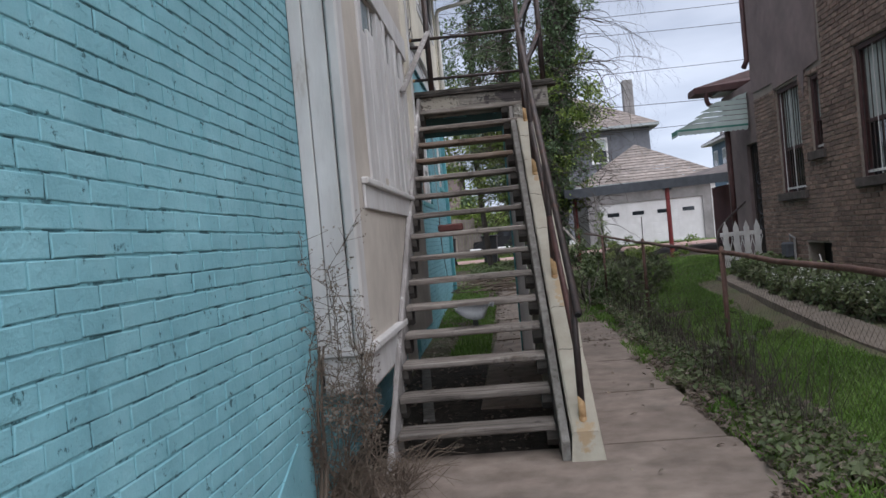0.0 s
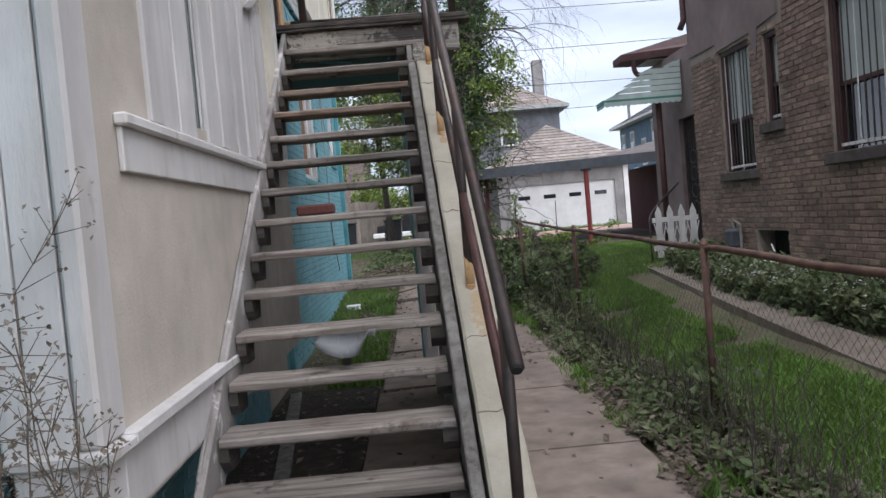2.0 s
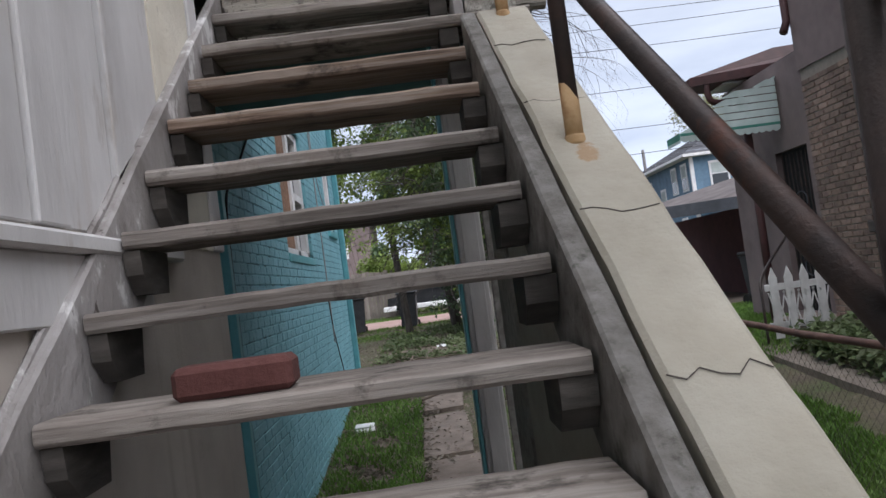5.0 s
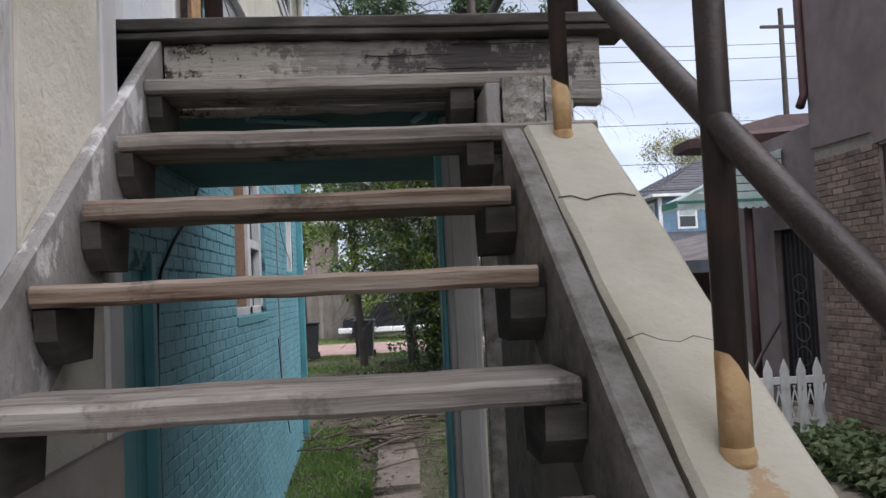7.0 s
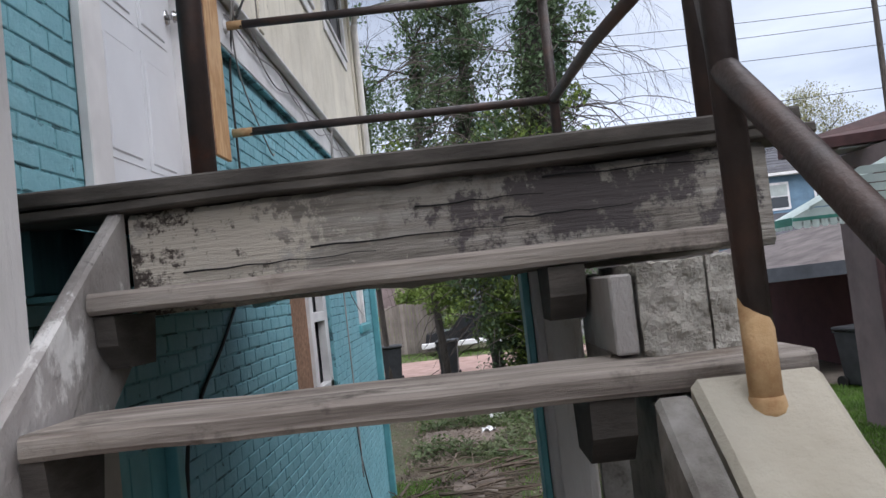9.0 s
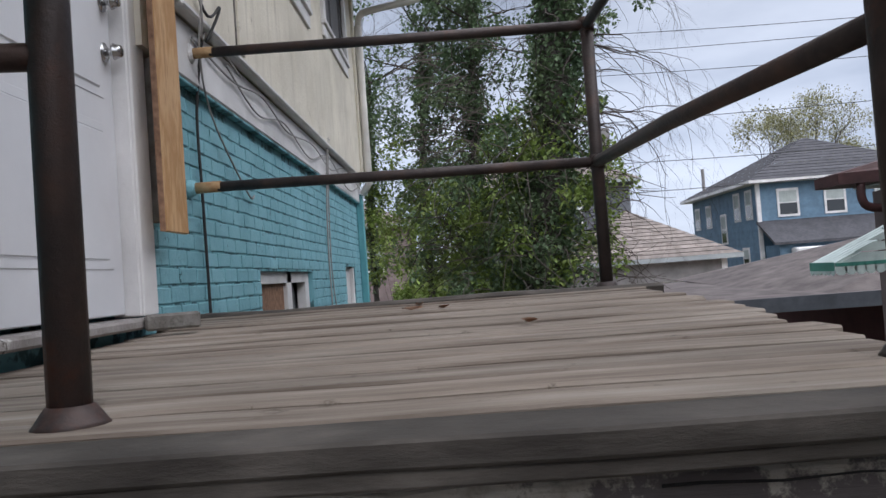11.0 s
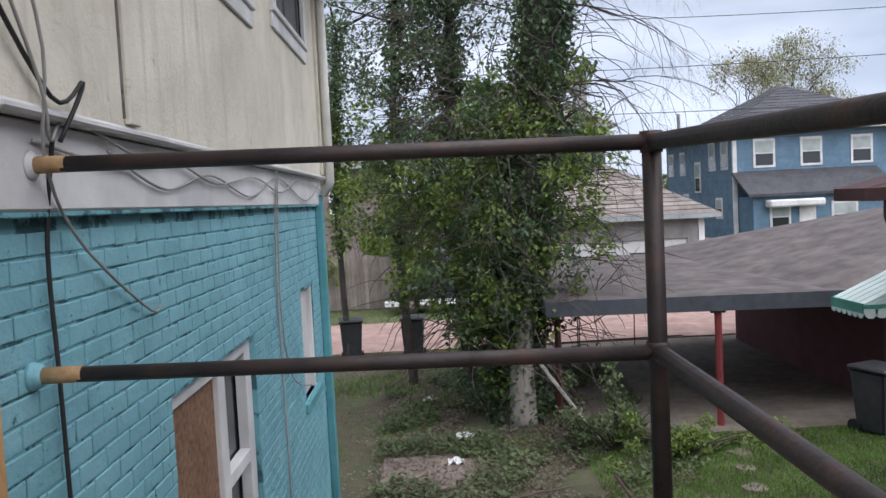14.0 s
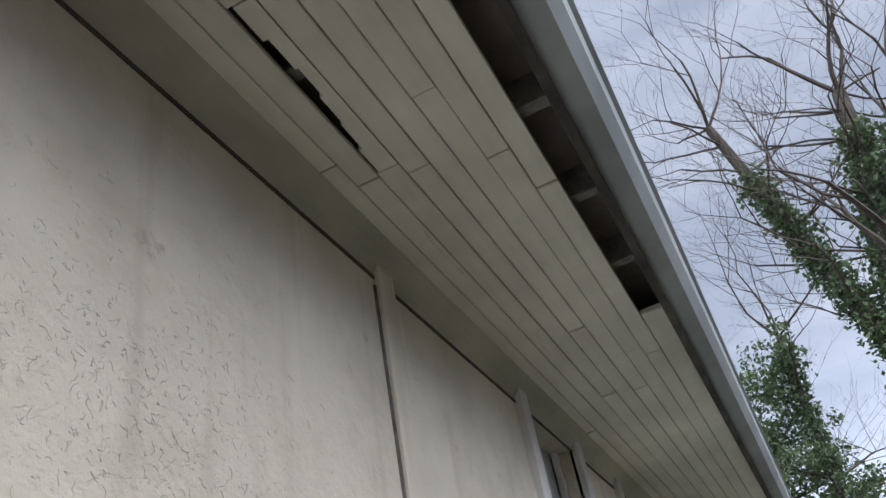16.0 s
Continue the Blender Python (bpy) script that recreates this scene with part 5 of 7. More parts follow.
part("side_edge", new_box(AX, 4.95, AY0 - 0.02, AY0 - 0.003, 3.262, 3.3, bev=0.002), AWNING_EDGE, awn, "dark green edge")
for k in range(14):
    xk = AX + 0.05 + k * 0.097
    part("scallop", tube(bmesh.new(), [(xk, AY0 - 0.018, 3.235), (xk, AY0 - 0.006, 3.235)], 0.06, 10), AWNING, awn, "pale scallop")
awn_post = thing("awning_post", "dark maroon iron awning post", "post", (4.62, 16.4, 0.4))
part("shaft", tube(bmesh.new(), [(4.62, 16.4, 0.4), (4.62, 16.4, 3.72)], 0.055, 10), DARK_TRIM, awn_post, "", True)
part("handrail", tube(bmesh.new(), curve_points([(3.9, 15.05, 0.5), (3.9, 15.05, 1.0), (4.0, 15.2, 1.3), (4.7, 15.9, 1.75)], 12), 0.018, 8), IRON, awn_post, "", True)
pk = thing("picket_gate", "short worn white picket panel leaning by the steps", "fence", (4.3, 15, 0.6))
for i in range(4):
    x = 3.98 + i * 0.19
    bm = bmesh.new()
    o = [(x, 0.55), (x + 0.1, 0.55), (x + 0.1, 1.27), (x + 0.05, 1.4), (x, 1.27)]
    fa, fb = [bm.verts.new((p, 14.98, q)) for p, q in o], [bm.verts.new((p, 15.0, q)) for p, q in o]
    bm.faces.new(fa)
    bm.faces.new(fb[::-1])
    for j in range(5):
        bm.faces.new((fb[j], fb[(j + 1) % 5], fa[(j + 1) % 5], fa[j]))
    part("picket", bm, PICKET, pk)
for z in (0.66, 1.12):
    part("rail", new_box(3.93, 4.69, 15.002, 15.03, z, z + 0.08, bev=0.004), PICKET, pk)
for i in range(8):
    for s in (1, -1):
        a = 3.95 + i * 0.09
        part("lattice_strip", new_box(-0.008, 0.008, -0.002, 0.002, 0, 0.46, m=Matrix.Translation((a if s > 0 else a + 0.1, 14.975, 0.66)) @ Matrix.Rotation(radians(13 * s), 4, "Y")), PICKET, pk)

# ---- carport, garages, far houses ----
carport = thing("carport", "flat-roofed carport on red steel posts", "carport", (4.5, 25, 0.5))
bm = bmesh.new()
pts = [(1.75, 22.3), (11, 20.8), (11, 28.8), (1.9, 28.8)]
hz = [2.62, 2.72, 2.88, 2.8]
top = [bm.verts.new((x, y, z)) for (x, y), z in zip(pts, hz)]
bot = [bm.verts.new((x, y, z - 0.06)) for (x, y), z in zip(pts, hz)]
bm.faces.new(top)
bm.faces.new(bot[::-1])
for i in range(4):
    bm.faces.new((bot[i], bot[(i + 1) % 4], top[(i + 1) % 4], top[i]))
part("roof", bm, FLAT_ROOF, carport)
bm = bmesh.new()
fa = [bm.verts.new(p) for p in ((1.72, 22.26, 2.38), (11, 20.76, 2.48), (11, 20.76, 2.73), (1.72, 22.26, 2.63), (1.72, 22.3, 2.38), (11, 20.8, 2.48), (11, 20.8, 2.73), (1.72, 22.3, 2.63))]
for f in ((0, 1, 2, 3), (7, 6, 5, 4), (0, 4, 5, 1), (3, 2, 6, 7), (0, 3, 7, 4), (1, 5, 6, 2)):
    bm.faces.new([fa[i] for i in f])
part("fascia", bm, FASCIA_BLUE, carport)
part("side_fascia", new_box(1.7, 1.74, 22.3, 28.8, 2.42, 2.66, bev=0.004), FASCIA_BLUE, carport)
for x, y, m in ((4.45, 21.95, RED_PAINT), (2.05, 23.2, RED_PAINT), (1.95, 22.5, DARK_TRIM), (2.05, 28.4, DARK_TRIM)):
    part("post", tube(bmesh.new(), [(x, y, 0.4), (x, y, 2.5)], 0.06 if m is RED_PAINT else 0.035, 8), m, carport)
    part("bracket", new_box(x - 0.12, x + 0.12, y - 0.03, y + 0.03, 2.36, 2.46, bev=0.01), FASCIA_BLUE, carport)
for x in (2.6, 3.4, 3.44, 4.8):
    part("rod", tube(bmesh.new(), [(x, 28.6, 0.5), (x + 0.02, 28.6, 1.75)], 0.015, 6), IRON, carport)
part("bar", tube(bmesh.new(), [(2.0, 28.6, 0.75), (6.0, 28.6, 0.78)], 0.015, 6), IRON, carport)
mg = thing("maroon_garage", "maroon boarded garage with a dark hipped roof", "garage", (7, 25, 0.4))
part("wall", wall_boxes(bmesh.new(), "y", 22.4, 22.6, 7.4, 12, 0.3, 2.5, [(8.0, 8.5, 1.5, 2.0)]), MAROON_WALL, mg)
part("wall", new_box(7.4, 7.6, 22.6, 28.8, 0.3, 2.55), MAROON_WALL, mg)
part("window", new_box(8.0, 8.5, 22.5, 22.52, 1.5, 2.0), DARK_GLASS, mg)
bm = bmesh.new()
v = [bm.verts.new(p) for p in ((5.9, 21.68, 2.60), (14.5, 21.3, 2.75), (14.5, 29.5, 2.75), (5.6, 29.5, 2.88), (11, 24.5, 4.0), (11.5, 26.5, 4.0))]
for f in ((0, 1, 4), (1, 2, 5, 4), (2, 3, 5), (3, 0, 4, 5), (0, 3, 2, 1)):
    bm.faces.new([v[i] for i in f])
part("roof", bm, FLAT_ROOF, mg)


def hip_roof(parent, x0, x1, y0, y1, z, top, mat, ridge=0.35, thick=0.18, name="roof"):
    bm = bmesh.new()
    cx, cy = (x0 + x1) / 2, (y0 + y1) / 2
    w, d = x1 - x0, y1 - y0
    if w >= d:
        r = ((x0 + d * 0.5, cy), (x1 - d * 0.5, cy)) if w > d + 0.2 else ((cx - 0.05, cy), (cx + 0.05, cy))
    else:
        r = ((cx, y0 + w * 0.5), (cx, y1 - w * 0.5))
    base = [(x0, y0), (x1, y0), (x1, y1), (x0, y1)]
    n = 14
    peak = [r[0], r[1], r[1], r[0]] if w >= d else [r[0], r[0], r[1], r[1]]
    for s in range(4):
        a0, a1, p0, p1 = base[s], base[(s + 1) % 4], peak[s], peak[(s + 1) % 4]
        for k in range(n):
            t0, t1 = k / n, (k + 1) / n
            zz0, zz1 = z + (top - z) * t0, z + (top - z) * t1
            lerp = lambda a, b, t: (a[0] + (b[0] - a[0]) * t, a[1] + (b[1] - a[1]) * t)
            q = [(*lerp(a0, p0, t0), zz0), (*lerp(a1, p1, t0), zz0), (*lerp(a1, p1, t1), zz1 - 0.02), (*lerp(a0, p0, t1), zz1 - 0.02)]
            if (Vector(q[2]) - Vector(q[3])).length < 1e-3:
                q = q[:3]
            bm.faces.new([bm.verts.new(p) for p in q])
    tagged(part(name, bm, mat, parent), "", "", "", "stuff")
    part("eave_board", new_box(x0, x1, y0, y1, z - thick, z - 0.01), WHITE_TRIM if mat is SLATE else GUTTER, parent)


def siding(parent, x0, x1, y0, y1, z0, z1, mat, course=0.16):
    bm = bmesh.new()
    z = z0
    while z < z1:
        e = 0.018
        b = [bm.verts.new((x, y, z)) for x, y in ((x0 - e, y0 - e), (x1 + e, y0 - e), (x1 + e, y1 + e), (x0 - e, y1 + e))]
        t = [bm.verts.new((x, y, min(z + course, z1))) for x, y in ((x0, y0), (x1, y0), (x1, y1), (x0, y1))]
        for i in range(4):
            bm.faces.new((b[i], b[(i + 1) % 4], t[(i + 1) % 4], t[i]))
        bm.faces.new(b[::-1])
        bm.faces.new(t)
        z += course
    tagged(part("wall", bm, mat, parent), "", "", "", "stuff")


def far_window(parent, face, u, z0, w, h, at):
    """A framed sash window on a far wall; face is y (front) or x (side)."""
    def bx(a, b, c, d, p, q, mat, nm, owner):
        if face == "y":
            return part(nm, new_box(a, b, at - q, at - p, c, d), mat, owner)
        return part(nm, new_box(at - q, at - p, a, b, c, d), mat, owner)
    f = bx(u - 0.13, u + w + 0.13, z0 - 0.13, z0 + h + 0.15, 0.0, 0.06, WHITE_TRIM, "window", parent)
    bx(u, u + w, z0, z0 + h * 0.48, 0.055, 0.068, DARK_GLASS, "pane", f)
    bx(u, u + w, z0 + h * 0.53, z0 + h, 0.055, 0.068, CURTAIN, "pane", f)


blue = thing("blue_house", "two-storey blue sided house with white windows and a dark hipped roof", "house", (22, 60, 0.6))
siding(blue, 17.4, 28, 54, 66.5, 0.6, 7.45, BLUE_SIDING, 0.2)
hip_roof(blue, 16.7, 28.7, 53.3, 67.2, 7.55, 10.6, SLATE)
for u in (18.6, 21.3, 24.2, 26.4):
    far_window(blue, "y", u, 5.5, 1.0, 1.35, 54)
for u, z, h in ((55.0, 5.5, 1.5), (57.0, 5.5, 1.5), (59.6, 4.2, 1.7), (62.5, 5.4, 1.3), (65.0, 5.4, 1.3), (56.0, 2.6, 1.0), (62.0, 2.9, 1.0)):
    far_window(blue, "x", u, z, 0.8, h, 17.4)
for x in (17.36,):
    part("corner_board", new_box(17.3, 17.52, 53.93, 54.1, 0.6, 7.4), WHITE_TRIM, blue)
bm = bmesh.new()
v = [bm.verts.new(p) for p in ((17.2, 51.6, 3.9), (25.5, 51.6, 3.9), (25.5, 54, 5.2), (17.2, 54, 5.2), (17.2, 51.6, 3.75), (25.5, 51.6, 3.75), (25.5, 54, 5.05), (17.2, 54, 5.05))]
for f in ((0, 1, 2, 3), (7, 6, 5, 4), (0, 4, 5, 1), (3, 7, 4, 0), (1, 5, 6, 2)):
    bm.faces.new([v[i] for i in f])
part("porch_roof", bm, SLATE, blue)
siding(blue, 17.6, 25.2, 52.0, 53.95, 0.6, 3.75, BLUE_SIDING, 0.2)
far_window(blue, "y", 18.6, 2.0, 0.9, 1.2, 52.0)
far_window(blue, "y", 22.0, 2.0, 1.2, 1.2, 52.0)
part("door", new_box(20.1, 21.0, 51.93, 51.99, 0.9, 3.1), WHITE_TRIM, blue)
part("awning", new_box(18.2, 21.2, 51.2, 52.0, 3.15, 3.55, bev=0.08), WHITE_TRIM, blue)
part("vent_pipe", tube(bmesh.new(), [(17.7, 64.5, 7.5), (17.7, 64.5, 9.6)], 0.12, 8), GARAGE_GREY, blue)
grey = thing("grey_house", "grey two-storey house with a brown hipped roof and chimney", "house", (7, 60, 0.6))
siding(grey, 0.5, 10.3, 55, 66, 0.6, 8.2, GREY_SIDING, 0.22)
hip_roof(grey, -0.1, 10.9, 54.3, 66.7, 8.3, 11.6, SHINGLE)
for u in (3.2, 6.4):
    far_window(grey, "y", u, 6.0, 0.9, 1.5, 55)
part("chimney", new_box(9.2, 9.9, 57.5, 58.3, 8.0, 11.9, bev=0.03), GARAGE_GREY, grey)
gar = thing("garage", "grey two-car garage with a white panelled door", "garage", (7, 40, 0.6))
part("wall", wall_boxes(bmesh.new(), "y", 38, 38.2, 3.95, 9.9, 0.4, 3.4, [(4.5, 9.3, 0.4, 2.6)]), GARAGE_GREY, gar)
part("side_wall", new_box(3.95, 4.15, 38.2, 44, 0.4, 3.4), GARAGE_GREY, gar)
part("side_wall", new_box(9.7, 9.9, 38.2, 44, 0.4, 3.4), GARAGE_GREY, gar)
part("corner_board", new_box(9.72, 9.93, 37.96, 38.0, 0.5, 3.35), WHITE_TRIM, gar)
hip_roof(gar, 3.4, 10.4, 37.5, 44.6, 3.5, 5.6, SHINGLE)
gd = part("door", new_box(4.5, 9.3, 38.1, 38.16, 0.45, 2.6), GARAGE_DOOR, gar)
for r in range(4):
    for c in range(8):
        part("panel", new_box(4.56 + c * 0.6, 5.1 + c * 0.6, 38.092, 38.1, 0.5 + r * 0.53, 0.98 + r * 0.53, bev=0.003), GARAGE_DOOR, gd)
for c in range(4):
    part("pane", new_box(4.85 + c * 1.17, 5.4 + c * 1.17, 38.08, 38.091, 1.95, 2.13), DARK_GLASS, gd)
bf = thing("board_fence", "grey weathered board fence across the alley", "fence", (-4, 38, 0.6))
rng = random.Random(21)
for i in range(52):
    x = -9 + i * 0.15
    part("board", new_box(x, x + 0.14, 38 + rng.uniform(-0.01, 0.01), 38.03, 0.6, 2.5 + rng.uniform(-0.05, 0.05)), FENCE_WOOD, bf)
bf2 = thing("board_fence", "low brown board fence beside the garage", "fence", (12, 42, 0.6))
for i in range(40):
    x = 10.2 + i * 0.15
    part("board", new_box(x, x + 0.14, 42, 42.03, 0.6, 2.3 + rng.uniform(-0.04, 0.04)), FENCE_WOOD, bf2)
rh = thing("red_house", "distant low house with a brown gabled roof", "house", (16, 82, 0.6))
siding(rh, 13, 19, 80, 88, 0.6, 4.0, MAROON_WALL, 0.3)
hip_roof(rh, 12.3, 19.7, 79.3, 88.7, 4.0, 6.5, SHINGLE)
lh = thing("brown_house", "brown house across the alley behind the trees", "house", (-9, 56, 0.6))
siding(lh, -14, -3, 54, 64, 0.6, 6.5, BROWN_STUCCO, 0.3)
hip_roof(lh, -14.6, -2.4, 53.4, 64.6, 6.6, 9.4, SHINGLE)
for u in (-11.5, -8.5, -5.5):
    far_window(lh, "y", u, 4.0, 1.0, 1.5, 54)


def wheelie_bin(loc, turn):
    b = thing("wheelie_bin", "dark grey wheeled rubbish bin with a closed lid", "bin", (0, 0, 0), "rubbish bins")
    bm = bmesh.new()
    lo = [bm.verts.new((x, y, 0.06)) for x, y in ((-0.21, -0.24), (0.21, -0.24), (0.21, 0.24), (-0.21, 0.24))]
    hi = [bm.verts.new((x, y, 1.0)) for x, y in ((-0.27, -0.3), (0.27, -0.3), (0.27, 0.32), (-0.27, 0.32))]
    for i in range(4):
        bm.faces.new((lo[i], lo[(i + 1) % 4], hi[(i + 1) % 4], hi[i]))
    bm.faces.new(lo[::-1])
    bm.faces.new(hi)
    bmesh.ops.bevel(bm, geom=bm.edges[:], offset=0.025, segments=2, affect="EDGES")
    part("body", bm, PLASTIC, b)
    part("lid", new_box(-0.3, 0.3, -0.34, 0.34, 1.0, 1.07, bev=0.025), PLASTIC, b)
    part("handle", tube(bmesh.new(), [(-0.22, 0.38, 0.97), (0.22, 0.38, 0.97)], 0.018, 8), PLASTIC, b)
    for x in (-0.25, 0.25):
        part("wheel", tube(bmesh.new(), [(x - 0.025, 0.24, 0.11), (x + 0.025, 0.24, 0.11)], 0.11, 14), RUBBER, b)
    b.matrix_basis = pose(*loc, 0, 0, turn)
    return b


b0 = wheelie_bin((-2.15, 28.7, rise(-2, 28.7) - 0.02), 5)
copy_thing(b0, pose(-0.63, 28.6, rise(-0.6, 28.6) - 0.02, 0, 0, -4))
copy_thing(b0, pose(6.62, 21.2, rise(6.6, 21.2) - 0.02, 0, 0, 20))

car = thing("parked_pickup", "dark parked pickup seen through leaves across the alley", "vehicle", (0, 37, 0.6))
bm = bmesh.new()
prof = [(-1.6, 0.95), (-1.55, 1.35), (-0.6, 1.45), (-0.2, 1.95), (0.9, 1.98), (1.15, 1.5), (2.9, 1.45), (2.95, 0.95)]
fa, fb = [bm.verts.new((x, 36.2, z)) for x, z in prof], [bm.verts.new((x, 37.8, z)) for x, z in prof]
bm.faces.new(fa)
bm.faces.new(fb[::-1])
for i in range(len(prof)):
    bm.faces.new((fb[i], fb[(i + 1) % len(prof)], fa[(i + 1) % len(prof)], fa[i]))
part("body", bm, VEHICLE, car)
part("window", new_box(-0.15, 0.85, 36.18, 36.2, 1.52, 1.88), DARK_GLASS, car)
part("bumper", new_box(-1.75, 3.05, 36.15, 36.3, 0.85, 1.05, bev=0.03), WHITE_PLASTIC, car)
for x in (-0.9, 2.2):
    w = part("wheel", tube(bmesh.new(), [(x, 36.15, 0.92), (x, 36.4, 0.92)], 0.36, 18), RUBBER, car)
    part("rim", tube(bmesh.new(), [(x, 36.13, 0.92), (x, 36.16, 0.92)], 0.2, 14), CHROME, w)

# utility pole and overhead wires
pole = thing("utility_pole", "wooden utility pole with a crossarm", "pole", (18.2, 40, 0.5))
part("shaft", tube(bmesh.new(), [(18.2, 40, 0.5), (18.3, 40, 14.2)], 0.16, 10, 0.11), BARK, pole)
part("crossarm", new_box(17.3, 19.3, 39.9, 40.02, 13.3, 13.42), BARK, pole)
for i, (za, zb, y) in enumerate(((13.2, 12.6, 40), (11.4, 11.0, 40), (9.3, 9.2, 40), (7.8, 7.4, 40), (12.2, 12.0, 40), (6.4, 6.3, 40))):
    wire = tube(bmesh.new(), curve_points([(-40, y, za + 1.0), (-8, y, za), (18.2, y, zb), (60, y, zb + 1.5)], 40), 0.014, 5)
    tagged(part("overhead_wire", wire, CABLE), "thin black overhead utility wire against the sky", "cable", "overhead wires")

# ---- cables on the house ----
def cable(name, pts, r, mat, label, n=30):
    return tagged(part(name, tube(bmesh.new(), curve_points(pts, n), r, 6), mat, None, "", True), label, "cable", "cables on the wall")


cable("black_cable", [(-1.22, 11.78, 4.62), (-1.27, 11.8, 4.3), (-1.275, 11.82, 3.9), (-1.275, 11.83, 3.4), (-1.275, 11.83, 3.15)], 0.007, CABLE, "thin black cable hanging down the turquoise wall")
cable("grey_cable", [(-1.25, 11.14, 5.72), (-1.165, 11.2, 5.58), (-1.155, 11.3, 5.2), (-1.17, 11.62, 4.75), (-1.2, 11.72, 4.6), (-1.22, 11.9, 4.68), (-1.22, 12.4, 4.6)], 0.0055, CABLE_GREY, "looped grey cable running down beside the door")
cable("grey_cable", [(-1.25, 11.16, 5.74), (-1.145, 11.2, 5.62), (-1.13, 11.38, 5.25), (-1.155, 11.62, 4.85), (-1.21, 11.7, 4.55), (-1.26, 12.0, 4.3), (-1.27, 12.6, 4.0), (-1.275, 12.75, 4.0)], 0.0055, CABLE_GREY, "looped grey cable running down beside the door")
cable("black_cable", [(-1.24, 11.15, 5.7), (-1.16, 11.16, 5.5), (-1.16, 11.25, 5.1), (-1.18, 11.7, 4.72), (-1.15, 11.85, 4.78), (-1.2, 11.78, 4.6)], 0.007, CABLE, "black cable bent round the plywood edge")
cable("grey_cable", [(-1.24, 11.7, 4.6), (-1.23, 12.3, 4.55), (-1.225, 12.9, 4.6), (-1.23, 13.6, 4.52), (-1.225, 14.5, 4.58), (-1.23, 15.4, 4.5), (-1.22, 16.3, 4.62), (-1.23, 17.6, 4.55)], 0.0055, CABLE_GREY, "drooping grey cable along the white band", 60)
cable("grey_cable", [(-1.23, 12.2, 4.6), (-1.235, 12.8, 4.48), (-1.23, 13.5, 4.56), (-1.235, 14.4, 4.46), (-1.23, 15.3, 4.6), (-1.235, 16.6, 4.44), (-1.22, 17.5, 4.6)], 0.0055, CABLE_GREY, "drooping grey cable along the white band", 60)
cable("grey_cable", [(-1.2, 15.15, 4.75), (-1.24, 15.2, 4.4), (-1.275, 15.25, 3.8), (-1.275, 15.28, 2.8), (-1.27, 15.3, 1.2)], 0.008, CABLE_GREY, "pair of grey cables dropping down the brick")
cable("grey_cable", [(-1.2, 15.22, 4.75), (-1.24, 15.28, 4.4), (-1.27, 15.33, 3.6), (-1.26, 15.6, 3.05), (-1.27, 16.6, 2.75)], 0.006, CABLE_GREY, "thin loose cable curving across the brick")
cable("black_cable", [(-1.285, 11.6, 3.05), (-1.28, 11.2, 2.8), (-1.285, 10.85, 2.6), (-1.28, 10.6, 2.36), (-1.285, 10.58, 1.6), (-1.285, 10.58, 0.4)], 0.009, CABLE, "thick black conduit beside the cellar door")
cable("black_cable", [(-1.28, 16.0, 0.75), (-1.25, 15.6, 0.9), (-1.27, 15.3, 1.4), (-1.28, 15.2, 1.9)], 0.006, CABLE, "loose cable low on the brick wall")
# ---- loose things ----
lb = thing("loose_brick", "old red brick lying on a tread", "brick", (-0.42, 7.3, 1.59))
y8, z8 = tread_at(8)
part("body", new_box(-0.62, -0.39, y8 + 0.03, y8 + 0.13, z8 + 0.001, z8 + 0.065, bev=0.012), RED_BRICK, lb)
wb = thing("wood_block", "small grey wooden block on the deck", "block", (-1.12, 10.95, 3.35))
part("body", new_box(-0.09, 0.09, -0.03, 0.03, 0, 0.055, bev=0.008, m=Matrix.Translation((-1.12, 10.93, 3.352)) @ Matrix.Rotation(radians(25), 4, "Z")), WOOD_SIDE, wb)
rng = random.Random(64)
for x, y, s in ((-0.32, 11.2, 0.035), (-0.2, 11.18, 0.024), (-0.3, 11.42, 0.016), (0.05, 10.45, 0.02)):
    lf = thing("fallen_leaf", "curled dark dead leaf lying on the deck", "leaf", (x, y, deck_z(y)), "leaves on the deck")
    bm = bmesh.new()
    ring = [bm.verts.new((x + 1.4 * s * rng.uniform(0.6, 1.2) * math.cos(a * 0.7854), y + s * rng.uniform(0.5, 1.1) * math.sin(a * 0.7854), deck_z(y) + 0.006 + rng.uniform(0, 0.012))) for a in range(8)]
    mid = bm.verts.new((x, y, deck_z(y) + 0.004))
    for a in range(8):
        bm.faces.new((ring[a], ring[(a + 1) % 8], mid))
    bmesh.ops.solidify(bm, geom=bm.faces[:], thickness=0.002)
    part("blade", bm, OSB, lf)
sm = thing("bent_metal_sheet", "bent grey sheet of metal lying on a tread", "metal sheet", (-0.4, 6.3, 0.81))
y4, z4 = tread_at(4)
bm = bmesh.new()
n, rows = 18, []
for i in range(n):
    u = i / (n - 1)
    lip = 0.955 - 0.32 * u + 0.3 * u * u + (0.75 * (u - 0.7) ** 1.2 if u > 0.7 else 0.0)
    fold = max(0.0, (u - 0.7) / 0.3)
    lip = min(lip, 1.0)
    rows.append([bm.verts.new(p) for p in ((-0.463 + 0.32 * u, 6.165 + 0.03 * abs(u - 0.5), lip), (-0.455 + 0.3 * u, 6.23, 0.5 * lip + 0.485 - 0.03 * fold),
                                           (-0.44 + 0.26 * u, 6.29, 0.975))])
for r, q in zip(rows, rows[1:]):
    for k in range(2):
        bm.faces.new((r[k], q[k], q[k + 1], r[k + 1]))
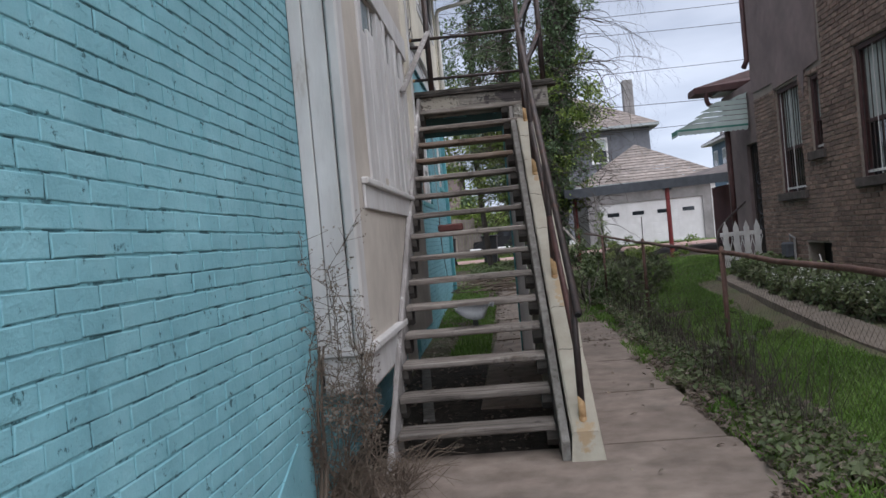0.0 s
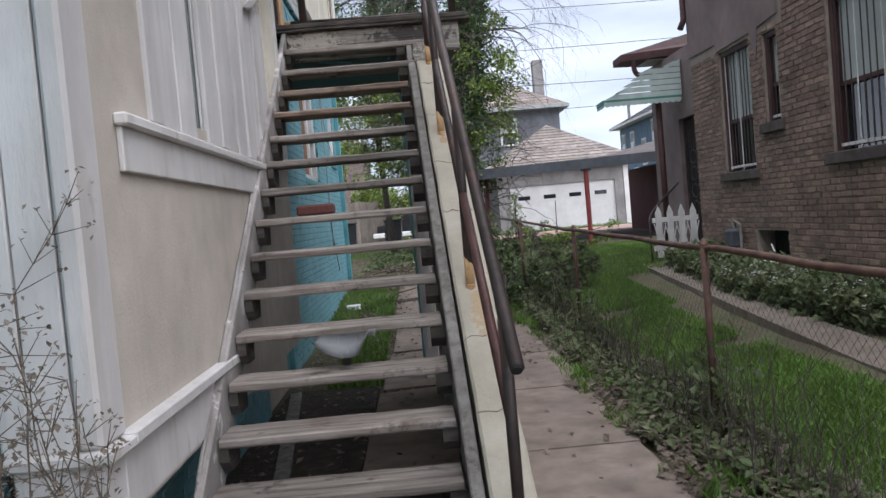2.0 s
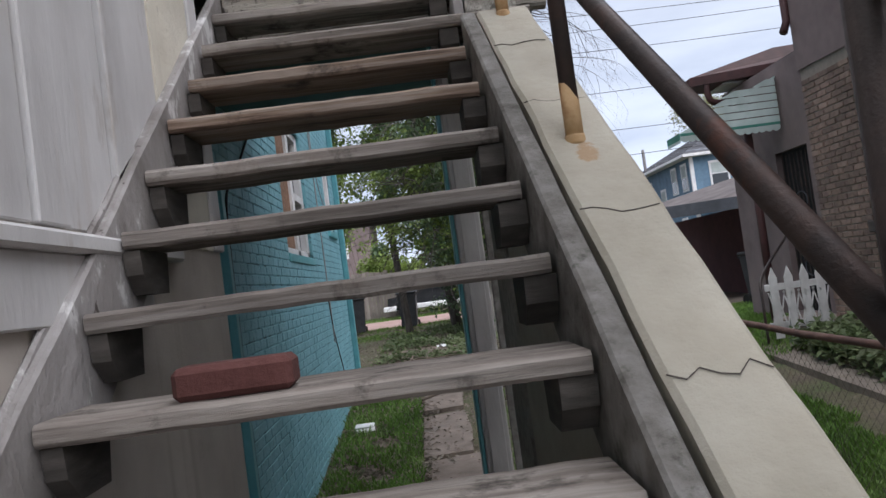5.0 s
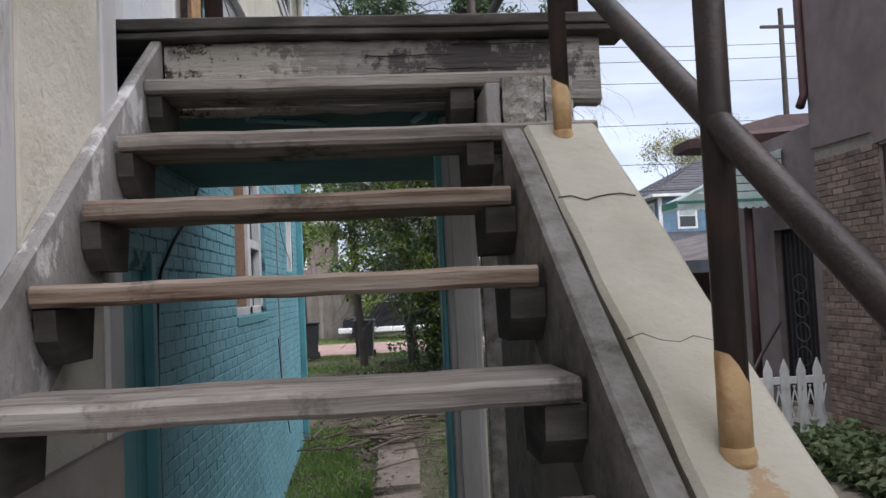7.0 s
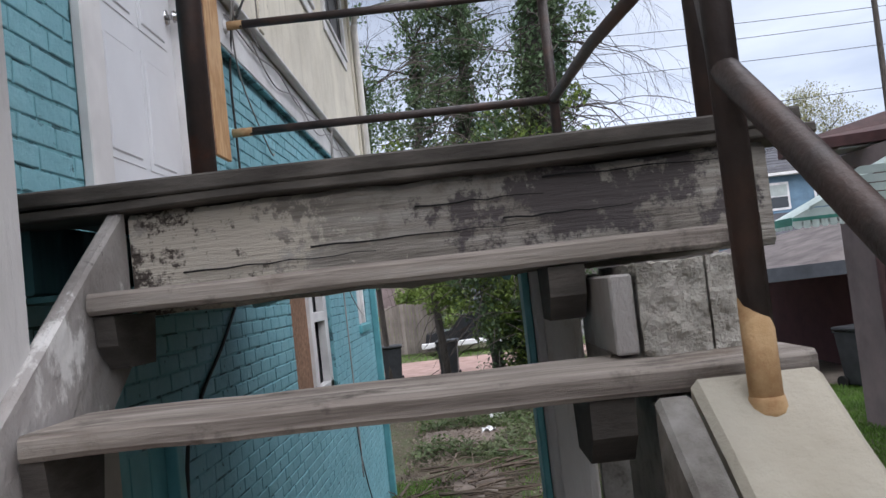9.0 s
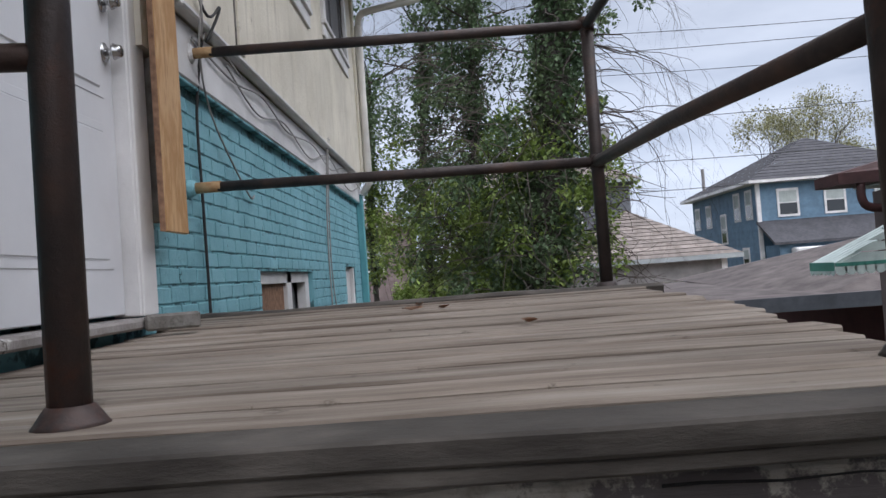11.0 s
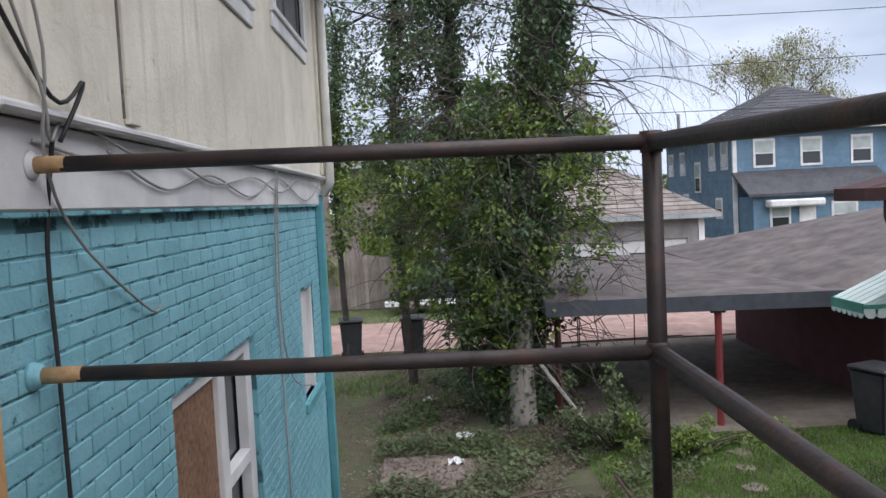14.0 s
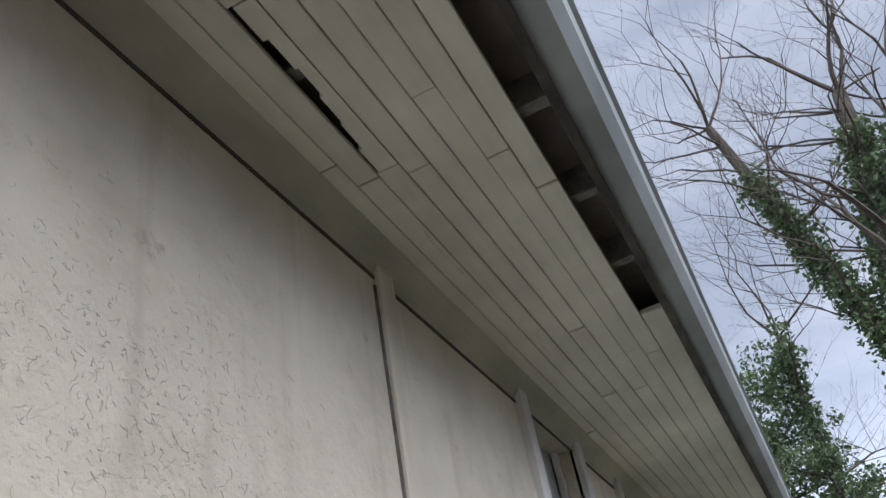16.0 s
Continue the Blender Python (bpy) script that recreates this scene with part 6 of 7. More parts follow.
tab = [bm.verts.new(p) for p in ((-0.33, 6.3, z4 + 0.002), (-0.29, 6.3, z4 + 0.002), (-0.29, 6.28, 0.97), (-0.33, 6.28, 0.97))]
bm.faces.new(tab)
bmesh.ops.solidify(bm, geom=bm.faces[:], thickness=0.004)
part("sheet", bm, SHEET_METAL, sm, "", True)
lp = thing("loose_plank", "grey loose plank lying on the soil under the stairs", "plank", (-0.95, 8.0, 0.03))
part("board", new_box(-0.05, 0.05, -1.5, 1.5, 0, 0.03, bev=0.005, m=Matrix.Translation((-0.95, 8.0, 0.012)) @ Matrix.Rotation(radians(6.5), 4, "Z")), WOOD_SIDE, lp)
fb_ = thing("foam_box", "white foam food box on the ground by the wall", "litter", (-1.0, 15.4, 0.1))
part("base", new_box(-1.1, -0.88, 14.6, 14.82, rise(-1, 14.7) - 0.02, rise(-1, 14.7) + 0.06, bev=0.02), WHITE_PLASTIC, fb_)
part("lid", new_box(-1.1, -0.88, 14.62, 14.83, rise(-1, 14.7) + 0.062, rise(-1, 14.7) + 0.09, bev=0.012), WHITE_PLASTIC, fb_)
for x, y, s in ((0.3, 22.1, 0.3), (0.1, 20.9, 0.24), (-0.3, 24.5, 0.2)):
    pp = thing("paper_litter", "crumpled white paper on the leaf litter", "litter", (x, y, rise(x, y)), "paper litter")
    bm = bmesh.new()
    bmesh.ops.create_grid(bm, x_segments=7, y_segments=7, size=s / 2)
    for v in bm.verts:
        v.co = Vector((x, y, rise(x, y) + 0.04)) + v.co + Vector((0, 0, 0.07 * noise.noise(v.co * 14)))
    bmesh.ops.solidify(bm, geom=bm.faces[:], thickness=0.004)
    part("sheet", bm, WHITE_PLASTIC, pp)
rng = random.Random(77)
for x, y in ((4.45, 21.3), (4.24, 20.66), (4.07, 19.98), (3.88, 19.25), (3.72, 18.55)):
    st = thing("stepping_stone", "flat grey stepping stone sunk in the lawn", "stone", (x, y, rise(x, y)), "stepping stones")
    bm = bmesh.new()
    n = 9
    lo, hi = [], []
    for k in range(n):
        a = k * math.tau / n
        r = rng.uniform(0.12, 0.2)
        lo.append(bm.verts.new((x + r * math.cos(a), y + r * math.sin(a), rise(x, y) - 0.05)))
        hi.append(bm.verts.new((x + r * 0.93 * math.cos(a), y + r * 0.93 * math.sin(a), rise(x, y) + 0.022)))
    bm.faces.new(hi)
    for k in range(n):
        bm.faces.new((lo[k], lo[(k + 1) % n], hi[(k + 1) % n], hi[k]))
    part("slab", bm, CONC, st)
rng = random.Random(31)
bp = thing("branch_pile", "pile of broken branches on the path", "branches", (-0.2, 17.5, 0.1), kind="")
bm = bmesh.new()
for i in range(70):
    x, y, a, L = rng.gauss(-0.3, 0.55), rng.gauss(17.6, 0.7), rng.uniform(-0.5, 0.5) + (0 if i % 3 else 1.5), rng.uniform(0.4, 1.4)
    z = rise(x, y) + rng.uniform(0.0, 0.18)
    tube(bm, [(x, y, z), (x + L / 2 * math.cos(a), y + L / 2 * math.sin(a), z + rng.uniform(-0.02, 0.1)), (x + L * math.cos(a), y + L * math.sin(a), z + rng.uniform(-0.03, 0.08))], rng.uniform(0.006, 0.028), 5, 0.004)
tagged(part("branch_tangle", bm, BRUSH, bp), kind="stuff")

# ---- trees ----
def grow(bm, p, d, r, length, depth, rng, tips, ivy, up=0.12, spread=0.55):
    """A tapered limb that forks; tips and the limb's own points are gathered."""
    steps = max(3, int(length / 0.35))
    pts = [p.copy()]
    for i in range(steps):
        d = (d + Vector((rng.gauss(0, 0.13), rng.gauss(0, 0.13), rng.gauss(0, 0.08) + up * 0.3))).normalized()
        p = p + d * length / steps
        pts.append(p.copy())
    r2 = r * 0.62
    tube(bm, pts, r, 9 if r > 0.1 else 5 if r > 0.02 else 3, r2, False)
    ivy.append((pts, r, r2))
    if depth <= 0:
        tips.append(p)
        return
    kids = 2 if rng.random() < 0.55 else 3
    for k in range(kids):
        a = rng.uniform(0, 2 * math.pi)
        q = Vector((math.cos(a), math.sin(a), rng.uniform(-0.1, 0.6)))
        nd = (d * (1 - spread) + q * spread).normalized()
        grow(bm, pts[-1 - (k % 2) * min(1, len(pts) - 2)], nd, r2 * rng.uniform(0.65, 0.95), length * rng.uniform(0.6, 0.9), depth - 1, rng, tips, ivy, up, spread)


def sheath(limbs, rng, per, lo, hi, thick, zmax):
    pts = []
    for line, r0, r1 in limbs:
        for a, b in zip(line, line[1:]):
            rad = (r0 + r1) / 2
            if rad < 0.04 or a.z > zmax:
                continue
            m = int((b - a).length * per * (rad + thick) * 6)
            for _ in range(m):
                t = rng.random()
                c = a.lerp(b, t)
                if c.z < lo or c.z > hi:
                    continue
                an = rng.uniform(0, 2 * math.pi)
                rr = rad + thick * abs(rng.gauss(0, 0.7))
                pts.append(c + Vector((math.cos(an) * rr, math.sin(an) * rr, rng.gauss(0, 0.08))))
    return pts


rng = random.Random(41)
tree = thing("ivy_tree", "tall tree with several stems wrapped in ivy and bare upper branches", "tree", (1.3, 23, 0.5))
bm = bmesh.new()
tips, limbs = [], []
stems = [
    ([(1.25, 23, 0.4), (1.35, 23, 2.5), (1.7, 23.1, 5.0), (2.0, 23.2, 7.5), (2.4, 23.2, 10.3)], 0.42, 0.27),
    ([(2.4, 23.2, 10.3), (2.75, 23.2, 12.0), (3.1, 23.1, 13.4), (3.35, 23.1, 14.8)], 0.25, 0.12),
    ([(2.3, 23.2, 9.4), (2.95, 23.3, 11.4), (3.6, 23.4, 13.0), (4.0, 23.4, 14.0)], 0.2, 0.1),
    ([(2.2, 23.2, 9.3), (1.75, 23.3, 11.6), (1.4, 23.3, 13.6), (1.1, 23.3, 15.4)], 0.17, 0.08),
    ([(0.6, 25.5, 0.5), (0.4, 25.6, 4.0), (0.5, 25.8, 8.0), (0.75, 26, 12.0)], 0.14, 0.06),
    ([(-0.6, 26, 0.5), (-0.8, 26.2, 4.5), (-0.6, 26.4, 9.0)], 0.1, 0.05),
    ([(-2.2, 28.5, 0.5), (-2.3, 28.5, 4.5), (-2.1, 28.5, 8.5)], 0.08, 0.04),
]
for line, a, b in stems:
    pts = curve_points(line, 16)
    limbs.append((pts, a, b))
    for k in range(4, 17, 2):
        if pts[k].z > 7.0:
            for _ in range(2):
                an = rng.uniform(0, 6.28)
                grow(bm, pts[k], Vector((math.cos(an), math.sin(an) * 0.7, 0.35)), 0.026, rng.uniform(1.0, 1.7), 4, rng, tips, [], 0.1, 0.5)
    e = pts[-1]
    for _ in range(3):
        an = rng.uniform(0, 6.28)
        grow(bm, e, Vector((math.cos(an) * 0.5, math.sin(an) * 0.5, 0.8)), b * 0.4, 1.5, 4, rng, tips, [], 0.15, 0.4)
for an in (-0.3, 0.1, 0.4):
    for z in (6.2, 7.6, 9.2):
        grow(bm, Vector((1.95, 23.1, z)), Vector((math.cos(an), math.sin(an), 0.35)), 0.022, 1.35, 4, rng, tips, [], -0.7, 0.42)
part("branchwork", bm, TWIG, tree, "bare dark branches")
for line, a, b in stems:
    part("stem", tube(bmesh.new(), curve_points(line, 16), a + 0.004, 10, b + 0.004, False), BARK, tree)
part("bare_trunk", tube(bmesh.new(), curve_points([(1.32, 22.75, 0.45), (1.33, 22.72, 1.6), (1.42, 22.78, 2.6)], 8), 0.27, 12, 0.16), PALE_WOOD, tree, "pale barkless strip of trunk", True)
ivy_pts = sheath(limbs[:4], rng, 420, 0.5, 14.0, 0.17, 14.5) + sheath(limbs[4:], rng, 260, 3.2, 12.0, 0.12, 12.0)
leaves("ivy", ivy_pts, 0.10, IVY, tree, 1, label="dense dark ivy", aspect=0.85, droop=0.4)
# crown of ivy and scrub round the lower stems
crown = []
fresh = []
clumps = []
for i in range(230):
    z = 2.0 + 4.4 * rng.random() ** 1.2
    w = 2.05 * math.sin(min(1.0, (z - 1.2) / 2.4) * 1.57) * (1 - max(0, z - 4.6) * 0.16)
    an = rng.uniform(0, 6.28)
    rr = w * rng.uniform(0.15, 1.0)
    clumps.append((Vector((0.65 + 0.12 * z + rr * math.cos(an), 23.3 + rr * math.sin(an) * 0.7, z)), rng.uniform(0.2, 0.45)))
for i in range(62):
    z = rng.uniform(6.0, 10.5)
    clumps.append((Vector((1.75 + 0.13 * (z - 5) + rng.gauss(0, 0.42), 23.2 + rng.gauss(0, 0.4), z)), rng.uniform(0.16, 0.36)))
for i in range(120):
    clumps.append((Vector((rng.gauss(0.1, 0.85), rng.gauss(25.6, 0.5), rng.uniform(3.0, 9.5))), rng.uniform(0.18, 0.4)))
for i in range(190):
    z = rng.uniform(3.5, 11.8)
    clumps.append((Vector((rng.gauss(-0.3, 0.8 - 0.05 * (z - 3.5)) + 0.07 * (z - 5), rng.gauss(26.4, 0.6), z)), rng.uniform(0.2, 0.46)))
for i in range(70):
    z = rng.uniform(4.0, 9.0)
    clumps.append((Vector((rng.gauss(-2.2, 0.6), rng.gauss(28.5, 0.6), z)), rng.uniform(0.25, 0.5)))
for i in range(30):
    clumps.append((Vector((rng.gauss(0.85, 0.22), rng.gauss(22.95, 0.2), rng.uniform(0.6, 2.6))), rng.uniform(0.16, 0.3)))
for c, s in clumps:
    k = int(115 * s / 0.4)
    tgt = fresh if (rng.random() < 0.5 and c.z < 6.5) else crown
    for _ in range(k):
        v = Vector((rng.gauss(0, 1), rng.gauss(0, 1), rng.gauss(0, 0.8))).normalized() * s * rng.random() ** 0.35
        tgt.append(c + v)
leaves("foliage", crown, 0.095, IVY, tree, 2, label="dark green ivy foliage", aspect=0.8, droop=0.3)
leaves("young_foliage", fresh, 0.11, FRESH, tree, 3, label="yellow-green young leaves", aspect=0.7)
bm = bmesh.new()
for i in range(620):
    z = rng.uniform(1.6, 8.0)
    an = rng.uniform(0, 6.28)
    p = Vector((1.2, 23.2, z)) + Vector((math.cos(an), math.sin(an), 0)) * rng.uniform(0.8, 1.9)
    q = [p]
    d = Vector((math.cos(an) + rng.gauss(0, 0.6), math.sin(an) + rng.gauss(0, 0.6), rng.uniform(-0.9, 0.7))).normalized()
    for _ in range(5):
        d = (d + Vector((rng.gauss(0, 0.25), rng.gauss(0, 0.25), rng.gauss(0, 0.2) - 0.1))).normalized()
        q.append(q[-1] + d * rng.uniform(0.15, 0.32))
    tube(bm, q, 0.011, 3, 0.004, False)
part("dry_vines", bm, TWIG, tree, "tangle of dry brown vines")
stick = tagged(part("leaning_branch", tube(bmesh.new(), [(1.6, 22.6, 1.6), (2.1, 21.9, 0.9), (2.5, 21.3, 0.35)], 0.035, 6, 0.03), PALE_WOOD), "pale dead branch leaning on the tree foot", "branch")


def scrub(name, label, centre, size, n_clump, mat, seed, leaf=0.09, per=130):
    rg = random.Random(seed)
    b = thing(name, label, "shrub", (centre[0], centre[1], rise(centre[0], centre[1])))
    pts = []
    bm = bmesh.new()
    for i in range(n_clump):
        c = Vector((centre[0] + rg.gauss(0, size[0]), centre[1] + rg.gauss(0, size[1]), rise(*centre) + abs(rg.gauss(size[2] * 0.5, size[2] * 0.35))))
        root = Vector((centre[0] + rg.gauss(0, size[0] * 0.3), centre[1] + rg.gauss(0, size[1] * 0.3), rise(*centre) - 0.05))
        tube(bm, curve_points([root, root.lerp(c, 0.5) + Vector((rg.gauss(0, 0.1), rg.gauss(0, 0.1), 0.1)), c], 5), 0.014, 4, 0.005, False)
        s = rg.uniform(0.5, 1.0) * min(size) * 0.6
        for _ in range(per):
            pts.append(c + Vector((rg.gauss(0, 1), rg.gauss(0, 1), rg.gauss(0, 0.8))).normalized() * s * rg.random() ** 0.4)
    tagged(part("stem_tangle", bm, TWIG, b), kind="stuff")
    leaves("leaves", pts, leaf, mat, b, seed + 1)


scrub("scrub_bush", "bright green scrub behind the yard", (-2.2, 40, ), (2.2, 1.5, 3.6), 34, FRESH, 51, 0.2, 160)
scrub("scrub_bush", "dark evergreen bush across the alley", (0.8, 42), (1.8, 1.2, 4.0), 24, IVY, 52, 0.22, 160)
scrub("small_shrub", "low leafy shrub before the carport", (2.6, 21.1), (0.45, 0.35, 1.0), 26, WEED, 53, 0.07, 90)
scrub("small_shrub", "bright weedy shrub before the carport", (3.45, 20.7), (0.5, 0.3, 0.6), 22, FRESH, 54, 0.07, 90)
scrub("small_shrub", "dusty bush behind the fence corner", (1.35, 14.6), (0.22, 1.0, 0.8), 18, WEED, 55, 0.07, 110)
scrub("small_shrub", "leafy grey-green bush inside the fence corner", (2.2, 14.7), (0.28, 0.4, 0.6), 24, WEED, 56, 0.075, 110)
for (x, y, h, s) in ((31, 78, 18.5, 60), (-14, 80, 12, 61), (36, 90, 15, 62)):
    rg = random.Random(s)
    bt = thing("budding_tree", "distant spreading tree with sparse pale spring leaves", "tree", (x, y, 0.5))
    bm, tp = bmesh.new(), []
    grow(bm, Vector((x, y, 0.5)), Vector((0, 0, 1)), 0.4, h * 0.45, 0, rg, tp, [])
    base = tp.pop()
    for _ in range(7):
        an = rg.uniform(0, 6.28)
        grow(bm, base, Vector((math.cos(an), math.sin(an), 0.5)), 0.16, h * 0.17, 5, rg, tp, [], 0.06, 0.5)
    part("branchwork", bm, TWIG, bt)
    leaves("spring_leaves", [t + Vector((rg.gauss(0, 0.35), rg.gauss(0, 0.35), rg.gauss(0, 0.3))) for t in tp for _ in range(22)], 0.19, SPRING, bt, s)
wood = []
rg = random.Random(71)
for i in range(9000):
    x = rg.uniform(-60, 90)
    h = 5.5 + 2.5 * noise.noise((x * 0.06, 0, 3)) + 1.5 * noise.noise((x * 0.25, 1, 3))
    wood.append(Vector((x, 130 + rg.uniform(-6, 6), 0.5 + h * rg.random() ** 0.6)))
tagged(leaves("distant_trees", wood, 1.3, WEED, None, 72), "distant hazy line of trees", "trees", "", "stuff")

# ---- ground cover ----
rg = random.Random(81)


def scatter(n, x0, x1, y0, y1, keep=lambda x, y: True, lift=(0.0, 0.05)):
    out = []
    while len(out) < n:
        x, y = rg.uniform(x0, x1), rg.uniform(y0, y1)
        if keep(x, y):
            out.append((x, y, rise(x, y) - 0.01 + rg.uniform(*lift)))
    return out


def grass(name, pts, h, mat, label, seed):
    r2 = random.Random(seed)
    v, f = [], []
    for p in pts:
        a, hh = r2.uniform(0, 6.28), h * r2.uniform(0.5, 1.4)
        lean = Vector((r2.gauss(0, 0.35), r2.gauss(0, 0.35), 1)) * hh
        s = Vector((math.cos(a), math.sin(a), 0)) * 0.0045 * (1 + hh * 6)
        p = Vector(p) - Vector((0, 0, 0.02))
        k = len(v)
        v += [p - s, p + s, p + lean * 0.55 + s * 0.7, p + lean * 0.55 - s * 0.7, p + lean + Vector((r2.gauss(0, 0.2), r2.gauss(0, 0.2), -0.1)) * hh]
        f += [(k, k + 1, k + 2, k + 3), (k + 3, k + 2, k + 4)]
    return tagged(from_lists(name, v, f, mat), label, "grass", "", "stuff")


lawn = lambda x, y: not (3.1 < x < 3.75 and y < 12) and noise.noise((x * 1.1, y * 1.1, 5)) > -0.35
grass("lawn_grass", scatter(80000, 1.85, 3.25, 4.5, 15, lawn) + scatter(60000, 2.0, 7.5, 14.5, 21.6), 0.06, BLADE, "short bright green lawn grass", 82)
grass("verge_grass", scatter(2600, 1.35, 2.1, 3.0, 6.5, lambda x, y: x > 1.4 or y < 4.5) + scatter(2500, 1.3, 1.9, 6.5, 14, lambda x, y: noise.noise((x * 2, y * 2, 1)) > 0.05)
      + scatter(1800, -0.85, -0.35, 9.6, 12.5) + scatter(7000, -1.25, -0.33, 12.3, 18.2, lambda x, y: noise.noise((x * 1.6, y * 1.6, 4)) > -0.25) + scatter(2600, -1.2, 1.5, 18, 27, lambda x, y: noise.noise((x, y, 1)) > 0.12) + scatter(1500, 0.35, 1.4, 12.3, 18)
      + scatter(9000, -6, 2, 25, 29.4, lambda x, y: noise.noise((x * 0.6, y * 0.6, 1)) > -0.1) + scatter(9000, -8, 9, 34.5, 37.8), 0.085, BLADE, "long uneven verge grass", 83)
strip = lambda x, y: abs(x - 1.78) < 0.42 * (0.7 + 0.6 * noise.noise((x, y * 1.5, 7)))
tagged(leaves("verge_weeds", scatter(7500, 1.3, 2.3, 4.2, 17, strip, (0.0, 0.13)), 0.065, WEED, None, 84, 0.35), "broad-leaved weeds along the fence", "weeds", "", "stuff")
tagged(leaves("dry_leaves", scatter(9000, 1.35, 2.15, 4.2, 17, strip, (0.0, 0.10)) + scatter(4000, -1.2, 1.6, 9.8, 18, lambda x, y: True, (0.0, 0.04)) + scatter(26000, -1.2, 3.4, 18, 28, lambda x, y: noise.noise((x * 0.8, y * 0.8, 9)) > -0.3, (0.0, 0.05))
              + scatter(5000, -1.25, -0.2, 12, 18.5, lambda x, y: True, (0.0, 0.04)) + scatter(7000, -6, -1.2, 18, 29, lambda x, y: True, (0.0, 0.05)) + scatter(600, -1.2, 0.25, 5.5, 9.5, lambda x, y: True, (0.0, 0.03)) + scatter(60, 0.5, 1.4, 2.5, 12, lambda x, y: True, (0.03, 0.04)) + scatter(1500, 1.15, 1.6, 3.4, 9, lambda x, y: x > 1.38 + 0.3 * noise.noise((x, y * 1.3, 3)), (0.03, 0.06)), 0.055, DEAD_LEAF, None, 85, 0.5),
       "grey-brown dead leaves and litter", "leaves", "", "stuff")
bed = lambda x, y: x > 3.75 + 0.12 * noise.noise((y * 2, 0, 0)) + max(0, (y - 11) * 0.06)
tagged(leaves("yard_weeds", scatter(9000, -1.1, 3.6, 18, 27, lambda x, y: noise.noise((x * 0.9, y * 0.9, 21)) > 0.08, (0.0, 0.16)), 0.085, WEED, None, 93, 0.3), "weeds among the leaf litter of the yard", "weeds", "", "stuff")
tagged(leaves("bed_plants", scatter(13000, 3.75, 4.72, 5, 14.6, bed, (0.02, 0.3)), 0.1, WEED, None, 86, 0.2), "leafy green plants along the brick house", "plants", "", "stuff")
tagged(leaves("bed_flowers", scatter(1500, 3.75, 4.6, 5, 12.5, lambda x, y: bed(x, y) and noise.noise((x * 2.5, y * 2.5, 31)) > 0.12, (0.2, 0.34)), 0.035, WHITE_PETAL, None, 94, 0.7, aspect=1.0), "small white flowers among the plants by the brick house", "flowers", "", "stuff")
tagged(leaves("bed_ivy", scatter(6000, 3.7, 4.72, 5, 14.8, bed, (0.0, 0.22)), 0.085, IVY, None, 87, 0.3), "dark ground ivy along the brick house", "plants", "", "stuff")
tagged(leaves("fence_vines", [(1.9 + rg.gauss(0, 0.09), y + rg.gauss(0, 0.2), max(0.03, rg.gauss(0.22, 0.2)) + rise(1.9, y)) for y in (7.2, 11.0, 12.8, 13.6, 14.6, 15.5, 16.4) for _ in range(260)], 0.075, WEED, None, 88),
       "weedy vines climbing the fence posts", "vines", "", "stuff")
bm = bmesh.new()
for i in range(420):
    y = rg.choice((5.6, 6.3, 7.2, 7.3, 8.4, 9.2, 10.2, 10.9, 12.4, 13.6)) + rg.gauss(0, 0.25)
    x = 1.86 + rg.gauss(0, 0.12)
    z = rise(x, y)
    h = rg.uniform(0.15, 0.75)
    tube(bm, [(x, y, z - 0.02), (x + rg.gauss(0, 0.05), y + rg.gauss(0, 0.06), z + h * 0.5), (x + rg.gauss(0, 0.1), y + rg.gauss(0, 0.1), z + h)], 0.004, 3, 0.0015, False)
tagged(part("dry_stalks", bm, TWIG), "dry brown stalks tangled in the fence", "stalks", "", "stuff")

# dead climber at the bay corner
vine = thing("dead_vine", "dry brown climber at the corner of the bay", "vine", (-1.2, 4.7, 0))
bm = bmesh.new()
heads = []
for i in range(30):
    x, y = NEAR_X + 0.03 + rg.uniform(0, 0.2), 4.55 + rg.uniform(-0.25, 0.1)
    d = Vector((rg.gauss(0.1, 0.12), rg.gauss(0.0, 0.08), 1)).normalized()
    q = [Vector((x, y, 0.0))]
    for k in range(rg.randrange(6, 17)):
        d = (d + Vector((rg.gauss(0.06, 0.3), rg.gauss(0, 0.1), rg.gauss(0.0, 0.2)))).normalized()
        nx = q[-1] + d * 0.11
        nx.x, nx.y = min(max(nx.x, NEAR_X + 0.02), -0.87), min(nx.y, 4.67)
        q.append(nx)
        for _b in range(3 if k > 3 else 0):
            e = nx + Vector((rg.gauss(0.02, 0.09), rg.gauss(0, 0.05) - 0.02, rg.uniform(-0.02, 0.12)))
            e.x, e.y = min(max(e.x, NEAR_X + 0.01), -0.84), min(e.y, 4.68)
            tube(bm, [nx, e], 0.002, 3, 0.001, False)
            heads += [e] * 4
    tube(bm, q, 0.0035, 4, 0.0016, False)
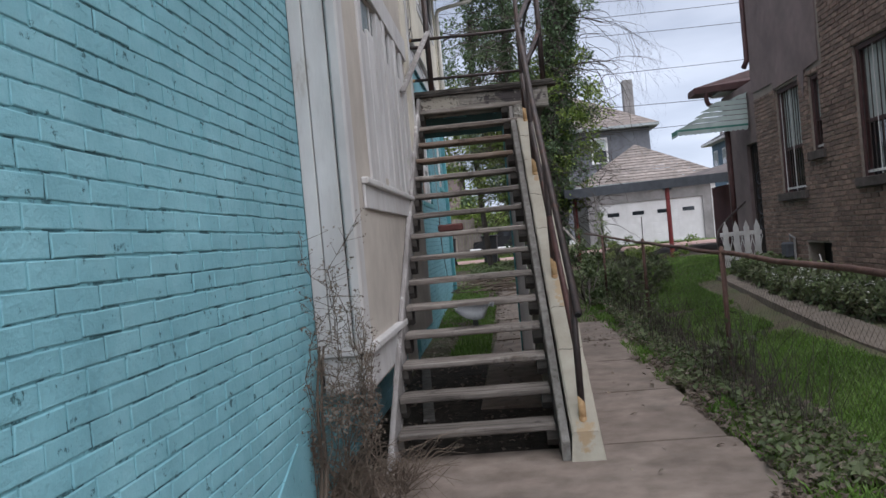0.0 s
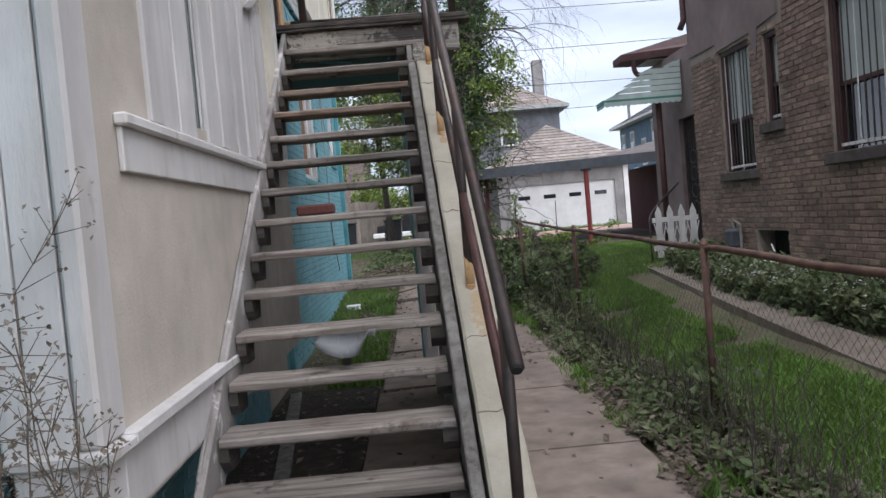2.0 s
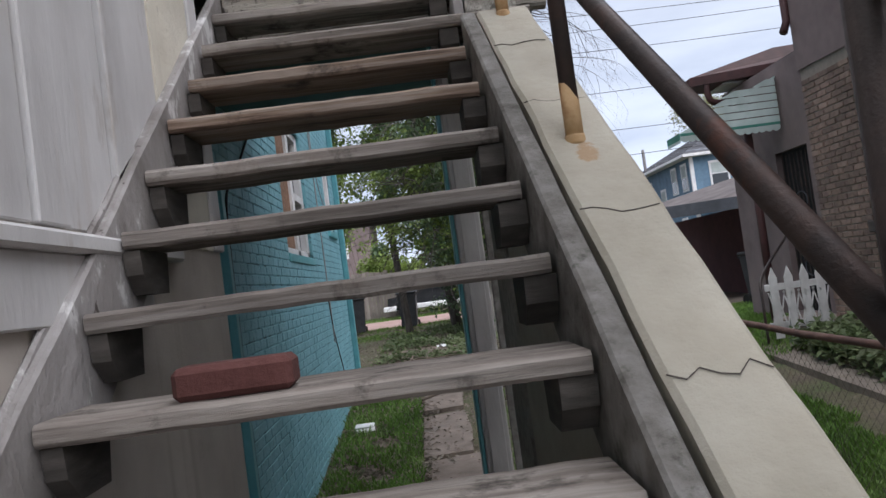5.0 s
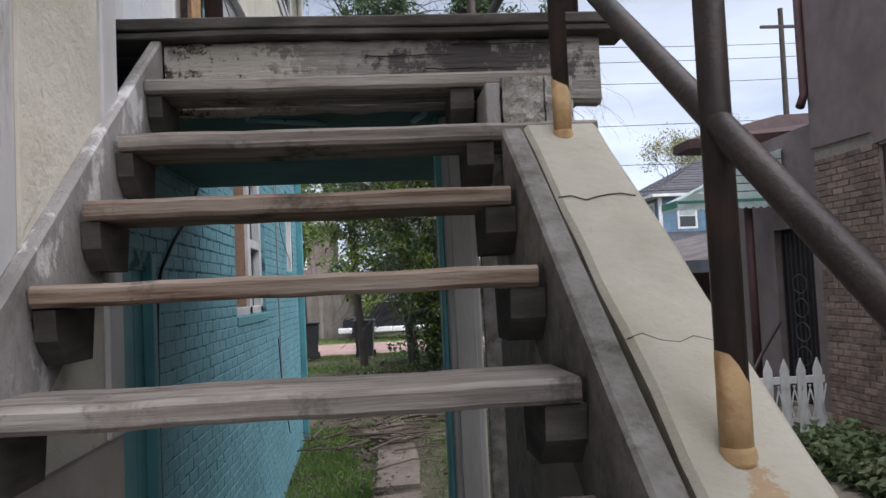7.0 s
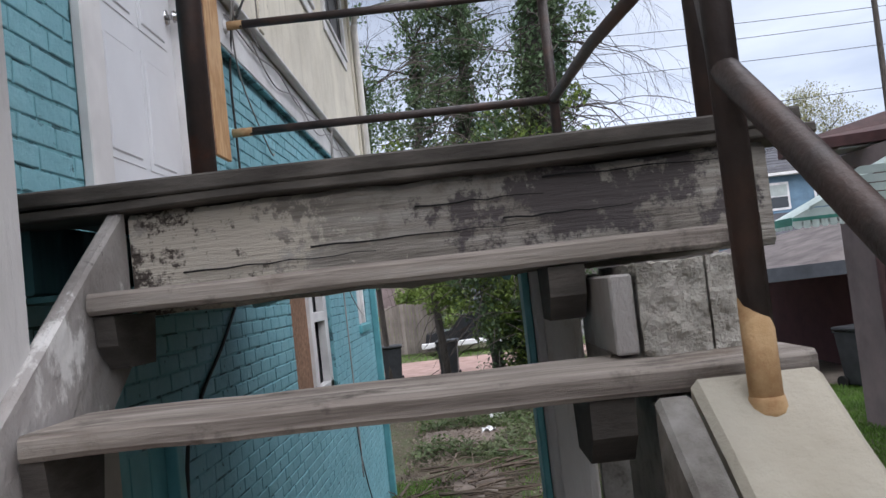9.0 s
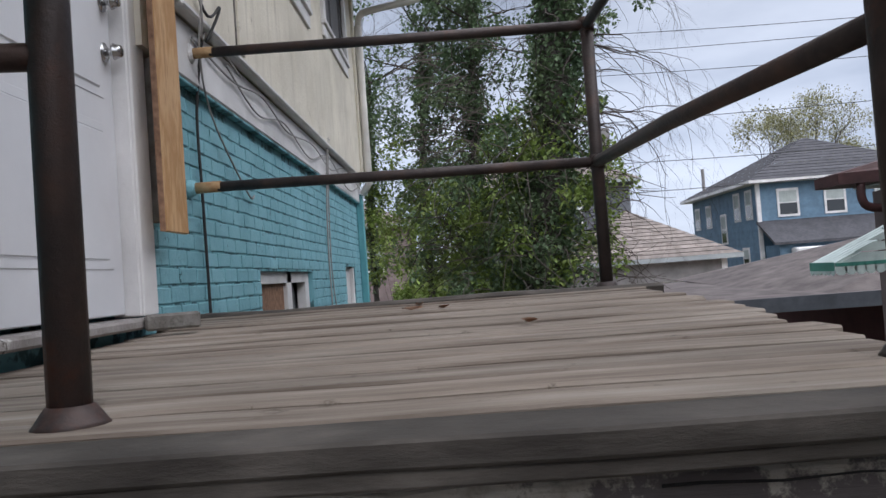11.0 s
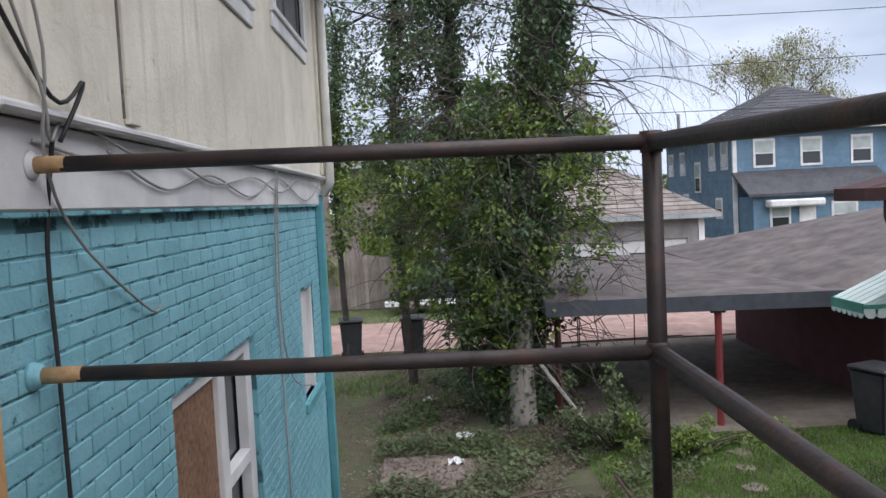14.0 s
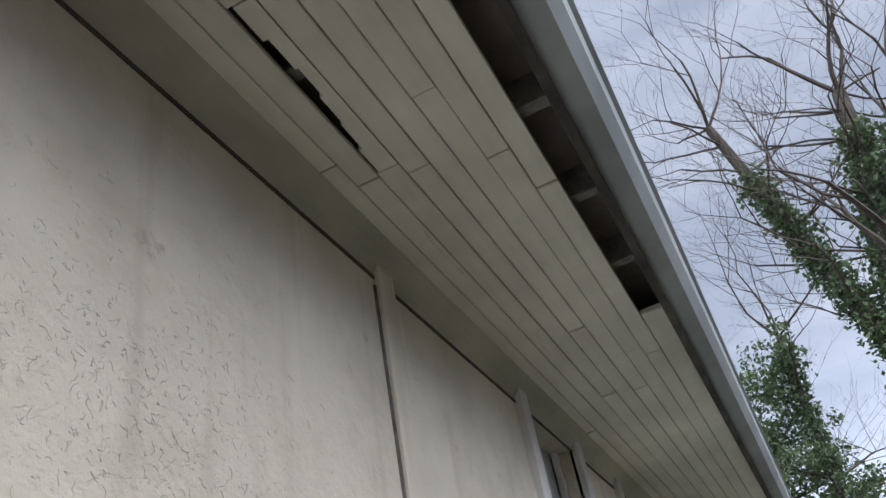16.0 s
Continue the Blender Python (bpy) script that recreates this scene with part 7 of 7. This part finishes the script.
for dx in (0.03, 0.055):
    tube(bm, curve_points([(NEAR_X + dx, 4.32, 0.0), (NEAR_X + dx + 0.015, 4.42, 0.3), (NEAR_X + dx, 4.5, 0.62), (NEAR_X + dx + 0.02, 4.6, 0.95)], 9), 0.014, 6, 0.006, False)
tagged(part("stem_tangle", bm, BRUSH, vine), kind="stuff")
leaves("seed_fluff", [h + Vector((rg.gauss(0, 0.012), rg.gauss(0, 0.008), rg.gauss(0, 0.012))) for h in heads], 0.02, DEAD_LEAF, vine, 90)
bm = bmesh.new()
for i in range(260):
    x, y = rg.uniform(-1.18, -0.72), rg.uniform(4.35, 5.1)
    a, L = rg.uniform(3.2, 6.9), rg.uniform(0.15, 0.45)
    tube(bm, [(x, y, 0.02), (x + L * 0.5 * math.cos(a), y + L * 0.5 * math.sin(a), rg.uniform(0.05, 0.25)), (x + L * math.cos(a), y + L * math.sin(a), rg.uniform(0.0, 0.3))], 0.0035, 3, 0.0015, False)
tagged(part("dry_brush", bm, BRUSH), "tangle of dry brush at the foot of the wall", "brush", "", "stuff")

# ---- bricks, last ----
brick_field(house_near, NEAR_X, 1, 0.4, 4.72, 0.0, 4.38, 0.23, 0.0775, 0.007, [(3.4, 4.3, 0, 0.3)], (1.9, 4.72, 0.9, 2.5), TURQ_PAINT, TURQ_ISLE, 0.0048, 101)
brick_field(house_far, WALL_X, 1, 8.95, 17.74, 0.0, 4.38, 0.214, 0.0762, 0.0085, [WIN1, WIN2, (DOOR[0] - 0.15, 11.2, 3.3, 4.4), (8.9, 10.55, 0, 2.6)], (11.2, 14.5, 3.1, 4.38), TURQ_PAINT, TURQ_ISLE, 0.0048, 102)
brick_field(nh, HX, -1, 5.0, 15.0, 0.2, 5.6, 0.213, 0.072, 0.011, [W_A, W_B, W_N, W_C, (11.85, 15.1, 3.62, 5.7)], (9.3, 12.0, 1.0, 3.4), BRICK_RED, BRICK_ISLE, 0.012, 103)
brick_field(house_near, NEAR_X - 0.03, 1, 4.765, 8.9, 0.0, 0.62, 0.214, 0.0762, 0.0085, [], (0, 0, 0, 0), TURQ_PAINT, TURQ_ISLE, 0.0048, 104)
